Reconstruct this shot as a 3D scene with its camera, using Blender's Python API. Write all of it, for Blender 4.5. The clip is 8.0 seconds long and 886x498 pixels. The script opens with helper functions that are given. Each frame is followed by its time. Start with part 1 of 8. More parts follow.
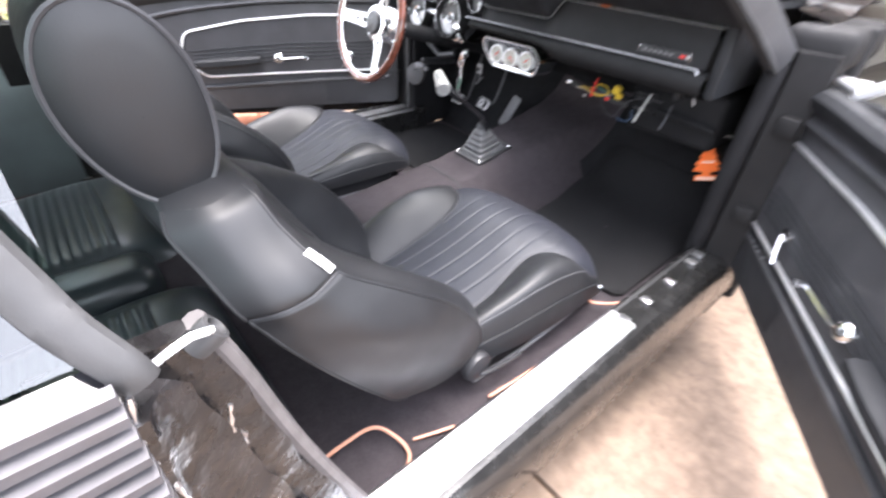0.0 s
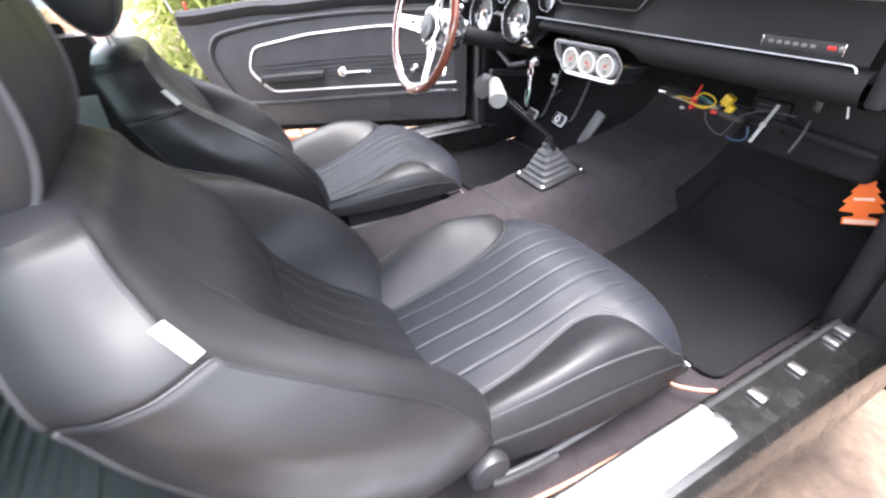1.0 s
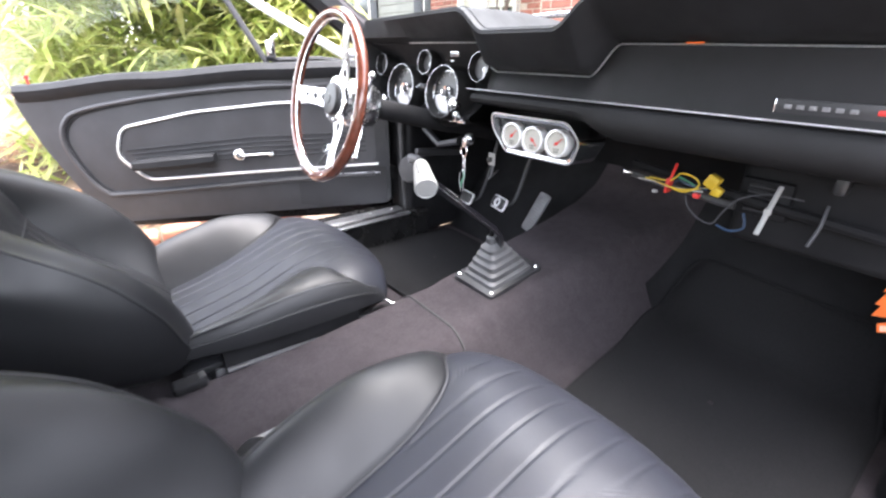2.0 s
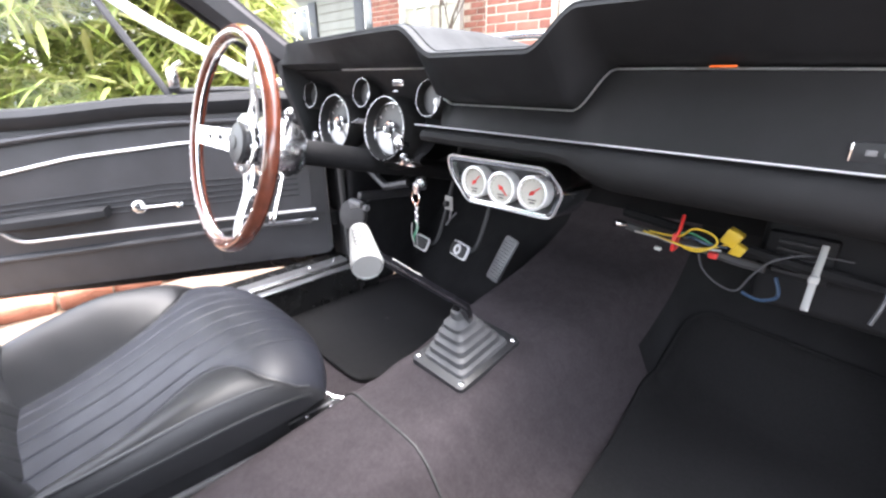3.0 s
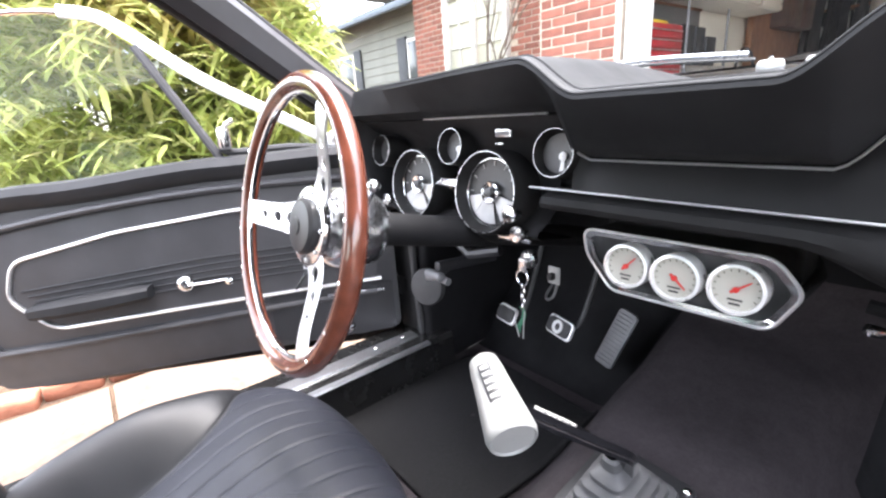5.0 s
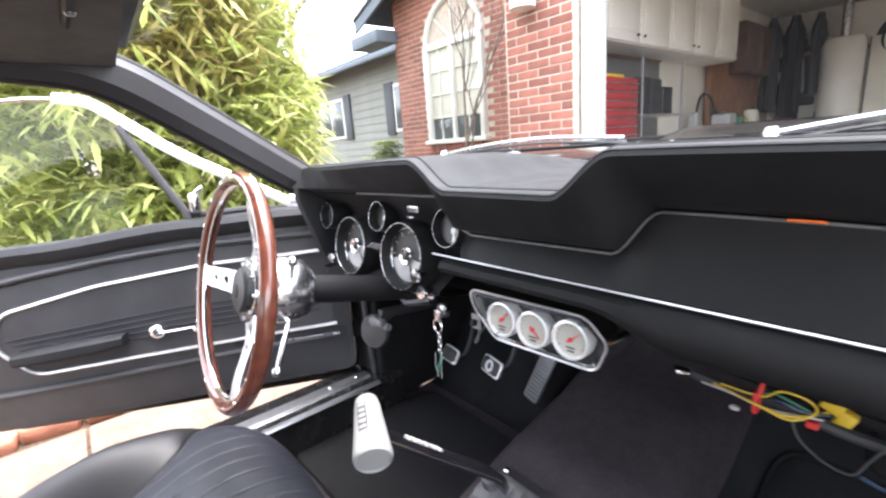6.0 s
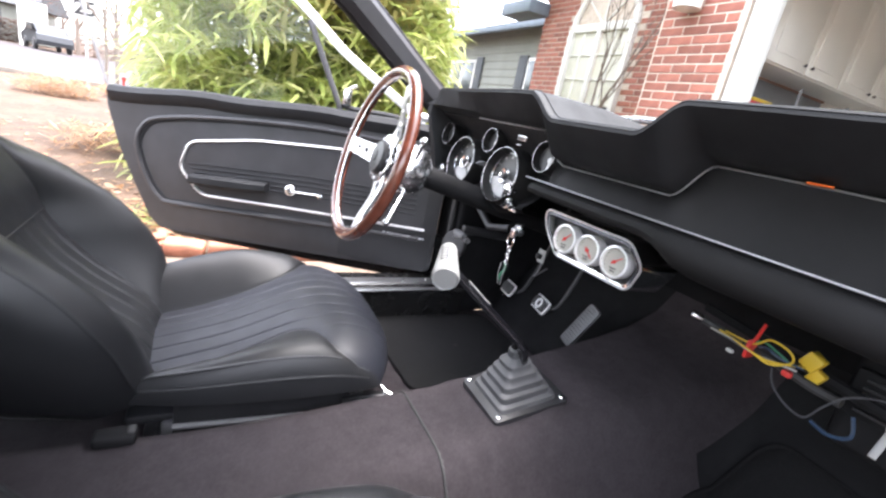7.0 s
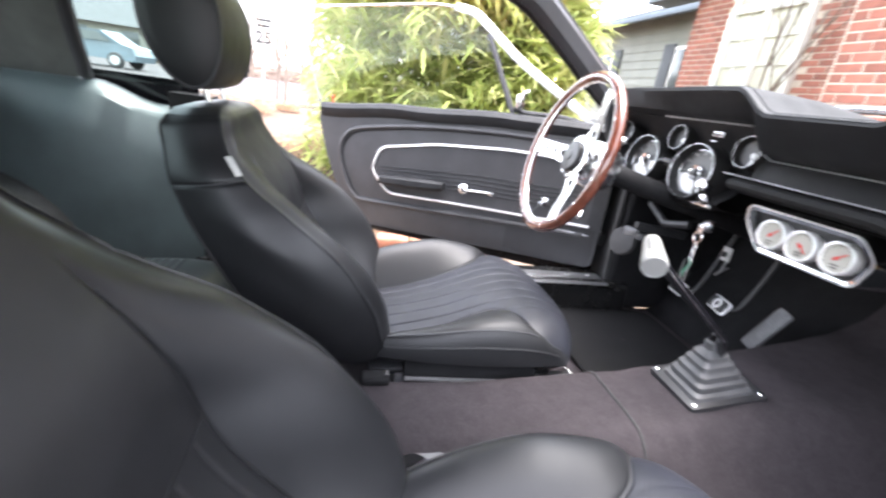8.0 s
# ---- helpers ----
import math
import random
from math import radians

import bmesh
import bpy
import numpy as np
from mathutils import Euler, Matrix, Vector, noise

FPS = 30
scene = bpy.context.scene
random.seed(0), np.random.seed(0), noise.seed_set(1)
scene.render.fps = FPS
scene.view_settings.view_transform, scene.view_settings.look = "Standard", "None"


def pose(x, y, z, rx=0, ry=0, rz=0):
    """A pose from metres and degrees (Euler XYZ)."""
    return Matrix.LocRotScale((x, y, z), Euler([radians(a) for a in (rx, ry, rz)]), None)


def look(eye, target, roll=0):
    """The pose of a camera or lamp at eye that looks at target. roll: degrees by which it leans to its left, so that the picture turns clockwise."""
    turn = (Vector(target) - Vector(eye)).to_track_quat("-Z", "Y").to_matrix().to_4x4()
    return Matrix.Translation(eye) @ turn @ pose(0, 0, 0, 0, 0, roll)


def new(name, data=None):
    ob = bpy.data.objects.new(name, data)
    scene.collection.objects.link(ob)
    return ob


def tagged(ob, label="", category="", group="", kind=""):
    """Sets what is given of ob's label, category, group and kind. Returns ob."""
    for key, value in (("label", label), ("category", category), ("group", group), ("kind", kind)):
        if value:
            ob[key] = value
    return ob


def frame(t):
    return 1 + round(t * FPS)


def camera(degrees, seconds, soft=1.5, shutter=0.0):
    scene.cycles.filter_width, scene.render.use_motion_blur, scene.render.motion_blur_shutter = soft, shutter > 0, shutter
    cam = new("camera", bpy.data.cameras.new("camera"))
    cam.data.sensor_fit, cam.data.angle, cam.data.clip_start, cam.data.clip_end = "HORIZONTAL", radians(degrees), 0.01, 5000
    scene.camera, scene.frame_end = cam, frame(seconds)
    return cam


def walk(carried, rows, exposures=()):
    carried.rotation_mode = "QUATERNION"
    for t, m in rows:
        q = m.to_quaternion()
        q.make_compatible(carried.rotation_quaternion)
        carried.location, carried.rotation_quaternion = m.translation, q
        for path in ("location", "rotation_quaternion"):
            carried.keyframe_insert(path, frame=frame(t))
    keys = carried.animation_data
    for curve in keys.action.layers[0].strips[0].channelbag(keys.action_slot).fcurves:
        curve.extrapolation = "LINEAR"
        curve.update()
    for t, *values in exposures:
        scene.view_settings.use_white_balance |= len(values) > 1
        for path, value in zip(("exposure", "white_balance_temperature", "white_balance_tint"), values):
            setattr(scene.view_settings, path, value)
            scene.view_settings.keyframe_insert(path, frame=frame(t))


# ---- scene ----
cam = camera(89.9, 8.0, soft=2.3, shutter=0.3)
PATH = [
    (0, (1.135, -0.967, 1.151), (-0.064, 0.122, -0.022), 3.3),
    (0.2, (1.116, -0.903, 1.126), (-0.212, -0.048, -0.1), -2.3),
    (0.5, (1.096, -0.811, 1.123), (-0.303, -0.069, -0.099), -1.5),
    (0.7, (1.079, -0.777, 1.096), (-0.351, -0.051, -0.099), -1.2),
    (1, (1.03, -0.714, 1.058), (-0.434, 0.075, -0.052), -0.8),
    (1.2, (0.968, -0.674, 1.006), (-0.495, 0.215, -0.028), -0.5),
    (1.5, (0.881, -0.586, 0.978), (-0.581, 0.362, -0.003), -1.6),
    (1.7, (0.818, -0.543, 0.983), (-0.654, 0.468, 0.083), -0.6),
    (2.8, (0.574, -0.369, 0.98), (-0.777, 0.892, 0.216), 0.3),
    (3, (0.534, -0.326, 0.988), (-0.812, 0.955, 0.248), -0.5),
    (3.5, (0.414, -0.26, 0.937), (-0.893, 1.09, 0.253), -8.0),
    (4, (0.268, -0.25, 0.99), (-1.06, 1.083, 0.313), -5.9),
    (4.2, (0.254, -0.244, 0.997), (-1.176, 0.999, 0.357), -5.8),
    (5.3, (0.25, -0.23, 1.024), (-1.274, 0.948, 0.486), -3.6),
    (5.5, (0.295, -0.22, 1.059), (-1.243, 0.969, 0.585), -3.8),
    (5.9, (0.424, -0.208, 1.081), (-1.104, 1.004, 0.638), -4.8),
    (6, (0.45, -0.209, 1.085), (-1.06, 1.023, 0.635), -4.3),
    (6.3, (0.517, -0.202, 1.075), (-0.946, 1.092, 0.645), -2.3),
    (6.5, (0.562, -0.255, 1.046), (-0.921, 1.014, 0.612), 2.7),
    (7, (0.638, -0.352, 0.986), (-1.037, 0.581, 0.415), 11.4),
    (7.5, (0.716, -0.458, 0.968), (-1.011, 0.362, 0.38), 9.5),
    (8, (0.695, -0.556, 0.969), (-1.143, -0.121, 0.313), 8.4),
]
# the exposure rises a little in the dark cabin
walk(cam, [(t, look(eye, target, roll)) for t, eye, target, roll in PATH],
     [(0.0, 3.85, 6500, 15), (0.5, 4.02, 6500, 15), (1.0, 4.20, 6500, 15), (1.5, 4.13, 6500, 15), (3.0, 4.16, 6500, 15), (3.5, 4.16, 6500, 15), (4.2, 4.05, 6500, 15), (5.5, 3.86, 6500, 15), (6.0, 3.72, 6500, 15), (7.0, 3.66, 6500, 15), (7.5, 3.86, 6500, 15), (8.0, 4.02, 6500, 15)])

# ---- light ----
world = bpy.data.worlds.new("world")
scene.world = world
world.use_nodes = True
_n = world.node_tree.nodes
_sky = _n.new("ShaderNodeTexSky")
_sky.sky_type = "NISHITA"
_sky.sun_disc = False
_sky.sun_elevation = radians(82)
_sky.sun_rotation = radians(27)
_sky.air_density, _sky.dust_density, _sky.ozone_density = 1.0, 2.5, 1.0
_hsv = _n.new("ShaderNodeHueSaturation")
_hsv.inputs["Saturation"].default_value = 0.34
world.node_tree.links.new(_sky.outputs["Color"], _hsv.inputs["Color"])
world.node_tree.links.new(_hsv.outputs["Color"], _n["Background"].inputs["Color"])
_n["Background"].inputs["Strength"].default_value = 0.15
sun = new("sun", bpy.data.lights.new("sun", "SUN"))
sun.data.energy, sun.data.angle, sun.data.color = 0.6, radians(35), (1.0, 0.97, 0.93)
sun.matrix_world = look((0.6, 1.2, 10), (0, 0, 0))

# ---- materials ----
def mat(name, color, rough=0.5, metal=0.0, vary=0.15, scale=8.0, bump=0.0, bscale=200.0, bdist=0.002, rvary=0.1, spec=0.5, coat=0.0, rand=0.0, stain=0.0):
    """A surface with colour variation at two scales, fine relief and uneven gloss."""
    m = bpy.data.materials.new(name)
    m.use_nodes = True
    t, l = m.node_tree, m.node_tree.links
    b = t.nodes["Principled BSDF"]
    b.inputs["Metallic"].default_value = metal
    b.inputs["Specular IOR Level"].default_value = spec
    b.inputs["Coat Weight"].default_value = coat
    co = t.nodes.new("ShaderNodeTexCoord")
    n1 = t.nodes.new("ShaderNodeTexNoise")
    n1.inputs["Scale"].default_value, n1.inputs["Detail"].default_value = scale, 6
    l.new(co.outputs["Object"], n1.inputs["Vector"])
    ramp = t.nodes.new("ShaderNodeMapRange")
    ramp.inputs["From Min"].default_value, ramp.inputs["From Max"].default_value = 0.3, 0.7
    ramp.inputs["To Min"].default_value, ramp.inputs["To Max"].default_value = 1 - vary, 1 + vary
    l.new(n1.outputs["Fac"], ramp.inputs["Value"])
    mul = t.nodes.new("ShaderNodeVectorMath")
    mul.operation = "SCALE"
    mul.inputs[0].default_value = color
    l.new(ramp.outputs["Result"], mul.inputs["Scale"])
    last = mul.outputs["Vector"]
    if rand:
        oi = t.nodes.new("ShaderNodeObjectInfo")
        rr = t.nodes.new("ShaderNodeMapRange")
        rr.inputs["To Min"].default_value, rr.inputs["To Max"].default_value = 1 - rand, 1 + rand
        l.new(oi.outputs["Random"], rr.inputs["Value"])
        m2 = t.nodes.new("ShaderNodeVectorMath")
        m2.operation = "SCALE"
        l.new(last, m2.inputs[0])
        l.new(rr.outputs["Result"], m2.inputs["Scale"])
        last = m2.outputs["Vector"]
    if stain:
        n3 = t.nodes.new("ShaderNodeTexNoise")
        n3.inputs["Scale"].default_value, n3.inputs["Detail"].default_value = scale * 0.2, 3
        l.new(co.outputs["Object"], n3.inputs["Vector"])
        r3 = t.nodes.new("ShaderNodeMapRange")
        r3.inputs["From Min"].default_value, r3.inputs["From Max"].default_value = 0.4, 0.65
        r3.inputs["To Min"].default_value, r3.inputs["To Max"].default_value = 1.0, 1 - stain
        l.new(n3.outputs["Fac"], r3.inputs["Value"])
        m3 = t.nodes.new("ShaderNodeVectorMath")
        m3.operation = "SCALE"
        l.new(last, m3.inputs[0])
        l.new(r3.outputs["Result"], m3.inputs["Scale"])
        last = m3.outputs["Vector"]
    l.new(last, b.inputs["Base Color"])
    r2 = t.nodes.new("ShaderNodeMapRange")
    r2.inputs["From Min"].default_value, r2.inputs["From Max"].default_value = 0.3, 0.7
    r2.inputs["To Min"].default_value, r2.inputs["To Max"].default_value = max(0.02, rough - rvary * rough), min(1, rough + rvary * rough)
    n2 = t.nodes.new("ShaderNodeTexNoise")
    n2.inputs["Scale"].default_value = scale * 2.3
    l.new(co.outputs["Object"], n2.inputs["Vector"])
    l.new(n2.outputs["Fac"], r2.inputs["Value"])
    l.new(r2.outputs["Result"], b.inputs["Roughness"])
    if bump:
        nb = t.nodes.new("ShaderNodeTexNoise")
        nb.inputs["Scale"].default_value, nb.inputs["Detail"].default_value = bscale, 3
        l.new(co.outputs["Object"], nb.inputs["Vector"])
        bp = t.nodes.new("ShaderNodeBump")
        bp.inputs["Strength"].default_value, bp.inputs["Distance"].default_value = bump, bdist
        l.new(nb.outputs["Fac"], bp.inputs["Height"])
        l.new(bp.outputs["Normal"], b.inputs["Normal"])
    return m


def glass(name, tint, rough=0.0, low=0.02):
    m = bpy.data.materials.new(name)
    m.use_nodes = True
    t, l = m.node_tree, m.node_tree.links
    out = t.nodes["Material Output"]
    tr, gl, mx, lw, pw, fr = (t.nodes.new("ShaderNode" + k) for k in ("BsdfTransparent", "BsdfGlossy", "MixShader", "LayerWeight", "Math", "MapRange"))
    tr.inputs["Color"].default_value = (*tint, 1)
    gl.inputs["Roughness"].default_value = rough
    pw.operation = "POWER"
    pw.inputs[1].default_value = 4.0
    fr.inputs["To Min"].default_value, fr.inputs["To Max"].default_value = low, 0.45
    l.new(lw.outputs["Facing"], pw.inputs[0])
    l.new(pw.outputs["Value"], fr.inputs["Value"])
    l.new(fr.outputs["Result"], mx.inputs["Fac"])
    l.new(tr.outputs["BSDF"], mx.inputs[1])
    l.new(gl.outputs["BSDF"], mx.inputs[2])
    l.new(mx.outputs["Shader"], out.inputs["Surface"])
    return m


LEATHER = mat("black_leather", (0.0125, 0.013, 0.0145), 0.47, spec=0.42, vary=0.15, scale=9, bump=0.25, bscale=420, bdist=0.0004, rvary=0.1)
PLEAT = mat("pleated_leather", (0.0140, 0.0155, 0.0218), 0.52, vary=0.15, scale=9, bump=0.3, bscale=520, bdist=0.0006, rvary=0.1, spec=0.45)
VINYL = mat("black_vinyl", (0.044, 0.044, 0.047), 0.42, vary=0.15, scale=12, bump=0.3, bscale=700, bdist=0.0003)
PADV = mat("dash_vinyl", (0.015, 0.016, 0.018), 0.6, spec=0.3, vary=0.2, scale=10, bump=0.3, bscale=600, bdist=0.0004)
# darkened copy of the vinyl, holding the footwell's shadow in its colour
KICKV = mat("darkened_vinyl", (0.012, 0.012, 0.013), 0.8, vary=0.2, scale=10, bump=0.3, bscale=600, bdist=0.001, spec=0.14)
ROLLV = mat("dash_roll_vinyl", (0.0085, 0.0085, 0.009), 0.66, vary=0.2, scale=10, bump=0.3, bscale=600, bdist=0.001, spec=0.25)
# dark vinyl tinted for the greenish light that comes through the glass
TEAL = mat("rear_vinyl", (0.028, 0.036, 0.039), 0.36, vary=0.2, scale=9, bump=0.2, bscale=400, bdist=0.0004)
DASHP = mat("dash_panel_vinyl", (0.010, 0.010, 0.011), 0.55, vary=0.15, scale=12, bump=0.3, bscale=700, bdist=0.0003, spec=0.28)
# paler copy of the rear vinyl, with the window light in its colour
QTRIM = mat("lit_quarter_vinyl", (0.095, 0.120, 0.124), 0.42, vary=0.2, scale=6, bump=0.2, bscale=400, bdist=0.0004)
PLASTIC = mat("black_plastic", (0.024, 0.024, 0.026), 0.42, vary=0.15, bump=0.1, bscale=300, bdist=0.0005)
RUBBER = mat("black_rubber", (0.030, 0.030, 0.031), 0.6, vary=0.2, scale=20, bump=0.1, bscale=300)
BOOTR = mat("boot_rubber", (0.075, 0.075, 0.078), 0.5, vary=0.2, scale=20, bump=0.1, bscale=300)
PAINT = mat("black_paint", (0.010, 0.010, 0.012), 0.08, vary=0.1, coat=0.6, rvary=0.3)
JAMBW = mat("worn_jamb_paint", (0.013, 0.012, 0.0125), 0.28, vary=0.5, scale=22, coat=0.25, rvary=0.6, bump=0.7, bscale=38, bdist=0.006)
JAMB = mat("jamb_paint", (0.012, 0.012, 0.012), 0.22, vary=0.35, scale=14, coat=0.3, rvary=0.5, bump=0.1, bscale=60)
CARPET = mat("carpet", (0.058, 0.050, 0.055), 0.95, vary=0.12, scale=160, bump=1.0, bscale=900, bdist=0.004, spec=0.15, stain=0.15)
MATC = mat("mat_carpet", (0.019, 0.019, 0.020), 0.95, vary=0.15, scale=200, bump=1.0, bscale=1000, bdist=0.004, spec=0.15)
CHROME = mat("chrome", (0.80, 0.81, 0.82), 0.14, 1.0, vary=0.06, scale=20, rvary=0.5)
STEEL = mat("brushed_steel", (0.62, 0.63, 0.65), 0.28, 1.0, vary=0.1, scale=30)
STEELB = mat("polished_steel", (0.82, 0.82, 0.83), 0.22, 1.0, vary=0.05, scale=20, rvary=0.3)
SILLP = mat("sill_plate", (0.56, 0.57, 0.59), 0.36, 1.0, vary=0.05, scale=60, rvary=0.15)
TRIM = mat("bright_trim", (0.78, 0.785, 0.79), 0.36, 0.85, vary=0.04, scale=40, rvary=0.1)
BRIGHTF = mat("polished_frame", (0.88, 0.88, 0.88), 0.34, 0.5, vary=0.04, scale=20, rvary=0.2)
LOUV = mat("louvre_metal", (0.085, 0.082, 0.088), 0.5, 0.35, vary=0.15, scale=30, rvary=0.3)
WELT = mat("jamb_welt", (0.085, 0.078, 0.078), 0.55, vary=0.2, scale=30)
KNOB = mat("pale_knob", (0.22, 0.22, 0.215), 0.4, vary=0.06, scale=20)
WOOD = mat("wood_rim", (0.115, 0.035, 0.021), 0.22, vary=0.35, scale=35, coat=0.7)
WHITEP = mat("white_plastic", (0.36, 0.36, 0.35), 0.35, vary=0.05, scale=20)
DIALW = mat("dial_white", (0.40, 0.39, 0.345), 0.5, vary=0.05, scale=40)
DIALG = mat("dial_grey", (0.016, 0.016, 0.017), 0.35, 0.0, vary=0.2, scale=60)
SILVER = mat("silver_dial", (0.42, 0.42, 0.42), 0.38, 0.4, vary=0.1, scale=40)
RED = mat("red", (0.55, 0.035, 0.03), 0.4, vary=0.1)
YELLOW = mat("yellow_plastic", (0.55, 0.38, 0.03), 0.4, vary=0.08)
LEADG = mat("dark_lead", (0.055, 0.056, 0.062), 0.45, vary=0.15, scale=30)
GREEN = mat("green_strap", (0.03, 0.16, 0.09), 0.6, vary=0.2)
BLUEW = mat("blue_wire", (0.022, 0.045, 0.085), 0.4)
ORANGE = mat("orange_card", (0.85, 0.16, 0.02), 0.7, vary=0.06, scale=30)
CREAM = mat("cream_card", (0.85, 0.55, 0.42), 0.7, vary=0.05)
WIREO = mat("orange_wire", (0.50, 0.24, 0.16), 0.45, vary=0.1)
TAG = mat("white_tag", (0.60, 0.60, 0.585), 0.7, vary=0.05)
GREY = mat("grey_plastic", (0.16, 0.16, 0.165), 0.5, vary=0.12, scale=30, bump=0.1, bscale=300)
HEADL = mat("headliner", (0.100, 0.103, 0.095), 0.8, vary=0.15, scale=15, bump=0.4, bscale=500)
GLASS = glass("clear_glass", (0.93, 0.96, 0.95), low=0.02)
QGLASS = glass("tinted_glass", (0.60, 0.74, 0.69), low=0.12)
MIRROR = mat("mirror", (0.85, 0.86, 0.87), 0.02, 1.0, vary=0.0)

CONC = mat("concrete", (0.180, 0.130, 0.096), 0.9, vary=0.24, scale=24, bump=0.5, bscale=90, bdist=0.004, stain=0.25)
EARTH = mat("earth", (0.100, 0.062, 0.039), 0.95, vary=0.35, scale=3, bump=1.0, bscale=30, bdist=0.03, stain=0.3)
ASPH = mat("asphalt", (0.046, 0.038, 0.039), 0.9, vary=0.15, scale=2, bump=0.5, bscale=60)
KERB = mat("kerb_concrete", (0.15, 0.135, 0.115), 0.9, vary=0.15, scale=4)
BRICK = mat("brick", (0.27, 0.100, 0.072), 0.85, vary=0.22, scale=14, bump=0.6, bscale=70, bdist=0.004, rand=0.28)
MORTAR = mat("mortar", (0.50, 0.42, 0.35), 0.95, vary=0.15, scale=20, bump=0.6, bscale=120)
EDGEB = mat("edging_brick", (0.38, 0.16, 0.10), 0.9, vary=0.3, scale=10, bump=0.8, bscale=50, bdist=0.006, rand=0.25)
SIDING = mat("siding", (0.21, 0.215, 0.185), 0.7, vary=0.08, scale=3)
TRIMW = mat("white_trim", (0.64, 0.63, 0.59), 0.55, vary=0.06, scale=4)
FASC = mat("blue_grey_fascia", (0.13, 0.16, 0.19), 0.6, vary=0.1)
ROOFM = mat("roof_shingle", (0.060, 0.063, 0.066), 0.9, vary=0.3, scale=12, bump=0.7, bscale=40, bdist=0.01)
SHUT = mat("dark_shutter", (0.045, 0.05, 0.055), 0.6, vary=0.1)
CURT = mat("pale_blind", (0.55, 0.54, 0.46), 0.8, vary=0.1, scale=3)
WINDK = mat("window_dark", (0.06, 0.07, 0.07), 0.12, vary=0.2)
GWALL = mat("garage_wall", (0.80, 0.77, 0.69), 0.8, vary=0.1, scale=2, stain=0.15)
# made paler than the driveway concrete to bounce light into the garage
GFLOOR = mat("lightened_garage_floor", (0.34, 0.31, 0.27), 0.6, vary=0.2, scale=3, bump=0.2, bscale=60, stain=0.25)
CABW = mat("cabinet_paint", (0.82, 0.80, 0.74), 0.5, vary=0.06, scale=3)
TOOLR = mat("tool_red", (0.32, 0.02, 0.025), 0.35, vary=0.1)
BOARD = mat("brown_board", (0.26, 0.13, 0.075), 0.7, vary=0.2, scale=6)
DBROWN = mat("dark_brown_wood", (0.10, 0.058, 0.042), 0.55, vary=0.25, scale=9, bump=0.2, bscale=60)
DARKG = mat("dark_metal", (0.020, 0.021, 0.023), 0.5, vary=0.2)
TREEB = mat("bark", (0.17, 0.135, 0.11), 0.9, vary=0.3, scale=20, bump=0.6, bscale=60)
CARBL = mat("car_blue", (0.055, 0.085, 0.105), 0.35, vary=0.1, coat=0.5)
CARDK = mat("car_dark", (0.022, 0.024, 0.027), 0.42, vary=0.1, coat=0.15)


def leafmat(name, a, b, c):
    m = bpy.data.materials.new(name)
    m.use_nodes = True
    t, l = m.node_tree, m.node_tree.links
    bs = t.nodes["Principled BSDF"]
    bs.inputs["Roughness"].default_value = 0.45
    g = t.nodes.new("ShaderNodeNewGeometry")
    r = t.nodes.new("ShaderNodeValToRGB")
    r.color_ramp.elements[0].color, r.color_ramp.elements[1].color = (*a, 1), (*c, 1)
    e = r.color_ramp.elements.new(0.55)
    e.color = (*b, 1)
    l.new(g.outputs["Random Per Island"], r.inputs["Fac"])
    l.new(r.outputs["Color"], bs.inputs["Base Color"])
    tl, mx = t.nodes.new("ShaderNodeBsdfTranslucent"), t.nodes.new("ShaderNodeMixShader")
    l.new(r.outputs["Color"], tl.inputs["Color"])
    mx.inputs["Fac"].default_value = 0.55
    l.new(bs.outputs["BSDF"], mx.inputs[1])
    l.new(tl.outputs["BSDF"], mx.inputs[2])
    l.new(mx.outputs["Shader"], t.nodes["Material Output"].inputs["Surface"])
    return m


BAMBOO = leafmat("bamboo_leaf", (0.24, 0.30, 0.075), (0.42, 0.47, 0.15), (0.60, 0.58, 0.28))
BAMBOOY = leafmat("bamboo_leaf_yellow", (0.30, 0.29, 0.09), (0.48, 0.42, 0.15), (0.60, 0.50, 0.23))
SHRUB = leafmat("shrub_leaf", (0.14, 0.19, 0.05), (0.26, 0.31, 0.10), (0.40, 0.42, 0.16))
HEDGEB = leafmat("winter_hedge_leaf", (0.070, 0.036, 0.026), (0.105, 0.055, 0.040), (0.14, 0.085, 0.065))
LITTER = leafmat("dry_leaf", (0.20, 0.10, 0.05), (0.38, 0.22, 0.12), (0.55, 0.40, 0.26))
CULM = mat("bamboo_culm", (0.20, 0.22, 0.07), 0.5, vary=0.3, scale=6)

# ---- mesh helpers ----
def link_mesh(name, bm, material, smooth=True, angle=38):
    me = bpy.data.meshes.new(name)
    bm.normal_update()
    bm.to_mesh(me)
    bm.free()
    me.materials.append(material)
    if smooth:
        for p in me.polygons:
            p.use_smooth = True
        me.set_sharp_from_angle(angle=radians(angle))
    return new(name, me)


def thing(name, label, category, at=(0, 0, 0), group="", kind=""):
    ob = new(name)
    ob.empty_display_size = 0.05
    ob.location = at
    return tagged(ob, label, category, group, kind)


def part(name, bm, material, parent, label="", smooth=True, angle=38):
    """One mesh under a thing or part; the bmesh is in world metres."""
    top = parent
    m = Matrix.Identity(4)
    while top is not None:
        m = top.matrix_basis @ m
        top = top.parent
    bm.transform(m.inverted())
    ob = link_mesh(name, bm, material, smooth, angle)
    ob.parent = parent
    return tagged(ob, label) if label else ob


def solid(name, bm, material, label, category, group="", kind="", smooth=True, angle=38):
    return tagged(link_mesh(name, bm, material, smooth, angle), label, category, group, kind)


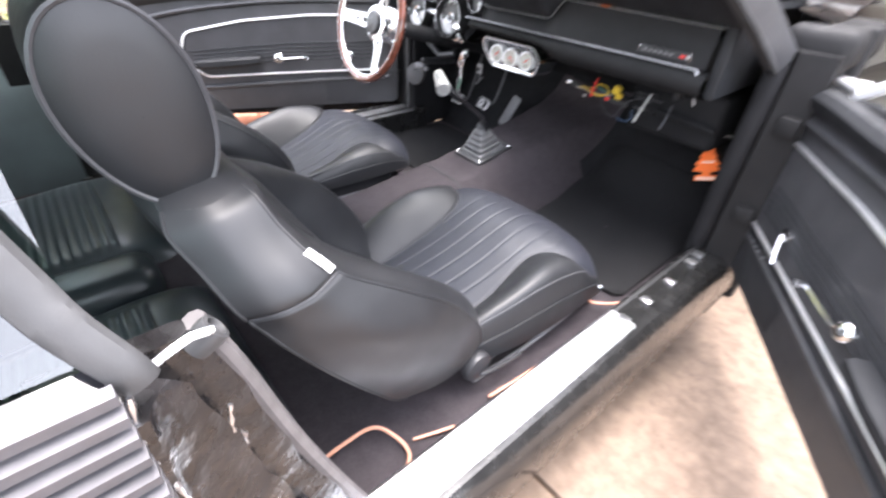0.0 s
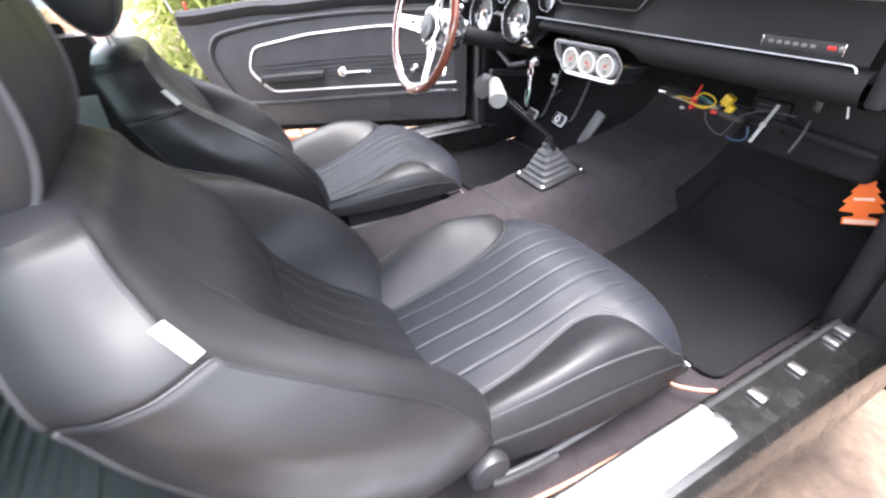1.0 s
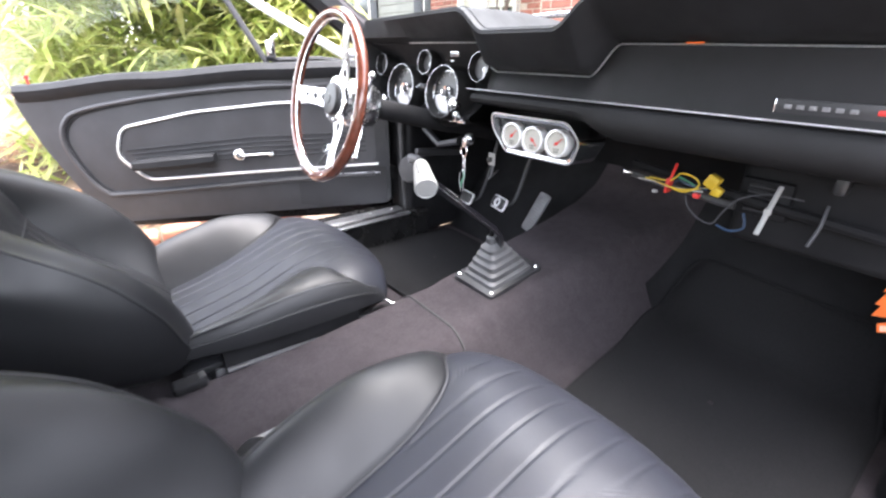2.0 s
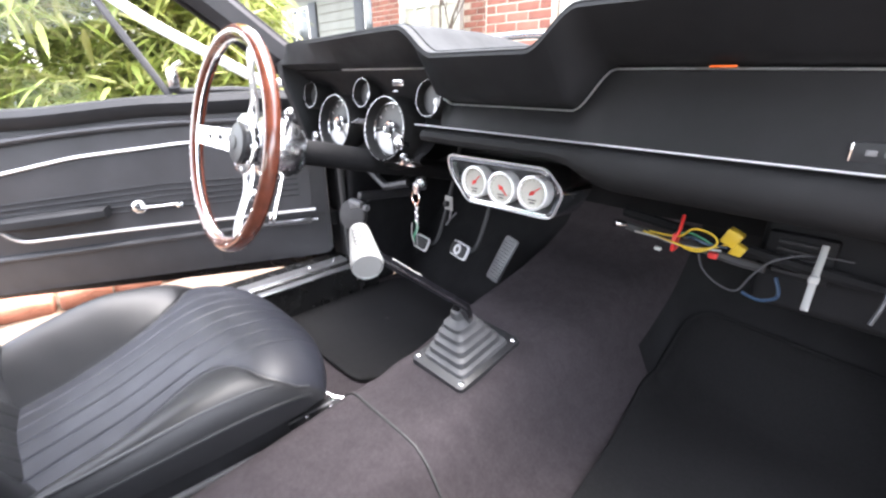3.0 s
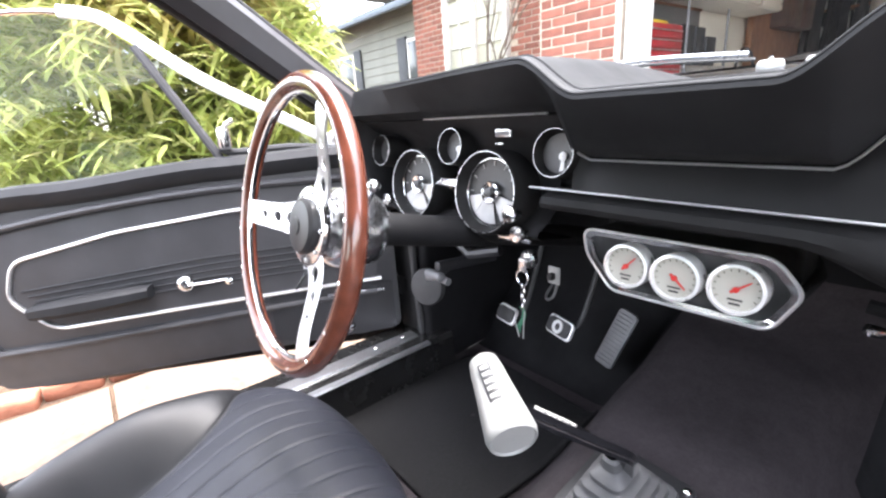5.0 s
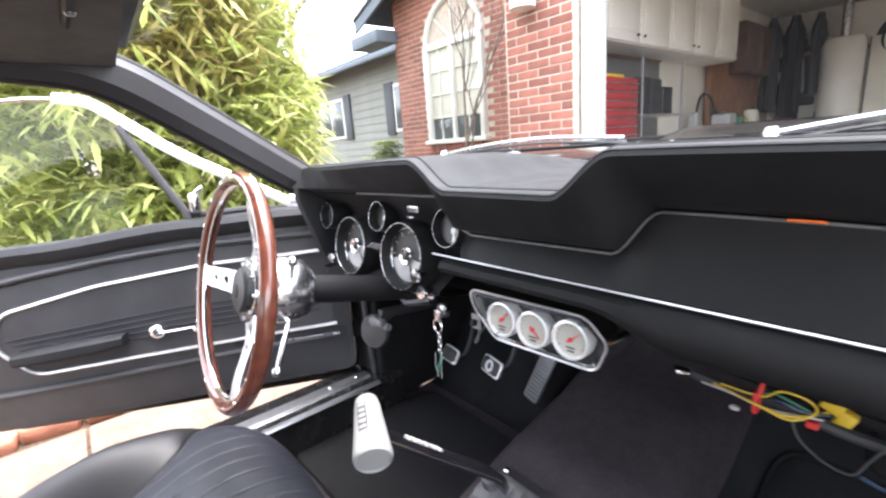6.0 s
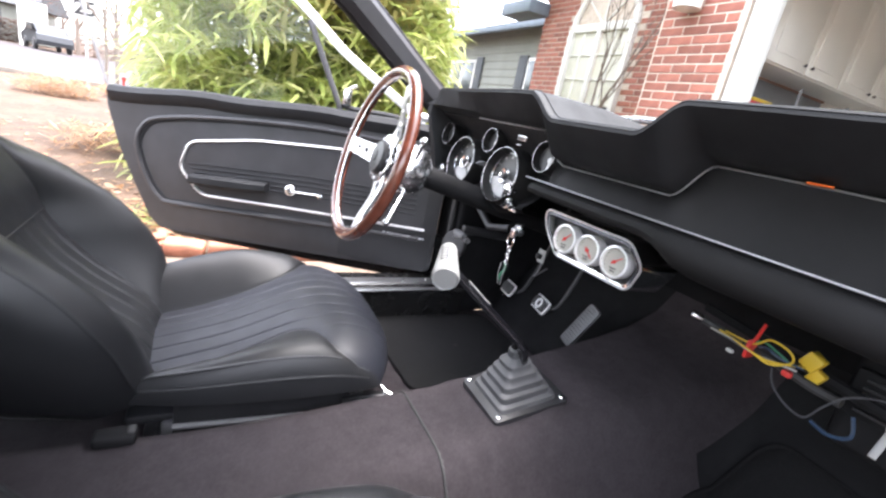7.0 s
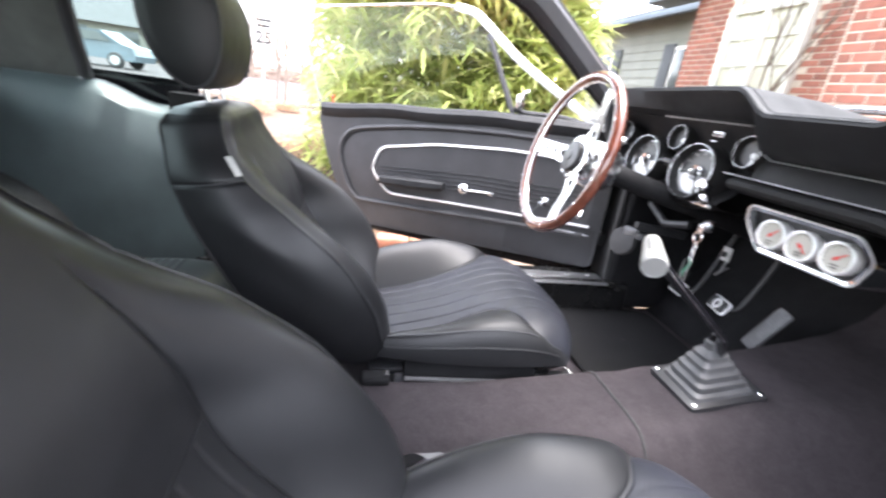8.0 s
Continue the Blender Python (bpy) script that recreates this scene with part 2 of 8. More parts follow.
def rbox(bm, size, at, bevel=0.004, seg=2, m=None):
    r = bmesh.ops.create_cube(bm, size=1)
    vs = r["verts"]
    for v in vs:
        v.co = Vector((v.co.x * size[0], v.co.y * size[1], v.co.z * size[2]))
    if bevel:
        es = list({e for v in vs for e in v.link_edges})
        q = bmesh.ops.bevel(bm, geom=es, offset=min(bevel, min(size) * 0.49), segments=seg, profile=0.5, affect="EDGES")
        vs = list({v for v in q["verts"]} | {v for v in vs if v.is_valid})
    t = Matrix.Translation(at) @ (m or Matrix.Identity(4))
    for v in vs:
        v.co = t @ v.co
    return bm


def box(size, at, bevel=0.004, seg=2, m=None):
    return rbox(bmesh.new(), size, at, bevel, seg, m)


def frames_along(pts):
    pts = [Vector(p) for p in pts]
    out, prev = [], None
    for i, p in enumerate(pts):
        d = (pts[min(i + 1, len(pts) - 1)] - pts[max(i - 1, 0)]).normalized()
        if prev is None:
            a = Vector((0, 0, 1)) if abs(d.z) < 0.9 else Vector((1, 0, 0))
            n = d.cross(a).normalized()
        else:
            n = (prev - d * prev.dot(d)).normalized()
        prev = n
        out.append((p, n, d.cross(n)))
    return out


def rings(bm, rs, closed=True, cap=False, loop=False):
    """Skin rows of points."""
    vv = [[bm.verts.new(p) for p in r] for r in rs]
    k = len(rs[0])
    for i in range(len(vv) if loop else len(vv) - 1):
        a, b = vv[i], vv[(i + 1) % len(vv)]
        for j in range(k if closed else k - 1):
            bm.faces.new((a[j], a[(j + 1) % k], b[(j + 1) % k], b[j]))
    if cap:
        bm.faces.new(vv[0][::-1])
        bm.faces.new(vv[-1])
    return vv


def tube(bm, pts, r, n=8, loop=False, flat=1.0, cap=True):
    fr = frames_along(pts)
    if loop:
        d = [(Vector(pts[(i + 1) % len(pts)]) - Vector(pts[i - 1])).normalized() for i in range(len(pts))]
        fr = []
        prev = None
        for p, t in zip(pts, d):
            a = prev if prev is not None else (Vector((0, 0, 1)) if abs(t.z) < 0.9 else Vector((1, 0, 0)))
            nn = (a - t * a.dot(t)).normalized()
            prev = nn
            fr.append((Vector(p), nn, t.cross(nn)))
    rad = r if callable(r) else (lambda k: r)
    rs = []
    for i, (p, a, b) in enumerate(fr):
        q = rad(i / max(1, len(fr) - 1))
        rs.append([p + (a * math.cos(2 * math.pi * j / n) + b * math.sin(2 * math.pi * j / n) * flat) * q for j in range(n)])
    rings(bm, rs, True, cap and not loop, loop)
    return bm


def spline(pts, k=8, loop=False):
    """Catmull-Rom through points."""
    P = [Vector(p) for p in pts]
    n = len(P)
    out = []
    for i in range(n if loop else n - 1):
        if loop:
            a, b, c, d = P[i - 1], P[i], P[(i + 1) % n], P[(i + 2) % n]
        else:
            a, b, c, d = P[max(i - 1, 0)], P[i], P[i + 1], P[min(i + 2, n - 1)]
        for j in range(k):
            t = j / k
            out.append(0.5 * ((2 * b) + (c - a) * t + (2 * a - 5 * b + 4 * c - d) * t * t + (3 * b - a - 3 * c + d) * t ** 3))
    if not loop:
        out.append(P[-1])
    return out


def axis_m(at, direction, up=(0, 0, 1)):
    """Local z along direction, at a place."""
    z = Vector(direction).normalized()
    x = Vector(up).cross(z)
    if x.length < 1e-4:
        x = Vector((1, 0, 0)).cross(z)
    x.normalize()
    y = z.cross(x)
    return Matrix(((x.x, y.x, z.x, at[0]), (x.y, y.y, z.y, at[1]), (x.z, y.z, z.z, at[2]), (0, 0, 0, 1)))


def lathe(bm, prof, m, n=32, cap0=False, cap1=False):
    rs = [[m @ Vector((r * math.cos(2 * math.pi * j / n), r * math.sin(2 * math.pi * j / n), h)) for j in range(n)] for r, h in prof]
    vv = rings(bm, rs)
    if cap0:
        bm.faces.new(vv[0][::-1])
    if cap1:
        bm.faces.new(vv[-1])
    return bm


def prism(bm, poly, h0, h1, m, bevel=0.0, seg=2):
    """A polygon in local xy, pushed from h0 to h1 along local z."""
    a = [bm.verts.new(Vector((x, y, h0))) for x, y in poly]
    b = [bm.verts.new(Vector((x, y, h1))) for x, y in poly]
    n = len(poly)
    fs = [bm.faces.new(a[::-1]), bm.faces.new(b)]
    fs += [bm.faces.new((a[i], a[(i + 1) % n], b[(i + 1) % n], b[i])) for i in range(n)]
    vs = a + b
    if bevel:
        q = bmesh.ops.bevel(bm, geom=list(fs[0].edges) + list(fs[1].edges), offset=bevel, segments=seg, profile=0.5, affect="EDGES")
        vs = list(set(q["verts"]) | {v for v in vs if v.is_valid})
    for v in vs:
        v.co = m @ v.co
    return bm


def smooth01(a, b, x):
    t = min(1.0, max(0.0, (x - a) / (b - a)))
    return t * t * (3 - 2 * t)


def lerp_table(tab, x):
    """Smooth reading of rows (x, values...)."""
    if x <= tab[0][0]:
        return tab[0][1:]
    for p, q in zip(tab, tab[1:]):
        if x <= q[0]:
            t = smooth01(p[0], q[0], x)
            return tuple(u + (w - u) * t for u, w in zip(p[1:], q[1:]))
    return tab[-1][1:]


def curve_table(tab, x):
    """Reading of rows (x, value) along one smooth curve."""
    x = min(max(x, tab[0][0]), tab[-1][0])
    i = 0
    while i < len(tab) - 2 and tab[i + 1][0] < x:
        i += 1
    p0, p1, p2, p3 = tab[max(i - 1, 0)], tab[i], tab[i + 1], tab[min(i + 2, len(tab) - 1)]
    d = p2[0] - p1[0]
    t = (x - p1[0]) / d
    m1 = (p2[1] - p0[1]) / (p2[0] - p0[0]) * d
    m2 = (p3[1] - p1[1]) / (p3[0] - p1[0]) * d
    return (2 * t ** 3 - 3 * t * t + 1) * p1[1] + (t ** 3 - 2 * t * t + t) * m1 + (3 * t * t - 2 * t ** 3) * p2[1] + (t ** 3 - t * t) * m2


def rounded(poly, r, k=5):
    """Polygon with rounded corners."""
    out = []
    n = len(poly)
    for i in range(n):
        p, a, b = Vector(poly[i]), Vector(poly[i - 1]), Vector(poly[(i + 1) % n])
        d1, d2 = (a - p), (b - p)
        q = min(r, d1.length * 0.45, d2.length * 0.45)
        p1, p2 = p + d1.normalized() * q, p + d2.normalized() * q
        for j in range(k + 1):
            t = j / k
            out.append(tuple(p1 * (1 - t) ** 2 + p * 2 * t * (1 - t) + p2 * t * t))
    return out

# ---- the car's shell ----
car = thing("car_body", "glossy black vintage coupe body with bare black interior shell", "car")


def floor_z(x, y):
    tz = lerp_table([(-1.2, 0.40), (-0.3, 0.385), (0.10, 0.410), (0.17, 0.426), (0.33, 0.452), (0.45, 0.466), (0.75, 0.50), (1.0, 0.56)], y)[0]
    fz = 0.27 + 0.02 * smooth01(0.0, -0.6, y)
    half = lerp_table([(-0.5, 0.07), (0.2, 0.085), (0.6, 0.12), (0.95, 0.17)], y)[0]
    s = 1 - smooth01(half, half + 0.15, abs(x))
    z = fz + (tz - fz) * s
    toe = 0.27 + max(0.0, y - 0.66) * 1.15
    z = max(z, toe)
    if y < -0.85:
        z = max(z, 0.27 + min(0.10, (-0.85 - y) * 1.2))
    return z + 0.0025 * noise.noise((x * 9, y * 9, 0.3))


def floor_part(name, material, label, x0, x1, y0, y1, nx, ny):
    b = bmesh.new()
    rings(b, [[(x, y, floor_z(x, y)) for x in np.linspace(x0, x1, nx + 1)] for y in np.linspace(y0, y1, ny + 1)], closed=False)
    part(name, b, material, car, label, angle=60)


floor_part("floor_carpet", CARPET, "worn black carpet over the transmission tunnel", -0.72, 0.80, -1.5, 0.64, 96, 96)
floor_part("tunnel_carpet", CARPET, "", -0.17, 0.20, 0.64, 0.95, 24, 14)
# toe boards split off and coloured darker for the shadow under the dash
floor_part("toe_board", KICKV, "toe board behind the pedals, under-dash shadow put into its black", -0.72, -0.17, 0.64, 0.95, 24, 14)
floor_part("toe_board", KICKV, "toe board in the passenger footwell, under-dash shadow put into its black", 0.20, 0.80, 0.64, 0.95, 26, 14)

# carpet seam across the tunnel
bm = bmesh.new()
tube(bm, [(x, 0.03 - 0.05 * (x + 0.02) ** 2, floor_z(x, 0.03) + 0.001) for x in np.linspace(-0.15, 0.17, 20)], 0.003, 6)
part("carpet_seam", bm, RUBBER, car)

# under pan, so that no light leaks in
part("under_pan", box((1.66, 4.2, 0.03), (0.05, -0.2, 0.215), 0.005), DARKG, car)


def sill(x0, x1, top, side, y0, y1):
    s = 1 if side > 0 else -1
    prof = [(x0, 0.24), (x0, top - 0.012), (x0 + s * 0.010, top), (x1 - s * 0.03, top - 0.004), (x1 - s * 0.012, top - 0.022), (x1, top - 0.06), (x1 + s * 0.012, top - 0.13), (x1 - s * 0.02, 0.13), (x0, 0.13)]
    b = bmesh.new()
    rings(b, [[(x, y, z) for x, z in prof] for y in np.linspace(y0, y1, 20)], True, True)
    bmesh.ops.recalc_face_normals(b, faces=b.faces)
    return b


sp = part("passenger_sill", sill(0.79, 0.915, 0.362, 1, -1.0, 0.52), JAMB, car, "glossy black rocker sill")
sd = part("driver_sill", sill(-0.67, -0.86, 0.385, -1, -1.0, 0.50), JAMB, car, "glossy black rocker sill")
# brushed sill plate and its clips
bm = bmesh.new()
rings(bm, [[(0.797, y, 0.365), (0.803, y, 0.3695), (0.862, y, 0.3665), (0.872, y, 0.362), (0.872, y, 0.358), (0.797, y, 0.358)] for y in np.linspace(-0.95, -0.06, 24)], True, True)
bmesh.ops.recalc_face_normals(bm, faces=bm.faces)
part("sill_plate", bm, SILLP, sp, "brushed aluminium sill plate")
for y, w in ((-0.075, 0.05), (0.051, 0.02), (0.183, 0.02), (0.327, 0.022), (0.385, 0.03)):
    part("clip", box((0.03, w, 0.007), (0.838 - 0.05 * max(0, y - 0.2), y, 0.365), 0.002), SILLP, sp, "bright metal clip")
bm = bmesh.new()
rings(bm, [[(0.800 + 0.012 * t, y, 0.362 + 0.006 * math.sin(t * 3)) for t in (0, 0.5, 1)] for y in np.linspace(-0.07, 0.42, 12)], False)
part("lip_rubber", bm, RUBBER, sp)
for x, w in ((-0.745, 0.045), (-0.672, 0.022)):
    bm = bmesh.new()
    rings(bm, [[(x - w / 2, y, 0.384), (x - w / 2 + 0.004, y, 0.390), (x + w / 2 - 0.004, y, 0.390), (x + w / 2, y, 0.384)] for y in np.linspace(-0.6, 0.41, 20)], False)
    part("sill_plate", bm, SILLP, sd, "brushed aluminium sill plate")
for y in (0.37, 0.28, -0.05):
    bm = bmesh.new()
    lathe(bm, [(0.006, 0), (0.006, 0.002), (0.003, 0.004), (0.0005, 0.0045)], Matrix.Translation((-0.745, y, 0.390)), 10)
    part("screw", bm, CHROME, sd)

# kick panels, firewall, with the footwell's shadow in their dark colour
bm = box((0.05, 0.62, 0.66), (0.795, 0.72, 0.60), 0.02, 3)
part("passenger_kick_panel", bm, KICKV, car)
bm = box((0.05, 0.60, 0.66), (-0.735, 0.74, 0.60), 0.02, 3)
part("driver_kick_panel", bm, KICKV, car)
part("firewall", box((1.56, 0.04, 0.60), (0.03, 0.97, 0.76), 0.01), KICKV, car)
# A pillar posts at the door hinges
for x, y, w in ((0.86, 0.50, 0.10), (-0.80, 0.50, 0.10)):
    b = bmesh.new()
    rings(b, [[(x - w / 2, y - 0.05, z), (x - w / 2 + 0.02, y - 0.07, z), (x + w / 2, y - 0.06, z), (x + w / 2, y + 0.1, z), (x - w / 2, y + 0.1, z)] for z in (0.14, 0.4, 0.6, 0.8, 0.95)], True, True)
    part("hinge_post", b, ROLLV, car)
    for z in (0.52, 0.78):
        part("hinge", box((0.05, 0.03, 0.05), (x + (0.02 if x > 0 else -0.02), y - 0.075, z), 0.006), ROLLV, car)

    sx = 1 if x > 0 else -1
    # fender jamb closing the gap behind the hinge post
    part("fender_jamb", box((0.13, 0.05, 0.86), (x + sx * 0.01, y + 0.10, 0.575), 0.012, 2), ROLLV, car)
    part("cowl_corner", box((0.16, 0.34, 0.10), (x - sx * 0.015, y + 0.13, 0.955), 0.03, 3), ROLLV, car)
    b = bmesh.new()
    tube(b, spline([(x - sx * 0.062, y - 0.062, 0.36), (x - sx * 0.062, y - 0.072, 0.60), (x - sx * 0.060, y - 0.074, 0.84), (x - sx * 0.056, y - 0.080, 0.95)], 6), 0.011, 8)
    part("door_seal", b, RUBBER, car)
# A pillars from cowl to header
for s, cx in ((-1, 0.0), (1, 0.04)):
    path = spline([(s * 0.748 + cx, 0.425, 0.93), (s * 0.706 + cx, 0.226, 1.055), (s * 0.645 + cx, 0.018, 1.185), (s * 0.613 + cx, -0.10, 1.252), (s * 0.604 + cx, -0.20, 1.276), (s * 0.600 + cx, -0.40, 1.280), (s * 0.605 + cx, -0.95, 1.268), (s * 0.61 + cx, -1.28, 1.225)], 6)
    b = bmesh.new()
    rs = []
    for p in path:
        # wide vinyl face to the cabin, rubber lip outside
        rs.append([p + Vector(v) for v in ((s * 0.03, 0.014, 0.022), (-s * 0.004, 0.020, 0.033), (-s * 0.022, 0.012, 0.018), (-s * 0.026, -0.008, -0.014), (-s * 0.008, -0.020, -0.032), (s * 0.022, -0.016, -0.026), (s * 0.032, 0.0, 0.0))])
    rings(b, rs, True, True)
    bmesh.ops.recalc_face_normals(b, faces=b.faces)
    part("a_pillar", b, VINYL, car)
    b = bmesh.new()
    tube(b, [p + Vector((s * 0.004, 0.022, 0.034)) for p in path], 0.007, 8)
    part("windshield_seal", b, RUBBER, car)
    b = bmesh.new()
    tube(b, [p + Vector((s * 0.016, -0.020, -0.030)) for p in path], 0.008, 8)
    part("door_seal", b, RUBBER, car)

# roof with header and headliner, one thickness
def roof_z(x, y):
    return 1.302 + 0.062 * (1 - (x / 0.6) ** 2) - 0.05 * smooth01(-0.9, -1.9, y) ** 1 - 0.20 * smooth01(-1.5, -2.3, y)


bm = bmesh.new()
rows = []
for y in np.linspace(-0.10, -1.75, 24):
    hw = 0.598 + 0.004 * smooth01(-0.1, -0.6, y)
    up = [(0.02 + x * hw, y, roof_z(x * hw, y) - 0.035) for x in np.linspace(-1, 1, 21)]
    ov = [(0.02 + x * (hw + 0.03), y, roof_z(x * hw, y) + 0.02) for x in np.linspace(1, -1, 21)]
    rows.append(up + ov)
rings(bm, rows, True, True)
bmesh.ops.recalc_face_normals(bm, faces=bm.faces)
part("roof", bm, HEADL, car, "black roof with dark cloth headliner")
bm = bmesh.new()
rings(bm, [[(x, -0.055, 1.335 + 0.03 * (1 - (x / 0.6) ** 2)), (x, -0.080, 1.297 + 0.03 * (1 - (x / 0.6) ** 2)), (x, -0.14, 1.290 + 0.03 * (1 - (x / 0.6) ** 2)), (x, -0.19, 1.33 + 0.03 * (1 - (x / 0.6) ** 2))] for x in np.linspace(-0.57, 0.61, 20)], True, True)
bmesh.ops.recalc_face_normals(bm, faces=bm.faces)
part("windshield_header", bm, VINYL, car)

# windshield
bm = bmesh.new()
rings(bm, [[(0.02 + u * (0.705 - 0.12 * v), 0.74 - 0.40 * u * u * (1 - v * 0.6) - 0.76 * v, 1.03 + 0.30 * v) for u in np.linspace(-1, 1, 25)] for v in np.linspace(0, 1, 13)], False)
ws = part("windshield", bm, GLASS, car, "clear raked windshield glass")
ws.visible_shadow = False

# cowl, hood, fenders
bm = bmesh.new()
rings(bm, [[(x, y, z + 0.012 * (1 - (x / 0.8) ** 2)) for y, z in ((0.70, 1.005), (0.76, 1.032), (0.92, 1.042), (0.93, 1.03))] for x in np.linspace(-0.80, 0.84, 24)], False)
part("cowl", bm, PAINT, car)


def hood_z(x, y):
    t = (y - 0.93) / 1.35
    return 1.045 - 0.02 * t - 0.05 * t * t + 0.015 * (1 - (x / 0.75) ** 2) + 0.036 * smooth01(0.26, 0.16, abs(x - 0.06)) * smooth01(0.04, 0.22, t)


bm = bmesh.new()
rings(bm, [[(x, y, hood_z(x, y)) for x in np.linspace(-0.68, 0.72, 60)] for y in np.linspace(0.935, 2.25, 24)], False)
part("hood", bm, PAINT, car, "glossy black hood with raised scoops")
for s in (-1, 1):
    bm = bmesh.new()
    prof = [(0.685, 0.0), (0.74, 0.02), (0.82, 0.0), (0.875, -0.06), (0.89, -0.16), (0.885, -0.35), (0.85, -0.62)]
    rings(bm, [[(0.02 + s * px, y, 1.012 - 0.09 * ((y - 0.55) / 1.7) ** 2 + pz) for px, pz in prof] for y in np.linspace(0.50, 2.3, 20)], False)
    part("fender", bm, PAINT, car)
part("nose", box((1.62, 0.10, 0.5), (0.02, 2.30, 0.62), 0.05, 4), PAINT, car)
# hood vents
for sx in (-0.42, 0.48):
    part("hood_scoop", box((0.24, 0.30, 0.03), (sx, 1.35, hood_z(sx, 1.35) + 0.008), 0.012, 3), PAINT, car)
    part("scoop_slot", box((0.18, 0.012, 0.012), (sx, 1.196, hood_z(sx, 1.2) + 0.012), 0.003), DARKG, car)

# tail, rear deck, quarter panels
for s, x0 in ((-1, -0.80), (1, 0.86)):
    bm = bmesh.new()
    prof = [(0.0, 0.90), (0.03, 0.885), (0.045, 0.82), (0.05, 0.7), (0.04, 0.55), (0.01, 0.25), (-0.02, 0.14)]
    rings(bm, [[(x0 + s * (px - 0.02 + 0.02 * smooth01(-1.0, -1.5, y)), y, pz + (0.0 if pz < 0.8 else -0.0)) for px, pz in prof] for y in np.linspace(-1.005, -2.4, 16)], False)
    part("quarter_panel", bm, PAINT, car, "glossy black rear quarter panel")
    # inner trim
    bm = bmesh.new()
    prof = [(0.0, 0.895), (-0.03, 0.89), (-0.06, 0.86), (-0.075, 0.75), (-0.085, 0.55), (-0.085, 0.27)]
    rings(bm, [[(x0 + s * px, y, pz - (0.02 + 0.05 * smooth01(-1.27, -1.10, y)) * smooth01(0.3, 0.8, pz)) for px, pz in prof] for y in np.linspace(-0.98, -1.75, 24)], False)
    part("quarter_trim", bm, QTRIM, car, "vinyl rear quarter trim, greenish window light put into its colour")
    # lock pillar
    bm = bmesh.new()
    rs = []
    for z in np.linspace(0.30, 0.868, 40):
        y = lerp_table([(0.30, -0.80), (0.44, -0.85), (0.62, -0.90), (0.76, -0.925), (0.85, -0.945), (0.872, -0.96)], z)[0]
        y2 = lerp_table([(0.30, -0.86), (0.60, -0.975), (0.77, -1.0), (0.90, -0.995)], z)[0]
        wv = lambda k, a=0.007: a * noise.noise((z * 26, k * 3.1, 0.5 + s))
        rs.append([(x0 - s * 0.072, y + 0.004, z), (x0 - s * 0.060, y + 0.012, z), (x0 - s * 0.050, y + 0.002, z), (x0 - s * 0.046, y - 0.040, z), (x0 - s * 0.026, y - 0.052, z), (x0 - s * 0.022, y - 0.030 + wv(1), z), (x0 - s * 0.012 + wv(2), y - 0.022 + wv(3), z), (x0 + wv(4), 0.5 * (y + y2) - 0.006 + wv(5), z), (x0 + s * 0.010 + wv(6, 0.004), y2 + 0.004 + wv(7), z), (x0 + s * 0.018, y2, z), (x0 + s * 0.022, y2 - 0.02, z), (x0 + s * 0.02, -1.06, z), (x0 - s * 0.072, -1.06, z)])
    rings(bm, rs, True, True)
    bmesh.ops.recalc_face_normals(bm, faces=bm.faces)
    part("lock_pillar", bm, JAMBW if s > 0 else ROLLV, car, "scuffed black door lock pillar with an open channel", angle=50)
    bm = bmesh.new()
    tube(bm, spline([(x0 - s * 0.062, -0.79, 0.30), (x0 - s * 0.062, -0.838, 0.45), (x0 - s * 0.062, -0.888, 0.63), (x0 - s * 0.062, -0.925, 0.80), (x0 - s * 0.062, -0.945, 0.87)], 5), 0.011, 8)
    part("jamb_seal", bm, WELT if s > 0 else RUBBER, car, "worn grey jamb welt" if s > 0 else "")
    # C pillar and sail panel
    bm = bmesh.new()
    rings(bm, [[(x0 - s * (0.02 + 0.23 * t), y0 + (y1 - y0) * 0 - 0.0, z) for (z, t, y0, y1) in ((0.87, 0.0, a, a), (1.0, 0.33, a + 0.02 * k, a), (1.13, 0.66, a + 0.05 * k, a), (1.27, 1.0, a + 0.1 * k, a))] for k, a in ((1, -1.30), (0.6, -1.42), (0.2, -1.6), (0, -1.9), (0, -2.2))], False)
    part("c_pillar", bm, HEADL, car)
    bm = bmesh.new()
    tube(bm, spline([(x0 - s * 0.02, -1.28, 0.88), (x0 - s * 0.10, -1.265, 1.0), (x0 - s * 0.18, -1.24, 1.13), (x0 - s * 0.25, -1.20, 1.25)], 6), 0.018, 8)
    part("quarter_window_seal", bm, VINYL, car)
    bm = bmesh.new()
    rings(bm, [[(x0 - s * (0.02 + 0.23 * (z - 0.88) / 0.39), y0, z) for z in np.linspace(0.88, 1.25, 6)] for y0 in (-1.01, -1.15, -1.28)], False)
    q = part("quarter_glass", bm, QGLASS, car, "greenish tinted quarter window glass")
    q.visible_shadow = False
part("rear_deck", box((1.6, 0.9, 0.03), (0.03, -2.0, 0.90), 0.01), PAINT, car)
part("tail", box((1.6, 0.08, 0.7), (0.03, -2.42, 0.55), 0.03, 3), PAINT, car)
bm = bmesh.new()
rings(bm, [[(x, -1.72 - 0.55 * t, 1.285 - 0.37 * t) for x in np.linspace(-0.56, 0.60, 8)] for t in np.linspace(0, 1, 6)], False)
q = part("rear_glass", bm, QGLASS, car)
q.visible_shadow = False
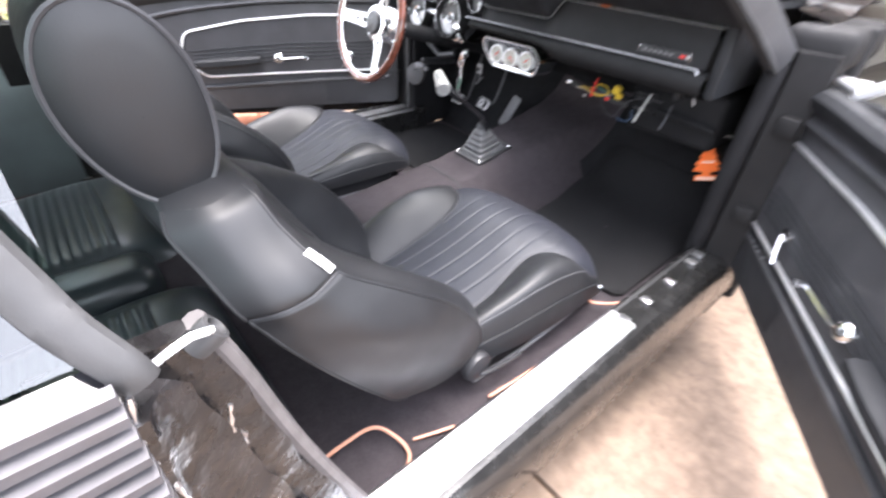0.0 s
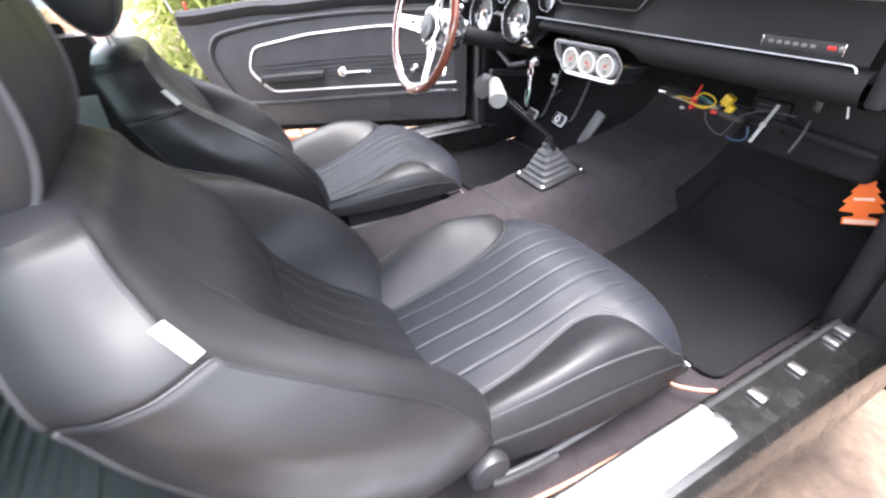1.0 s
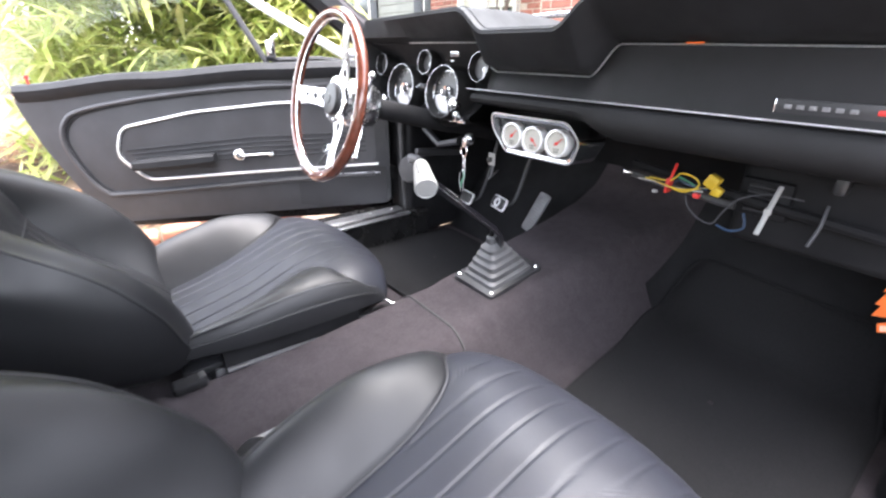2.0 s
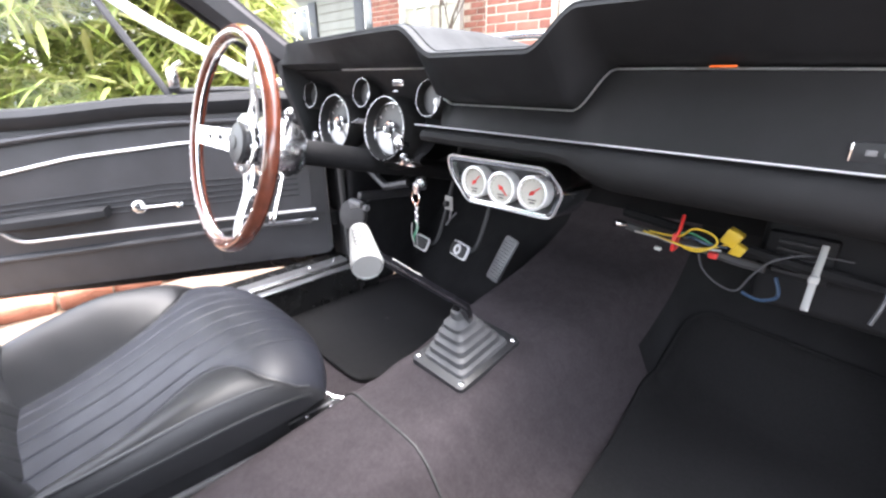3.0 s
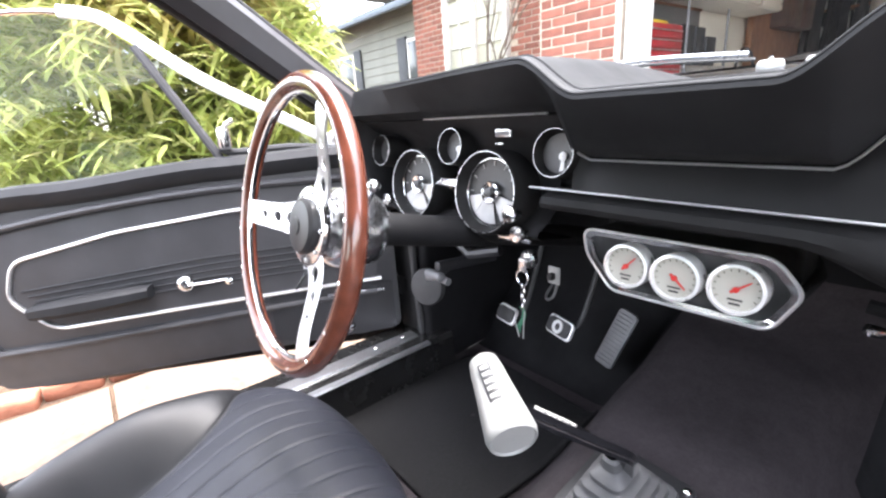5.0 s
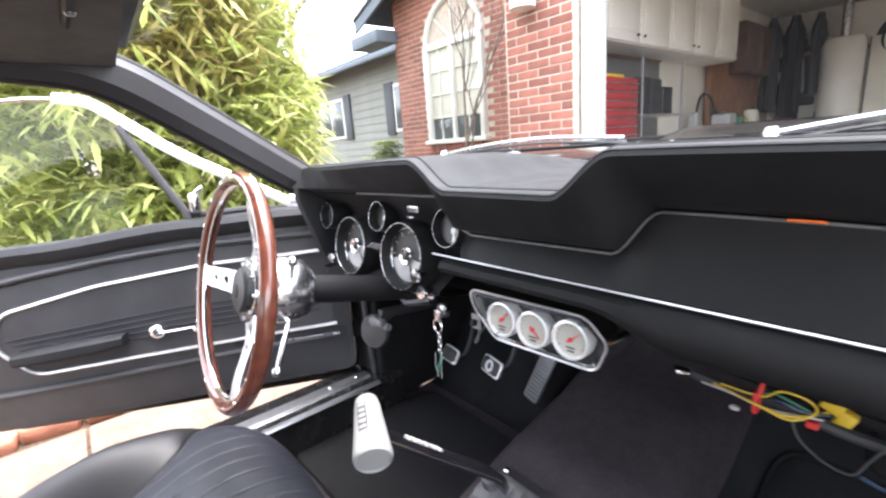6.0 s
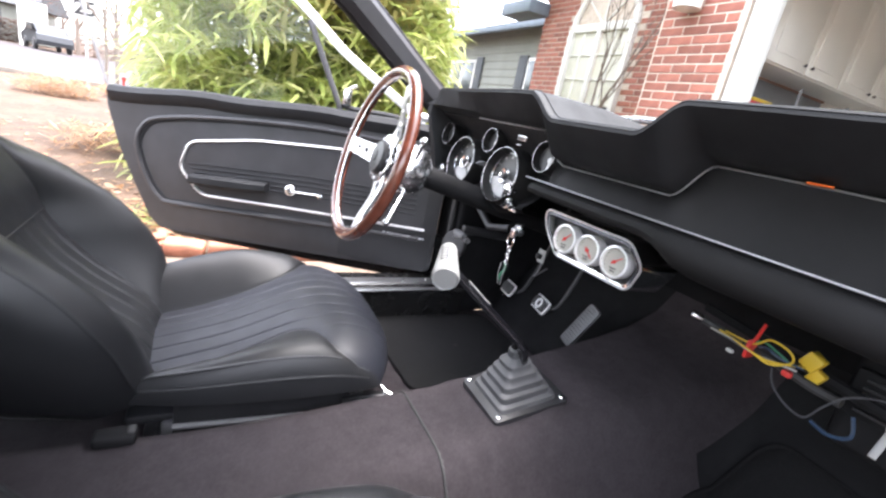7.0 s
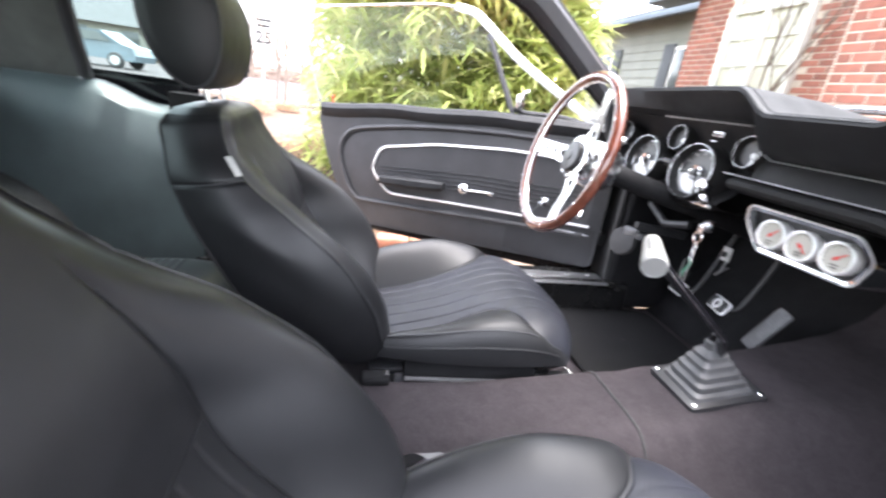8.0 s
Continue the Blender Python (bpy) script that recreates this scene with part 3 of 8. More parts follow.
# passenger side: raised quarter window edge and louvres
bm = bmesh.new()
tube(bm, spline([(0.866, -0.990, 0.892), (0.862, -0.996, 0.908), (0.845, -1.013, 0.940), (0.826, -1.025, 0.970), (0.775, -1.060, 1.077), (0.750, -1.084, 1.148), (0.70, -1.12, 1.25)], 6), lambda t: 0.013 + 0.006 * t, 10, flat=0.6)
part("quarter_window_frame", bm, RUBBER, car, "matt black quarter window edge strip")
for k in range(9):
    z = 0.908 - 0.0175 * k
    bm = bmesh.new()
    rings(bm, [[(0.872, y, z), (0.881 + 0.0045 * k, y, z - 0.003), (0.880 + 0.0045 * k, y, z - 0.013), (0.872, y, z - 0.012)] for y in np.linspace(-1.004, -1.30, 8)], True, True)
    bmesh.ops.recalc_face_normals(bm, faces=bm.faces)
    part("louvre", bm, LOUV, car, "bright quarter louvre blade")
bm = bmesh.new()
tube(bm, [(0.822, -0.935, 0.872), (0.826, -0.952, 0.878), (0.829, -0.972, 0.874), (0.832, -0.99, 0.868)], 0.0038, 8)
part("striker_bracket", bm, STEEL, car, "bright metal striker bracket")
# wheels
for x in (-0.72, 0.76):
    for y in (1.45, -1.60):
        bm = bmesh.new()
        mm = axis_m((x, y, 0.31), (1, 0, 0))
        lathe(bm, [(0.18, -0.1), (0.29, -0.1), (0.312, -0.07), (0.312, 0.07), (0.29, 0.1), (0.18, 0.1)], mm, 36)
        w = part("wheel", bm, RUBBER, car)
        bm = bmesh.new()
        lathe(bm, [(0.02, 0.05), (0.16, 0.03), (0.185, 0.09), (0.185, -0.09), (0.16, -0.03), (0.02, -0.05)], mm, 30)
        part("rim", bm, STEEL, w)

# ---- wipers, washer caps on the cowl ----
for name, pts in (("wiper", [(-0.74, 0.80, 1.058), (-0.50, 0.79, 1.080), (-0.29, 0.78, 1.086), (-0.09, 0.80, 1.074)]), ("wiper", [(0.20, 0.78, 1.064), (0.33, 0.77, 1.082), (0.44, 0.77, 1.092), (0.62, 0.78, 1.086)])):
    w = thing(name, "black windshield wiper lying on the cowl", "wiper")
    b = bmesh.new()
    tube(b, spline(pts, 6), 0.006, 6)
    part("arm", b, STEEL, w, "bright wiper arm")
    b = bmesh.new()
    tube(b, [Vector(p) + Vector((0.02, -0.025, -0.012)) for p in spline(pts, 6)], 0.004, 6)
    part("blade", b, RUBBER, w)
    b = bmesh.new()
    lathe(b, [(0.014, -0.03), (0.014, 0.004), (0.010, 0.012), (0.001, 0.014)], Matrix.Translation(pts[0]), 14)
    part("pivot", b, CHROME, w)

# rough bright seam edges and a rubber stop on the passenger lock pillar
for pts in ([(0.872, -1.0, 0.89), (0.878, -1.006, 0.84), (0.874, -1.002, 0.80), (0.880, -1.0, 0.77), (0.872, -0.985, 0.66)], [(0.842, -0.945, 0.80), (0.846, -0.95, 0.77), (0.838, -0.942, 0.745), (0.844, -0.948, 0.72)], [(0.856, -0.968, 0.72), (0.850, -0.955, 0.69), (0.858, -0.96, 0.66), (0.852, -0.945, 0.62), (0.858, -0.94, 0.58)]):
    bm = bmesh.new()
    tube(bm, spline(pts, 5), lambda t: 0.0022 + 0.0012 * math.sin(t * 40), 6)
    part("weld_edge", bm, STEEL, car, "chipped bare metal edge")
bm = bmesh.new()
lathe(bm, [(0.0135, -0.02), (0.0145, 0.0), (0.0135, 0.006), (0.0095, 0.007), (0.008, 0.002), (0.0005, 0.001)], axis_m((0.812, -0.936, 0.862), (0.1, 0.75, 0.55)), 20)
part("rubber_stop", bm, RUBBER, car, "round black rubber stop")
# small white caps along the cowl
for x in (-0.408, -0.045, 0.028, 0.369):
    c = thing("cowl_cap", "small white plastic cap on the cowl", "cap", group="cowl caps")
    bm = bmesh.new()
    z = 1.033 + 0.012 * (1 - (x / 0.8) ** 2)
    lathe(bm, [(0.020, -0.004), (0.022, 0.003), (0.021, 0.009), (0.017, 0.013), (0.0005, 0.014)], Matrix.Translation((x, 0.775, z)), 20)
    part("cap", bm, WHITEP, c)
    bm = bmesh.new()
    lathe(bm, [(0.004, 0.0), (0.004, 0.004), (0.0005, 0.005)], Matrix.Translation((x, 0.775, z + 0.014)), 10)
    part("screw", bm, STEEL, c)

# ---- dashboard ----
dash = thing("dashboard", "black padded vintage dashboard with twin hoods and bright trim", "dashboard")


def top_z(x):
    return lerp_table([(-0.70, 1.048), (-0.55, 1.062), (-0.17, 1.070), (-0.075, 1.021), (0.118, 1.021), (0.20, 1.072), (0.66, 1.067), (0.72, 1.06)], x)[0]


def mid_z(x):
    return lerp_table([(-0.14, 0.992), (-0.132, 0.985), (-0.112, 0.930), (0.150, 0.930), (0.215, 0.990), (0.70, 0.985)], x)[0]


def mid_y(x):
    return lerp_table([(-0.66, 0.27), (-0.3, 0.305), (-0.1, 0.316), (0.2, 0.325), (0.70, 0.318)], x)[0]


xs = sorted(set(list(np.linspace(-0.70, 0.73, 110)) + list(np.linspace(-0.2, 0.25, 80))))
bm = bmesh.new()
rs, seam, lip = [], [], []
for x in xs:
    t, mz, my = top_z(x), mid_z(x), mid_y(x)
    e = 0.06 * smooth01(-0.6, -0.72, x) + 0.03 * smooth01(0.66, 0.74, x)
    # the dip between the hoods levels out towards the glass
    rs.append([(x, 0.76, 1.022), (x, 0.68, 0.2 * t + 0.8 * 1.030), (x, 0.58, 0.55 * t + 0.45 * 1.032), (x, 0.45, 0.9 * t + 0.1 * 1.034), (x, 0.32, t), (x, 0.246 + e, t), (x, 0.236 + e, t - 0.0015), (x, 0.230 + e, t - 0.005), (x, 0.2285 + e, t - 0.010), (x, my - 0.040, mz + 0.018), (x, my - 0.012, mz + 0.008), (x, my + 0.006, mz + 0.003)])
    seam.append((x, 0.250 + e, t + 0.0004))
    lip.append((x, 0.2315 + e, t - 0.0035))
rings(bm, rs, False)
part("dash_pad", bm, PADV, dash, "padded black vinyl dash top")
for pts in (seam, lip):
    bm = bmesh.new()
    tube(bm, pts, 0.0019, 6)
    part("pad_seam", bm, PADV, dash, "stitched welt along the pad edge")
# lower panel
bm = bmesh.new()
rs = []
for x in xs:
    if x > 0.69:
        continue
    mz, my = mid_z(x), mid_y(x)
    if x < -0.135:
        my = mid_y(x)
        rs.append([(x, my + 0.008, 0.999), (x, my, 0.993), (x, 0.330, 0.955), (x, 0.352, 0.888), (x, 0.354, 0.882), (x, 0.36, 0.878)])
        continue
    rs.append([(x, my + 0.008, mz + 0.004), (x, my, mz - 0.002), (x, 0.5 * (my + 0.305), 0.5 * (mz + 0.888)), (x, 0.304, 0.888), (x, 0.308, 0.882), (x, 0.33, 0.878)])
rings(bm, rs, False)
part("dash_panel", bm, DASHP, dash, "grained black dash panel and glovebox door")
# rolled lower edge
bm = bmesh.new()
rs = []
for x in np.linspace(-0.175, 0.69, 50):
    zb = 0.848 - 0.034 * smooth01(0.13, 0.24, x)
    k = (0.882 - zb) / 0.068
    rs.append([(x, 0.335, 0.884), (x, 0.302, 0.880), (x, 0.290, 0.882 - 0.012 * k), (x, 0.285, 0.882 - 0.030 * k), (x, 0.288, 0.882 - 0.046 * k), (x, 0.299, zb + 0.008), (x, 0.325, zb), (x, 0.40, zb - 0.004)])
rings(bm, rs, False)
part("lower_roll", bm, ROLLV, dash)
part("dash_end", box((0.03, 0.44, 0.22), (0.705, 0.53, 0.93), 0.008), PADV, dash)
# inner structure closing the back
part("dash_frame", box((1.36, 0.30, 0.12), (0.0, 0.60, 0.89), 0.02), DARKG, dash)


def strip(name, pts, r=0.0030, material=TRIM, flat=0.6, label=""):
    b = bmesh.new()
    tube(b, pts, r, 6, flat=flat)
    return part(name, b, material, dash, label)


up = [(-0.134, 0.303, 0.952), (-0.130, 0.303, 0.944)] + [(x, mid_y(x) - 0.004, mid_z(x) + 0.0005) for x in np.linspace(-0.108, 0.69, 90)]
strip("upper_trim", up, 0.0027)
lo = [(x, 0.2995, 0.8865) for x in np.linspace(-0.205, 0.655, 40)] + [(0.662, 0.2995, 0.883), (0.668, 0.299, 0.872), (0.672, 0.30, 0.84), (0.68, 0.31, 0.80)]
strip("lower_trim", lo, 0.0028, label="bright lower trim strip")
strip("cluster_trim", [(x, mid_y(x) - 0.005, 0.9955) for x in np.linspace(-0.450, -0.178, 20)], 0.0034)
# orange reflection on the trim, modelled as a thin solid strip
b = box((0.030, 0.003, 0.003), (0.352, 0.311, 0.992), 0.001)
part("amber_marker", b, ORANGE, dash, "orange reflection in the trim, set in as a small strip")
# glovebox script plate
pl = part("script_plate", box((0.142, 0.004, 0.020), (0.562, 0.3075, 0.9075), 0.001), PLASTIC, dash, "dark plate with unreadable bright script")
part("plate_end", box((0.002, 0.005, 0.020), (0.490, 0.305, 0.9075), 0.001), CHROME, pl)
part("plate_end", box((0.002, 0.005, 0.020), (0.633, 0.305, 0.9075), 0.001), CHROME, pl)
for k in range(6):
    part("bar", box((0.009, 0.003, 0.006), (0.506 + 0.015 * k, 0.305, 0.9075), 0.0008), GREY, pl)
part("red_badge", box((0.015, 0.004, 0.007), (0.612, 0.3045, 0.9085), 0.002), RED, pl, "small red badge")
part("badge_edge", box((0.006, 0.005, 0.009), (0.626, 0.3042, 0.9085), 0.001), STEEL, pl)
sp = part("small_plate", box((0.034, 0.004, 0.012), (-0.262, 0.303, 0.968), 0.001), STEEL, dash, "small framed plate")
part("inlay", box((0.028, 0.003, 0.007), (-0.262, 0.3012, 0.968), 0.0005), GREY, sp)
part("small_plate", box((0.018, 0.003, 0.003), (-0.272, 0.303, 0.951), 0.001), STEEL, dash)

# instrument binnacles
GN = Vector((0.02, -0.97, 0.16)).normalized()


def gauge(name, x, y, z, r, depth, label, turn):
    g = thing(name, label, "gauge", group="dash instruments")
    m = axis_m((x, y, z), GN)
    ring = lambda rad, h: [m @ Vector((rad * math.cos(a), rad * math.sin(a), h)) for a in np.linspace(0, 2 * math.pi, 56, endpoint=False)]
    big = r > 0.05
    # a deep black cup with a thin bright lip
    b = bmesh.new()
    lathe(b, [(r * 0.80, 0.004), (r * 0.84, depth * 0.4), (r * 0.93, depth - 0.004), (r * 0.965, depth), (r, depth - 0.002), (r * 1.02, depth - 0.010), (r * 1.05, -0.035)], m, 48)
    part("cup", b, ROLLV, g)
    b = bmesh.new()
    tube(b, ring(r * 0.965, depth + 0.0004), 0.0006 if big else 0.0004, 6, loop=True)
    part("bezel", b, STEEL, g, "thin bright lip")
    b = bmesh.new()
    lathe(b, [(r * 0.82, 0.004), (r * 0.50, 0.002), (0.0005, 0.002)], m, 48)
    part("face", b, DIALG, g)
    if big:
        b = bmesh.new()
        tube(b, ring(r * 0.815, 0.008), 0.0009, 6, loop=True)
        part("inner_bezel", b, CHROME, g, "bright inner ring")
        # brushed fan in the lower half, parted by a dark wedge
        for a0, a1 in ((turn - 1.75, turn - 0.10), (turn + 0.14, turn + 0.95)):
            fan = [(r * k * math.cos(t), r * k * math.sin(t)) for k, ts in ((0.76, np.linspace(a0, a1, 14)), (0.22, np.linspace(a1, a0, 8))) for t in ts]
            b = bmesh.new()
            prism(b, fan, 0.005, 0.0068, m)
            part("dial_fan", b, SILVER, g, "brushed silver dial fan")
        for k in range(9):
            a = math.radians(-60 + 240 * k / 8)
            b = bmesh.new()
            rbox(b, (0.0016, 0.008, 0.001), (0, 0, 0), 0)
            b.transform(m @ Matrix.Rotation(a, 4, "Z") @ Matrix.Translation((0, r * 0.70, 0.0045)))
            part("tick", b, WHITEP, g, smooth=False)
        b = bmesh.new()
        lathe(b, [(r * 0.27, 0.004), (r * 0.27, 0.013), (r * 0.24, 0.015), (r * 0.13, 0.012), (r * 0.12, 0.010)], m, 32)
        part("hub", b, CHROME, g, "bright hub ring")
        b = bmesh.new()
        lathe(b, [(r * 0.125, 0.010), (r * 0.11, 0.018), (0.0005, 0.019)], m, 24)
        part("hub_cap", b, PLASTIC, g)
        b = bmesh.new()
        prism(b, [(-0.0014, 0.0), (0.0014, 0.0), (0.0006, r * 0.66), (-0.0006, r * 0.66)], 0.0135, 0.0145, m @ Matrix.Rotation(turn - 2.6, 4, "Z"))
        part("pointer", b, WHITEP, g)
    else:
        b = bmesh.new()
        c = Vector((r * 0.22, -r * 0.12, 0))
        lathe(b, [(r * 0.20, 0.003), (r * 0.18, 0.006), (r * 0.08, 0.0065), (0.0004, 0.0065)], m @ Matrix.Translation(c), 20)
        part("hub", b, SILVER, g)
        b = bmesh.new()
        prism(b, [(r * 0.14, -r * 0.30), (r * 0.30, -r * 0.28), (r * 0.32, -r * 0.66), (r * 0.10, -r * 0.72)], 0.003, 0.0045, m)
        part("scale_wedge", b, SILVER, g)
    return g


gauge("tachometer", -0.488, 0.299, 0.868, 0.069, 0.028, "deep black instrument with bright dished centre in the dash", -0.9)
gauge("speedometer", -0.290, 0.306, 0.868, 0.071, 0.028, "deep black instrument with bright dished centre in the dash", -1.2)
gauge("small_dial", -0.393, 0.318, 0.942, 0.033, 0.022, "small black dial between the large instruments", -0.9)
gauge("small_dial", -0.160, 0.316, 0.937, 0.036, 0.020, "small black dial beside the dash trim", -0.9)
gauge("small_dial", -0.605, 0.300, 0.932, 0.033, 0.022, "small black dial near the driver's door", -0.9)
b = bmesh.new()
rs = [[(x, 0.285, 0.868), (x, 0.276, 0.878), (x, 0.285, 0.888), (x, 0.31, 0.888), (x, 0.31, 0.868)] for x in (-0.428, -0.36)]
rings(b, rs, True, True)
part("bridge", b, CHROME, dash, "bright bridge between instruments")
# cluster shroud below the instruments
b = bmesh.new()
rs = []
for x in np.linspace(-0.68, -0.18, 40):
    d = 0.012 * math.cos((x + 0.39) * 30)
    rs.append([(x, 0.345, 0.935), (x, 0.345, 0.90), (x, 0.340, 0.85), (x, 0.315, 0.818 + d), (x, 0.290, 0.806 + d), (x, 0.286, 0.798 + d), (x, 0.30, 0.790 + d), (x, 0.38, 0.79)])
rings(b, rs, False)
part("cluster_shroud", b, KICKV, dash)
for x, z in ((-0.215, 0.845), (-0.57, 0.83), (-0.20, 0.815)):
    b = bmesh.new()
    m = axis_m((x, 0.285, z), GN)
    lathe(b, [(0.006, 0), (0.006, 0.016), (0.013, 0.018), (0.014, 0.024), (0.012, 0.028), (0.0005, 0.029)], m, 20)
    part("knob", b, CHROME, dash, "chrome dash knob")
part("slot_plate", box((0.07, 0.006, 0.008), (-0.225, 0.283, 0.803), 0.002), CHROME, dash)

# ---- gauge pod under the dash ----
pod = thing("gauge_pod", "chrome under-dash pod holding three white-faced gauges", "gauge pod")
# local x to the right of someone facing it, y up
PM = Matrix(((1, 0, 0.0, 0.016), (0.05, 0.06, -1, 0.332), (0, 1, 0.06, 0.786), (0, 0, 0, 1)))
out = rounded([(-0.122, 0.050), (0.108, 0.050), (0.136, 0.012), (0.106, -0.046), (-0.094, -0.046), (-0.122, 0.004)], 0.016)
inn = rounded([(-0.112, 0.040), (0.099, 0.040), (0.124, 0.010), (0.098, -0.037), (-0.088, -0.037), (-0.112, 0.004)], 0.012)
b = bmesh.new()
sc = lambda pl, h, k=1.0: [PM @ Vector((x * k, y * k, h)) for x, y in pl]
vis = lambda pl, h: [PM @ Vector((x, y, h + 0.030 * smooth01(-0.046, 0.05, y))) for x, y in pl]
rings(b, [sc(out, -0.08), vis(out, -0.004), vis([(x * 0.985, y * 0.97) for x, y in out], 0.002), vis(inn, 0.0), sc(inn, -0.012)], True)
part("housing", b, CHROME, pod, "bright chrome housing")
b = bmesh.new()
tube(b, vis([(x * 0.985, y * 0.97) for x, y in out], 0.001), 0.0022, 6, loop=True)
part("housing_lip", b, TRIM, pod, "bright rolled lip")
b = bmesh.new()
vs = [b.verts.new(p) for p in sc(inn, -0.010)]
b.faces.new(vs)
part("face_panel", b, PLASTIC, pod, "black face panel", smooth=False)
for gx, gy, rot in ((-0.066, -0.001, -0.75), (-0.001, -0.003, -2.3), (0.068, -0.001, -0.9)):
    m = PM @ Matrix.Translation((gx, gy, 0.0))
    b = bmesh.new()
    lathe(b, [(0.0305, -0.012), (0.0315, 0.010), (0.0310, 0.014), (0.0275, 0.015), (0.0265, 0.009)], m, 40)
    g = part("gauge", b, BRIGHTF, pod, "white-faced gauge with red needle")
    b = bmesh.new()
    lathe(b, [(0.0275, 0.009), (0.0004, 0.0092)], m, 40)
    part("dial", b, DIALW, g)
    b = bmesh.new()
    prism(b, [(-0.0017, -0.007), (0.0017, -0.007), (0.0007, 0.019), (-0.0007, 0.019)], 0.0108, 0.0122, m @ Matrix.Rotation(rot, 4, "Z"))
    part("needle", b, RED, g)
    b = bmesh.new()
    lathe(b, [(0.0035, 0.010), (0.0035, 0.0132), (0.0004, 0.0138)], m, 14)
    part("cap", b, RED, g)
    b = bmesh.new()
    for k in range(13):
        a = math.radians(-120 + 240 * k / 12)
        c = bmesh.new()
        rbox(c, (0.0010, 0.0042 if k % 3 == 0 else 0.0028, 0.0004), (0, 0, 0), 0)
        c.transform(m @ Matrix.Rotation(a, 4, "Z") @ Matrix.Translation((0, 0.0235, 0.0098)))
        me = bpy.data.meshes.new("tmp")
        c.to_mesh(me)
        c.free()
        b.from_mesh(me)
        bpy.data.meshes.remove(me)
    rbox(b, (0.016, 0.0022, 0.0004), m @ Vector((0, -0.013, 0.0098)), 0, m=m.to_3x3().to_4x4())
    rbox(b, (0.012, 0.0026, 0.0004), m @ Vector((0, -0.0185, 0.0098)), 0, m=m.to_3x3().to_4x4())
    part("scale_marks", b, PLASTIC, g, "dark scale marks and unreadable bars", smooth=False)

# ---- steering wheel and column ----
wheel = thing("steering_wheel", "wood-rimmed three-spoke steering wheel with polished drilled spokes", "steering wheel")
WN = Vector((-0.014, -0.970, 0.243)).normalized()
wx = Vector((1, 0, 0.0))
wx = (wx - WN * wx.dot(WN)).normalized()
wy = WN.cross(wx)
WC = Vector((-0.352, -0.033, 0.871))
WM = Matrix(((wx.x, wy.x, WN.x, WC.x), (wx.y, wy.y, WN.y, WC.y), (wx.z, wy.z, WN.z, WC.z), (0, 0, 0, 1)))
RR = 0.1925
b = bmesh.new()
tube(b, [WM @ Vector((RR * math.cos(a), RR * math.sin(a), 0)) for a in np.linspace(0, 2 * math.pi, 96, endpoint=False)], 0.0135, 14, loop=True)
rim = part("rim", b, WOOD, wheel, "varnished dark wood rim")
b = bmesh.new()
tube(b, [WM @ Vector(((RR - 0.0125) * math.cos(a), (RR - 0.0125) * math.sin(a), 0)) for a in np.linspace(0, 2 * math.pi, 96, endpoint=False)], 0.0042, 8, loop=True)
part("inner_band", b, CHROME, rim, "polished metal inner band")
for k in range(18):
    a = 2 * math.pi * (k + 0.5) / 18
    b = bmesh.new()
    m = WM @ Matrix.Rotation(a, 4, "Z") @ Matrix.Translation((RR, 0, 0.0125))
    lathe(b, [(0.0028, 0), (0.0026, 0.0013), (0.0004, 0.0018)], m, 8)
    part("rivet", b, CHROME, rim)
HUBZ = -0.030


def spoke(ang):
    m = WM @ Matrix.Rotation(ang, 4, "Z")
    b = bmesh.new()
    r0, r1 = 0.042, RR - 0.008
    w0, w1 = 0.024, 0.017
    hole = [(0.072, 0.0115), (0.104, 0.0088), (0.132, 0.0066)]
    # a plate with three real holes: bands between boundary and hole rings
    cuts = [r0, 0.088, 0.119, 0.150, r1]
    def zc(r):
        return HUBZ + (0.004 - HUBZ) * smooth01(0.06, r1, r)
    for top in (0.0016, -0.0016):
        for i, (a0, a1) in enumerate(zip(cuts, cuts[1:])):
            w = lambda r: w0 + (w1 - w0) * (r - r0) / (r1 - r0)
            if i < 3:
                hc, hr = hole[i]
                n = 24
                ring = [(hc + hr * math.cos(t), hr * math.sin(t)) for t in np.linspace(0, 2 * math.pi, n, endpoint=False)]
                outer = []
                for t in np.linspace(0, 2 * math.pi, n, endpoint=False):
                    dx, dy = math.cos(t), math.sin(t)
                    k = 1e9
                    if dx > 1e-6: k = min(k, (a1 - hc) / dx)
                    if dx < -1e-6: k = min(k, (a0 - hc) / dx)
                    ww = w(hc)
                    if abs(dy) > 1e-6: k = min(k, ww / abs(dy))
                    outer.append((hc + dx * k, dy * k))
                rs = [[m @ Vector((x, y, zc(x) + top)) for x, y in outer], [m @ Vector((x, y, zc(x) + top)) for x, y in ring]]
                if top > 0:
                    rs.append([m @ Vector((x, y, zc(x) - top)) for x, y in ring])
                rings(b, rs, True)
            else:
                rings(b, [[m @ Vector((r, s * w(r), zc(r) + top)) for s in (-1, -0.4, 0.4, 1)] for r in np.linspace(a0, a1, 5)], False)
    for s in (-1, 1):
        rings(b, [[m @ Vector((r, s * (w0 + (w1 - w0) * (r - r0) / (r1 - r0)), zc(r) + h)) for h in (-0.0016, 0.0016)] for r in np.linspace(r0, r1, 12)], False)
    bmesh.ops.remove_doubles(b, verts=b.verts, dist=1e-5)
    bmesh.ops.recalc_face_normals(b, faces=b.faces)
    part("spoke", b, TRIM, wheel, "polished drilled metal spoke")


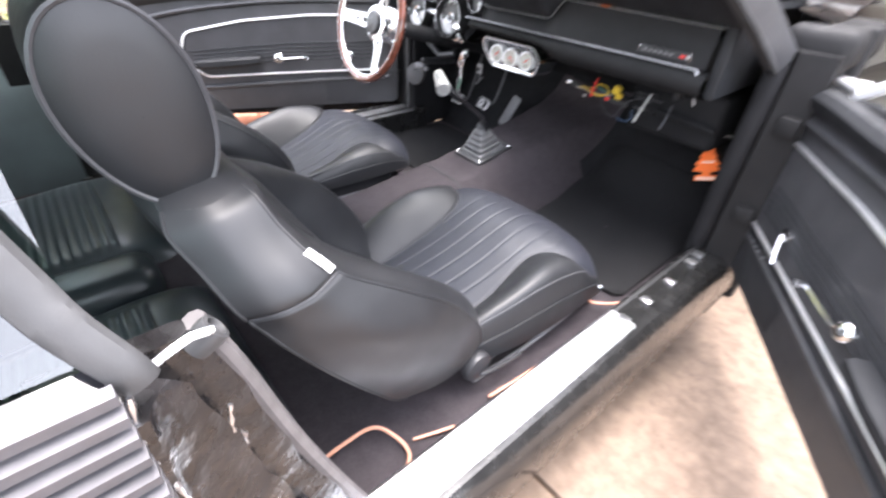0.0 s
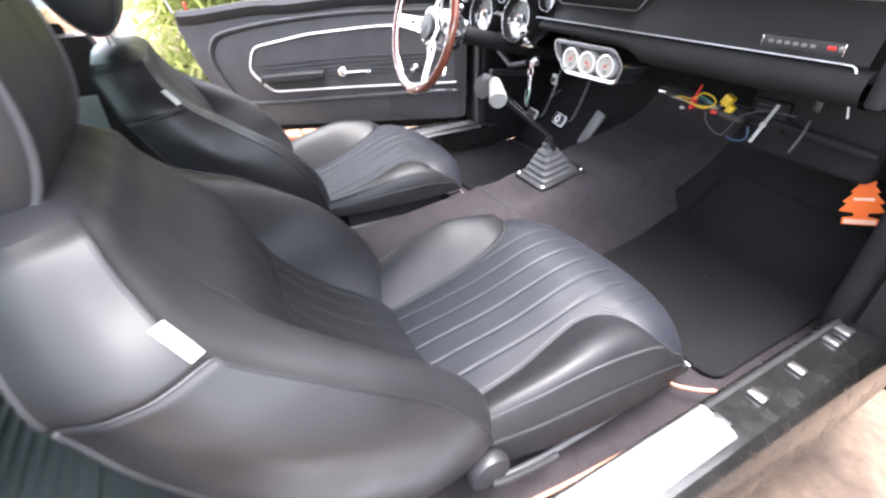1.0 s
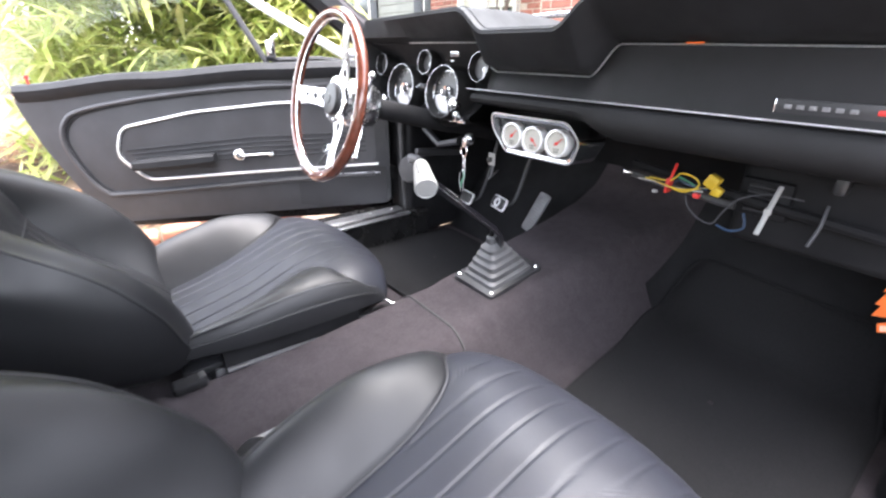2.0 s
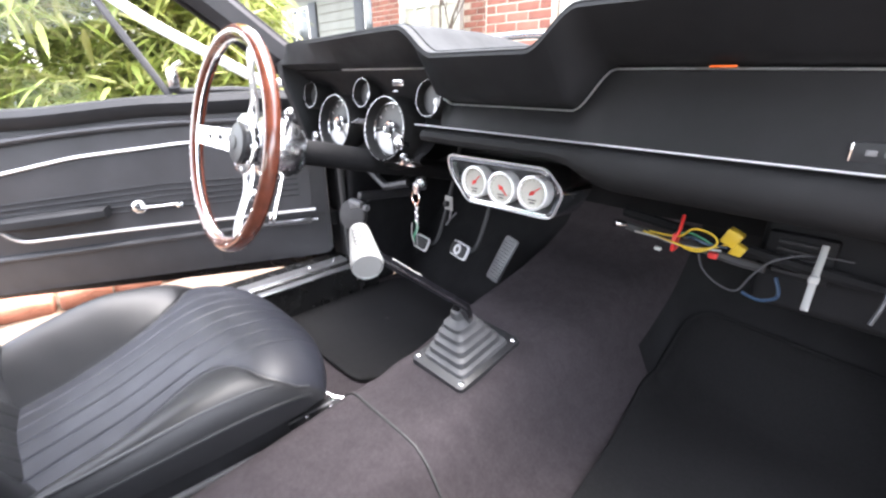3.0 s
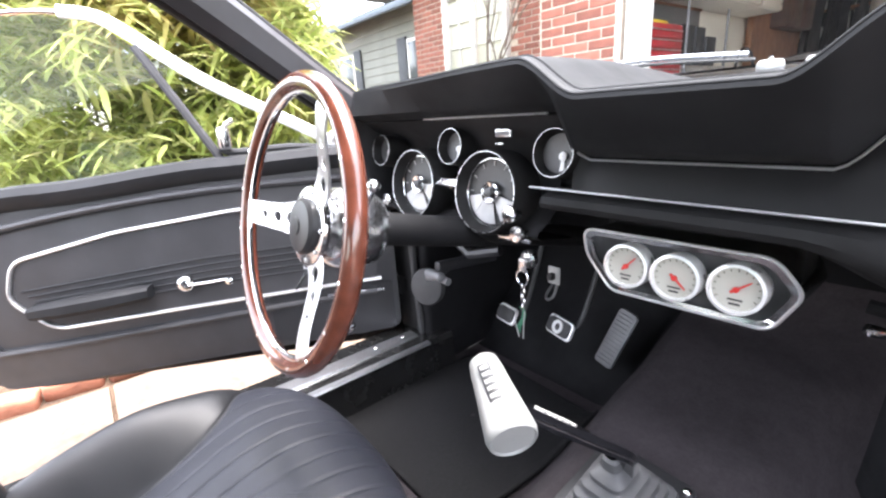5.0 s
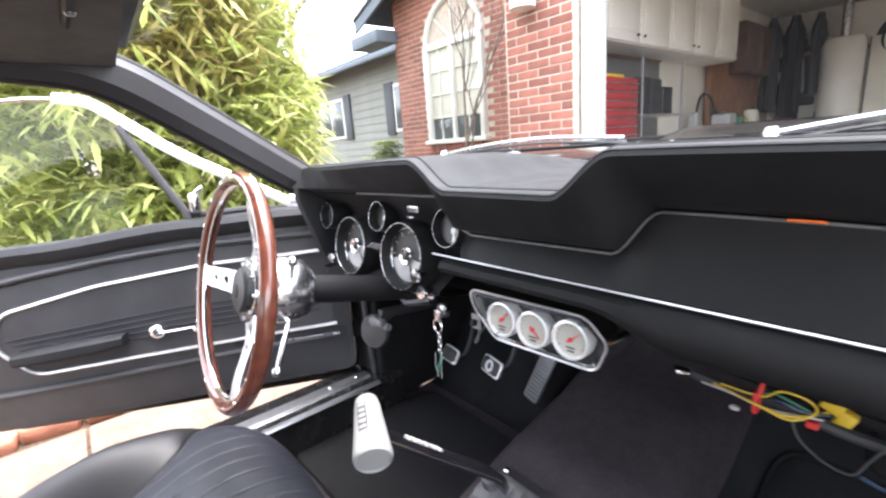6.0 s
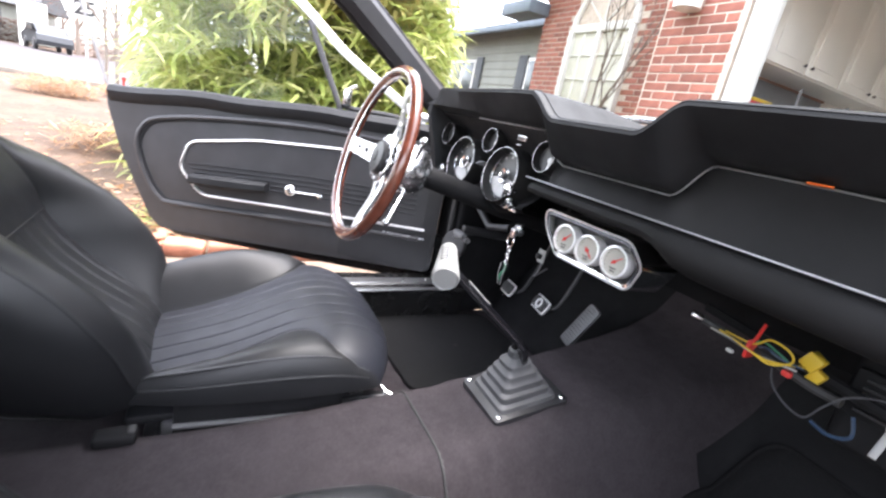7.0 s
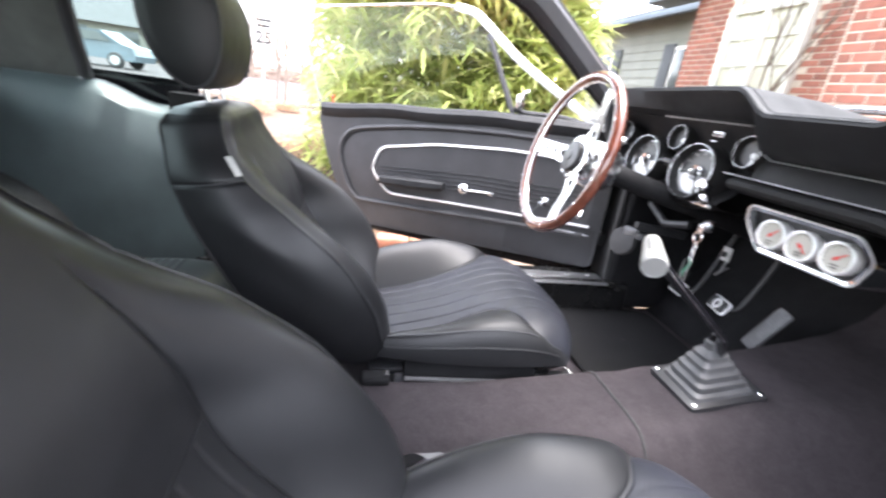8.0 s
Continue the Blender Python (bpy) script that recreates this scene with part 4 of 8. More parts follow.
for ang in (math.pi, math.pi / 3, -math.pi / 3):
    spoke(ang)
b = bmesh.new()
lathe(b, [(0.03, HUBZ - 0.012), (0.056, HUBZ - 0.006), (0.058, HUBZ), (0.056, HUBZ + 0.004), (0.040, HUBZ + 0.006), (0.038, HUBZ)], WM, 40)
hub = part("hub_ring", b, CHROME, wheel, "polished hub ring")
for k in range(9):
    a = 2 * math.pi * k / 9
    b = bmesh.new()
    lathe(b, [(0.0035, 0), (0.0035, 0.003), (0.0005, 0.0035)], WM @ Matrix.Translation((0.048 * math.cos(a), 0.048 * math.sin(a), HUBZ + 0.004)), 8)
    part("bolt", b, STEEL, hub)
b = bmesh.new()
lathe(b, [(0.040, HUBZ + 0.002), (0.040, HUBZ + 0.012), (0.036, HUBZ + 0.017), (0.015, HUBZ + 0.020), (0.0005, HUBZ + 0.0205)], WM, 36)
horn = part("horn_button", b, PLASTIC, wheel, "black horn button with a pale emblem")
b = bmesh.new()
lathe(b, [(0.013, HUBZ + 0.0205), (0.012, HUBZ + 0.0222), (0.0005, HUBZ + 0.0226)], WM, 24)
part("emblem", b, DIALG, horn)
column = thing("steering_column", "black steering column with a polished collar and stalks", "steering column")
CD = (Vector((-0.345, 0.62, 0.71)) - WC).normalized()
CMt = axis_m(WC + WN * (HUBZ - 0.012), CD)
b = bmesh.new()
lathe(b, [(0.034, 0.0), (0.050, 0.010), (0.058, 0.022), (0.061, 0.042), (0.060, 0.068), (0.053, 0.086), (0.040, 0.098), (0.030, 0.102)], CMt, 44)
part("collar", b, STEELB, column, "polished metal collar")
b = bmesh.new()
lathe(b, [(0.026, 0.09), (0.027, 0.11), (0.027, 0.36), (0.024, 0.38), (0.024, 0.75)], CMt, 28)
part("tube", b, KICKV, column)
for a, l0, d in ((2.6, 0.05, 0.10), (4.15, 0.06, 0.115)):
    p0 = CMt @ Vector((0.04 * math.cos(a), 0.04 * math.sin(a), l0))
    outw = (CMt.to_3x3() @ Vector((math.cos(a), math.sin(a), -0.35))).normalized()
    b = bmesh.new()
    tube(b, [p0, p0 + outw * d * 0.5, p0 + outw * d], 0.0045, 8)
    st = part("stalk", b, CHROME, column, "thin chrome stalk")
    b = bmesh.new()
    bmesh.ops.create_uvsphere(b, u_segments=12, v_segments=8, radius=0.009)
    b.transform(Matrix.Translation(p0 + outw * d))
    part("tip", b, CHROME, st)
b = bmesh.new()
lathe(b, [(0.008, 0), (0.008, 0.02), (0.014, 0.024), (0.014, 0.034), (0.0005, 0.036)], axis_m(CMt @ Vector((0.03, 0.0, 0.11)), CMt.to_3x3() @ Vector((1, 0, -0.3))), 18)
part("hazard_knob", b, CHROME, column)

# hand brake pull under the dash
hb_ = thing("handbrake_pull", "grey handbrake pull handle with a dark disc under the dash", "brake handle")
b = bmesh.new()
lathe(b, [(0.048, -0.012), (0.050, 0.0), (0.046, 0.006), (0.012, 0.010), (0.0005, 0.010)], axis_m((-0.632, 0.392, 0.572), (0.35, -0.9, 0.2)), 28)
part("disc", b, RUBBER, hb_)
b = bmesh.new()
tube(b, [(-0.600, 0.375, 0.612), (-0.56, 0.372, 0.624), (-0.516, 0.372, 0.622)], 0.0095, 10)
part("grip", b, GREY, hb_, "grey plastic grip")
b = bmesh.new()
tube(b, [(-0.56, 0.375, 0.622), (-0.57, 0.50, 0.66), (-0.58, 0.80, 0.72)], 0.006, 8)
part("rod", b, DARKG, hb_)

# padded cheek closing the driver's end of the cluster
b = bmesh.new()
rs = []
for z, y0 in ((1.015, 0.235), (0.985, 0.232), (0.94, 0.245), (0.89, 0.262), (0.84, 0.276), (0.80, 0.292)):
    rs.append([(-0.650, y0 + 0.012, z), (-0.654, y0, z), (-0.672, y0 - 0.004, z), (-0.690, y0 + 0.012, z), (-0.694, 0.46, z), (-0.650, 0.46, z)])
rings(b, rs, True, True)
bmesh.ops.recalc_face_normals(b, faces=b.faces)
part("cluster_cheek", b, PADV, dash, "padded side cheek")

# ---- front seats: one is built at x = 0, then both are placed ----
def cushion_in(y, side):
    """Where the pleated field ends on each side, as a share of the half width."""
    tab = [(-0.45, 0.112), (-0.34, 0.120), (-0.21, 0.138), (-0.14, 0.172), (-0.095, 0.235), (-0.05, 0.268)] if side < 0 else [(-0.45, 0.170), (-0.35, 0.165), (-0.20, 0.147), (-0.144, 0.171), (-0.105, 0.238), (-0.06, 0.268)]
    return min(0.97, curve_table(tab, y) / cushion_w(y))


def cushion_w(y):
    return curve_table([(-0.53, 0.235), (-0.35, 0.274), (-0.15, 0.286), (0.0, 0.276), (0.07, 0.255)], y)


BASE = [0.362]   # height of the cushion's lower edge
REAR = [0.0]   # drop of the cushion at its rear
BOLSTER = {-1: 1.0, 1: 1.0}   # fullness of each side bolster


def cushion_pt(a, b):
    yf, yr = 0.066 - 0.080 * abs(a) ** 3.2, -0.53
    yc, hl = (yf + yr) / 2, (yf - yr) / 2
    y = yc + b * hl
    w = cushion_w(y)
    fa = (1 - abs(a) ** 7) ** (1 / 2.4) if abs(a) < 1 else 0
    fb = (1 - max(0.0, b) ** 4.2) ** (1 / 2.0) if b < 1 else 0
    base = curve_table([(-0.53, 0.412), (-0.30, 0.448), (-0.12, 0.492), (0.07, 0.490)], y)
    base -= REAR[0] * (1 - smooth01(-0.50, -0.06, y))
    ai = cushion_in(y, a)
    ridge = curve_table([(-0.53, 0.475), (-0.40, 0.530), (-0.27, 0.560), (-0.15, 0.540), (-0.05, 0.505), (0.07, 0.48)], y)
    t = min(1.0, max(0.0, (abs(a) - ai) / max(0.05, 0.95 - ai)))
    bol = BOLSTER[1 if a > 0 else -1] * max(0.0, ridge - base) * (0.3 * math.sin(math.pi / 2 * t) + 0.7 * t)
    crown = 0.010 * (1 - (a / max(ai, 0.3)) ** 2) if abs(a) < ai else 0
    z = base + bol + crown
    x = a * w
    if abs(a) <= ai:
        q = x / 0.047 + 0.5
        d = abs(q - round(q)) * 0.047
        if abs((round(q) - 0.5) * 0.047) < min(ai * w - 0.012, 0.17):
            z -= 0.0024 * math.exp(-(d / 0.0026) ** 2)
        z += 0.0002 * (0.5 - abs(q - round(q)))
    dd = (abs(a) - ai) * w
    z -= 0.0032 * math.exp(-(dd / 0.004) ** 2)
    z = BASE[0] + (z - BASE[0]) * fa * fb
    # soft creases in the hide
    z += 0.0022 * noise.noise((x * 14 + 3, y * 11, 1.7)) * fa * fb
    return Vector((x, y, z))


def build_seat(name, label, ry, rz, topw, rest, low_rail=False):
    seat = thing(name, label, "car seat", (0, -0.25, 0.27), "front seats")
    Bs = [math.sin(math.pi / 2 * t) * 0.6 + 0.4 * t for t in np.linspace(-1, 1, 85)]

    def seam_a(side, bb):
        a = 0.5
        for _ in range(14):
            a = 0.5 * (a + cushion_in(cushion_pt(side * a, bb).y, side))
        return a
    L, R = [-seam_a(-1, bb) for bb in Bs], [seam_a(1, bb) for bb in Bs]
    ease = [0.5 - 0.5 * math.cos(math.pi * t) for t in np.linspace(0, 1, 41)]
    for nm, material, rows, text in (("cushion_insert", PLEAT, [[cushion_pt(l + (r - l) * t, bb) for t in np.linspace(0, 1, 201)] for l, r, bb in zip(L, R, Bs)], "pleated black leather seat panel"),
                                     ("cushion_bolster", LEATHER, [[cushion_pt(-1 + (1 + l) * t, bb) for t in ease] for l, bb in zip(L, Bs)], "smooth black leather bolster"),
                                     ("cushion_bolster", LEATHER, [[cushion_pt(r + (1 - r) * t, bb) for t in ease] for r, bb in zip(R, Bs)], "smooth black leather bolster")):
        b = bmesh.new()
        rings(b, rows, False)
        part(nm, b, material, seat, text, angle=70)
    # stitched seams and lower piping
    for s in (-1, 1):
        b = bmesh.new()
        pts = [cushion_pt(s * seam_a(s, bb), bb) + Vector((0, 0, 0.001)) for bb in np.linspace(-0.9, 0.88, 60)]
        tube(b, pts, 0.0019, 6)
        part("seam", b, VINYL, seat)
        b = bmesh.new()
        tube(b, [cushion_pt(s * 0.985, bb) + Vector((s * 0.002, 0, 0.0)) for bb in np.linspace(-0.95, 0.90, 50)], 0.003, 6)
        part("piping", b, LEATHER, seat)
        b = bmesh.new()
        tube(b, [cushion_pt(s * 0.93, bb) + Vector((0, 0, 0.001)) for bb in np.linspace(-0.85, 0.62, 50)], 0.0022, 6)
        part("ridge_piping", b, VINYL, seat)
    # lower valance and base
    b = bmesh.new()
    valance = ((1, 0.97, 0.42), (1, 0.97, 0.397), (1, 0.93, 0.384), (1, 0.80, 0.345)) if low_rail else ((1, 0.985, 0.385), (1, 0.992, 0.36), (1, 0.965, 0.338), (1, 0.90, 0.332))
    ring0 = [Vector((x, y, 0)) for x, y in rounded([(-0.235, -0.52), (-0.265, -0.30), (-0.268, -0.05), (-0.20, 0.022), (0.20, 0.022), (0.268, -0.05), (0.265, -0.30), (0.235, -0.52)], 0.06)]
    rings(b, [[p * 1.0 + Vector((0, 0, z)) if k == 0 else Vector((p.x * k2, (p.y + 0.25) * k2 - 0.25, z)) for p in ring0] for k, k2, z in valance], True)
    part("valance", b, LEATHER, seat)
    part("pan", box((0.44, 0.46, 0.02), (0, -0.25, 0.335), 0.008), DARKG, seat)
    for s in (-1, 1):
        part("track", box((0.035, 0.50, 0.022), (s * 0.205, -0.20, 0.297), 0.004), DARKG, seat, "dark steel seat rail")
        part("rail_cover", box((0.012, 0.46, 0.035), (s * 0.228, -0.19, 0.318), 0.004), GREY if s > 0 else PLASTIC, seat)
        for y in (-0.40, 0.0):
            part("riser", box((0.05, 0.06, 0.05), (s * 0.205, y, 0.292), 0.006), DARKG, seat)
    # backrest: rows of front and back edge in the side view, and half width
    tab = [(0.00, -0.435, 0.395, -0.560, 0.365, 0.235, 0.10), (0.10, -0.445, 0.455, -0.660, 0.415, 0.262, 0.22), (0.24, -0.472, 0.535, -0.735, 0.520, 0.280, 0.46), (0.40, -0.548, 0.636, -0.800, 0.622, 0.280, 0.50),
           (0.56, -0.655, 0.718, -0.848, 0.700, 0.270, 0.27), (0.66, -0.722, 0.764, -0.872, 0.742, 0.256, 0.09), (0.74, -0.764, 0.802, -0.890, 0.774, 0.244, 0.02), (0.85, -0.793, 0.846, -0.908, 0.822, 0.202 + topw * 0.6, 0.01), (0.95, -0.806, 0.882, -0.922, 0.860, 0.172 + topw, 0.01), (1.00, -0.815, 0.892, -0.918, 0.880, 0.150 + topw, 0.01)]

    def sec(s):
        i = 0
        while i < len(tab) - 2 and tab[i + 1][0] < s:
            i += 1
        p0, p1, p2, p3 = tab[max(i - 1, 0)], tab[i], tab[i + 1], tab[min(i + 2, len(tab) - 1)]
        t = (s - p1[0]) / (p2[0] - p1[0])
        o = []
        for k in range(1, 7):
            m1 = (p2[k] - p0[k]) / max(1e-6, p2[0] - p0[0]) * (p2[0] - p1[0])
            m2 = (p3[k] - p1[k]) / max(1e-6, p3[0] - p1[0]) * (p2[0] - p1[0])
            o.append((2 * t ** 3 - 3 * t * t + 1) * p1[k] + (t ** 3 - 2 * t * t + t) * m1 + (-2 * t ** 3 + 3 * t * t) * p2[k] + (t ** 3 - t * t) * m2)
        o[0], o[2] = o[0] - ry * s, o[2] - ry * s
        o[1], o[3] = o[1] - rz * s, o[3] - rz * s
        return o
    ins = lambda s: lerp_table([(0.0, 0.50), (0.30, 0.55), (0.45, 0.58), (0.60, 0.56), (0.72, 0.57), (0.80, 0.60)], s)[0]
    # the shoulder towards a < 0 is softer than the tagged edge
    edge = lambda s, side: 0.10 + (0.26 * smooth01(0.55, 0.76, s) if side < 0 else 0.0)
    def front(a, s):
        fy, fz, by, bz, hw, rec = sec(s)
        ai = ins(s)
        r = rec * (1 - math.sin(math.pi / 2 * min(1.0, max(0.0, (abs(a) - ai) / 0.28)))) + edge(s, a) * smooth01(0.80 - 1.2 * (edge(s, a) - 0.10), 1.0, abs(a)) ** 2
        if abs(a) < ai and s < 0.41:
            q = a * hw / 0.047 + 0.5
            r += 0.015 * math.exp(-(abs(q - round(q)) * 0.047 / 0.003) ** 2)
        r += 0.03 * math.exp(-((abs(a) - ai) * hw / 0.005) ** 2) * smooth01(0.80, 0.70, s)
        r += 0.012 * noise.noise((a * 3, s * 7, 4.1))
        return Vector((a * hw, fy + (by - fy) * r, fz + (bz - fz) * r))
    def sidep(k, s, sg):
        fy, fz, by, bz, hw, rec = sec(s)
        r = edge(s, sg) + (1.0 - edge(s, sg)) * k
        bul = 0.020 * math.sin(math.pi * min(1, k * 1.0)) - 0.006 * k
        bul += 0.004 * noise.noise((k * 3, s * 6, 2.0 + sg))
        ds = abs(s - 0.70)
        bul -= 0.0045 * math.exp(-(ds / 0.006) ** 2)
        return Vector((sg * (hw + bul), fy + (by - fy) * r, fz + (bz - fz) * r))
    def backp(a, s):
        fy, fz, by, bz, hw, rec = sec(s)
        n = Vector((0, bz - fz, -(by - fy)))
        r = 1.0 + 0.12 * (1 - a * a)
        return Vector((a * (hw - 0.006), fy + (by - fy) * r, fz + (bz - fz) * r))
    SS = np.linspace(0, 1, 160)
    ai_n = np.linspace(-1, 1, 81)
    def sheet(nm, rows, label, flip=False):
        b = bmesh.new()
        rings(b, rows if not flip else [r[::-1] for r in rows], False)
        part(nm, b, LEATHER, seat, label, angle=70)
    sheet("backrest_bolster", [[front(-1 + (1 - ins(s)) * t, s) for t in np.linspace(0, 1, 17)] for s in SS], "smooth black leather bolster")
    sheet("backrest_insert", [[front(ins(s) * t, s) for t in np.linspace(-1, 1, 121)] for s in SS], "black leather backrest insert, pleated low down")
    sheet("backrest_bolster", [[front(ins(s) + (1 - ins(s)) * t, s) for t in np.linspace(0, 1, 17)] for s in SS], "smooth black leather bolster")
    b = bmesh.new()
    tube(b, [front(a * ins(0.42), 0.42) + Vector((0, 0.001, 0.001)) for a in np.linspace(-1, 1, 30)], 0.0018, 6)
    part("cross_seam", b, LEATHER, seat)
    for sg in (-1, 1):
        sheet("side_panel", [[sidep(k, s, sg) for k in np.linspace(0, 1, 15)] for s in SS], "smooth black leather side panel", sg < 0)
        for kk, rr in ((0.0, 0.0023), (1.0, 0.0025)):
            b = bmesh.new()
            tube(b, [sidep(kk, s, sg) for s in SS], rr, 6)
            part("piping", b, LEATHER, seat)
        b = bmesh.new()
        tube(b, [front(sg * ins(s), s) + Vector((0, 0.0015, 0.0015)) for s in SS[8:112]], 0.0022, 6)
        part("insert_piping", b, LEATHER, seat)
        b = bmesh.new()
        tube(b, [sidep(k, 0.70, sg) + Vector((sg * 0.0015, 0, 0)) for k in np.linspace(0, 1, 12)], 0.0016, 6)
        part("seam", b, VINYL, seat)
    sheet("back_panel", [[backp(a, s) for a in np.linspace(1, -1, 25)] for s in SS], "smooth black vinyl seat back")
    # closed top
    b = bmesh.new()
    topring = [front(a, 1.0) for a in ai_n[::4]] + [sidep(k, 1.0, 1) for k in (0.08, 0.2, 0.35, 0.5, 0.65, 0.8, 0.92)] + [backp(a, 1.0) for a in np.linspace(1, -1, 21)] + [sidep(k, 1.0, -1) for k in (0.92, 0.8, 0.65, 0.5, 0.35, 0.2, 0.08)]
    c = sum(topring, Vector()) / len(topring)
    rings(b, [topring, [c + (p - c) * 0.86 + Vector((0, -0.004, 0.011)) for p in topring], [c + (p - c) * 0.5 + Vector((0, -0.006, 0.016)) for p in topring], [c + (p - c) * 0.01 + Vector((0, -0.006, 0.017)) for p in topring]], True)
    part("backrest_top", b, LEATHER, seat, angle=70)
    # care tag on the outer seam
    p = sidep(0.0, 0.715, 1)
    q = sidep(0.0, 0.80, 1)
    d = (q - p).normalized()
    acr = (sidep(0.16, 0.74, 1) - sidep(0.0, 0.74, 1)).normalized()
    nrm = d.cross(acr).normalized()
    if nrm.x < 0:
        nrm = -nrm
    b = bmesh.new()
    rings(b, [[p + d * l + acr * w + nrm * (0.003 + h + 0.0015 * math.sin(l * 90)) for w, h in ((-0.003, 0.0), (-0.003, 0.0012), (0.009, 0.0012), (0.009, 0.0))] for l in np.linspace(0.0, 0.042, 8)], True, True)
    bmesh.ops.recalc_face_normals(b, faces=b.faces)
    part("care_tag", b, TAG, seat, "small white fabric tag", smooth=False)
    # headrest: oval section run across, flat piped ends
    hc, ha, hb, tilt = Vector((0, rest[0], rest[1])), 0.068, 0.112, radians(12)

    def oval(x, k):
        out = []
        for t in np.linspace(0, 2 * math.pi, 44, endpoint=False):
            u, w = ha * math.cos(t), hb * math.sin(t)
            u *= 1 + 0.10 * math.sin(t)
            y, z = u * math.cos(tilt) + w * math.sin(tilt) * -1.0, w * math.cos(tilt) + u * math.sin(tilt)
            out.append(hc + Vector((x, y * k, z * k)))
        return out
    hw = 0.128
    b = bmesh.new()
    rings(b, [oval(x, k) for x, k in ((-hw, 1.0), (-hw * 0.96, 1.015), (-hw * 0.7, 1.04), (-hw * 0.3, 1.05), (0, 1.052), (hw * 0.3, 1.05), (hw * 0.7, 1.04), (hw * 0.96, 1.015), (hw, 1.0))], True)
    hr = part("headrest", b, LEATHER, seat, "rounded black leather headrest", angle=70)
    for s in (-1, 1):
        b = bmesh.new()
        rings(b, [oval(s * (hw + h), k) for h, k in ((0.0, 0.985), (0.004, 0.90), (0.008, 0.65), (0.010, 0.3), (0.0105, 0.01))], True)
        part("end_cap", b, LEATHER, hr, "oval end panel", angle=70)
        b = bmesh.new()
        tube(b, oval(s * hw, 1.005), 0.0032, 6, loop=True)
        part("cap_piping", b, VINYL, hr)
    for s in (-1, 1):
        b = bmesh.new()
        tube(b, [(s * 0.06, rest[0] + 0.012, rest[1] - 0.07), (s * 0.06, -0.866 - ry, 0.85 - rz)], 0.0065, 10)
        part("post", b, CHROME, seat, "chrome headrest post")
    # recliner lever and adjuster
    if not low_rail:
        b = bmesh.new()
        tube(b, spline([(0.262, -0.44, 0.355), (0.278, -0.47, 0.36), (0.282, -0.40, 0.345), (0.282, -0.34, 0.34)], 5), 0.006, 8)
        part("recline_lever", b, PLASTIC, seat)
        b = bmesh.new()
        lathe(b, [(0.035, -0.01), (0.038, 0.0), (0.034, 0.012), (0.01, 0.016), (0.0005, 0.016)], axis_m((0.262, -0.47, 0.375), (1, 0, 0)), 24)
        part("recliner_cover", b, PLASTIC, seat)
    if low_rail:
        # slide bar, its bracket and the pale edge strip low on the tunnel side
        b = bmesh.new()
        tube(b, [(0.219, -0.055, 0.343), (0.208, 0.025, 0.348)], 0.0042, 8, flat=0.5)
        lv = part("slide_lever", b, CHROME, seat, "chrome seat slide lever")
        b = bmesh.new()
        tube(b, spline([(0.208, 0.025, 0.346), (0.222, 0.036, 0.337), (0.235, 0.054, 0.331)], 5), 0.004, 8)
        part("lever_end", b, CHROME, lv)
        b = bmesh.new()
        bmesh.ops.create_uvsphere(b, u_segments=14, v_segments=10, radius=0.0075)
        b.transform(Matrix.Translation((0.236, 0.055, 0.331)))
        part("lever_knob", b, CHROME, lv)
        br_ = part("adjuster_bracket", box((0.052, 0.125, 0.020), (0.232, -0.015, 0.325), 0.004, 2, m=Matrix.Rotation(radians(-7), 4, "Z")), PLASTIC, seat, "black seat adjuster bracket")
        for x, y in ((0.236, -0.035), (0.242, 0.012), (0.228, 0.030)):
            part("tab", box((0.007, 0.010, 0.004), (x, y, 0.3365), 0.001, 1), CHROME, br_, "bright metal tab")
        b = bmesh.new()
        rings(b, [[(0.205 + 0.02 * t, y, 0.388), (0.232 + 0.02 * t, y, 0.380), (0.254 + 0.02 * t, y, 0.350), (0.258 + 0.02 * t, y, 0.330), (0.205 + 0.02 * t, y, 0.310)] for t, y in zip(np.linspace(0, 1, 14), np.linspace(-0.40, -0.085, 14))], True, True)
        bmesh.ops.recalc_face_normals(b, faces=b.faces)
        part("skirt", b, KICKV, seat, "dull black seat skirt")
        b = bmesh.new()
        tube(b, [(0.260 + 0.02 * t, y, 0.345 + 0.002 * t) for t, y in zip(np.linspace(0, 1, 14), np.linspace(-0.40, -0.083, 14))], 0.0055, 8)
        part("skirt_edge", b, GREY, seat, "grey edge strip along the seat base")
    else:
        b = bmesh.new()
        tube(b, [(0.246, -0.11, 0.334), (0.244, -0.05, 0.344), (0.228, 0.012, 0.362)], 0.004, 8)
        lv = part("slide_lever", b, CHROME, seat, "chrome seat slide lever")
        b = bmesh.new()
        bmesh.ops.create_uvsphere(b, u_segments=14, v_segments=10, radius=0.009)
        b.transform(Matrix.Translation((0.228, 0.016, 0.364)))
        part("lever_knob", b, CHROME, lv)
        br_ = part("adjuster_bracket", box((0.030, 0.085, 0.022), (0.244, 0.005, 0.318), 0.004, 2), PLASTIC, seat, "black seat adjuster bracket")
        for y in (-0.028, 0.040):
            part("tab", box((0.034, 0.007, 0.008), (0.246, y, 0.331), 0.002, 1), CHROME, br_, "bright metal tab")
        # lower edge rail of the seat skirt
        b = bmesh.new()
        tube(b, spline([(0.250, -0.46, 0.300), (0.258, -0.30, 0.304), (0.256, -0.12, 0.310), (0.250, -0.03, 0.314)], 6), 0.006, 8)
        part("skirt_edge", b, GREY, seat, "grey edge strip along the seat base")
    return seat


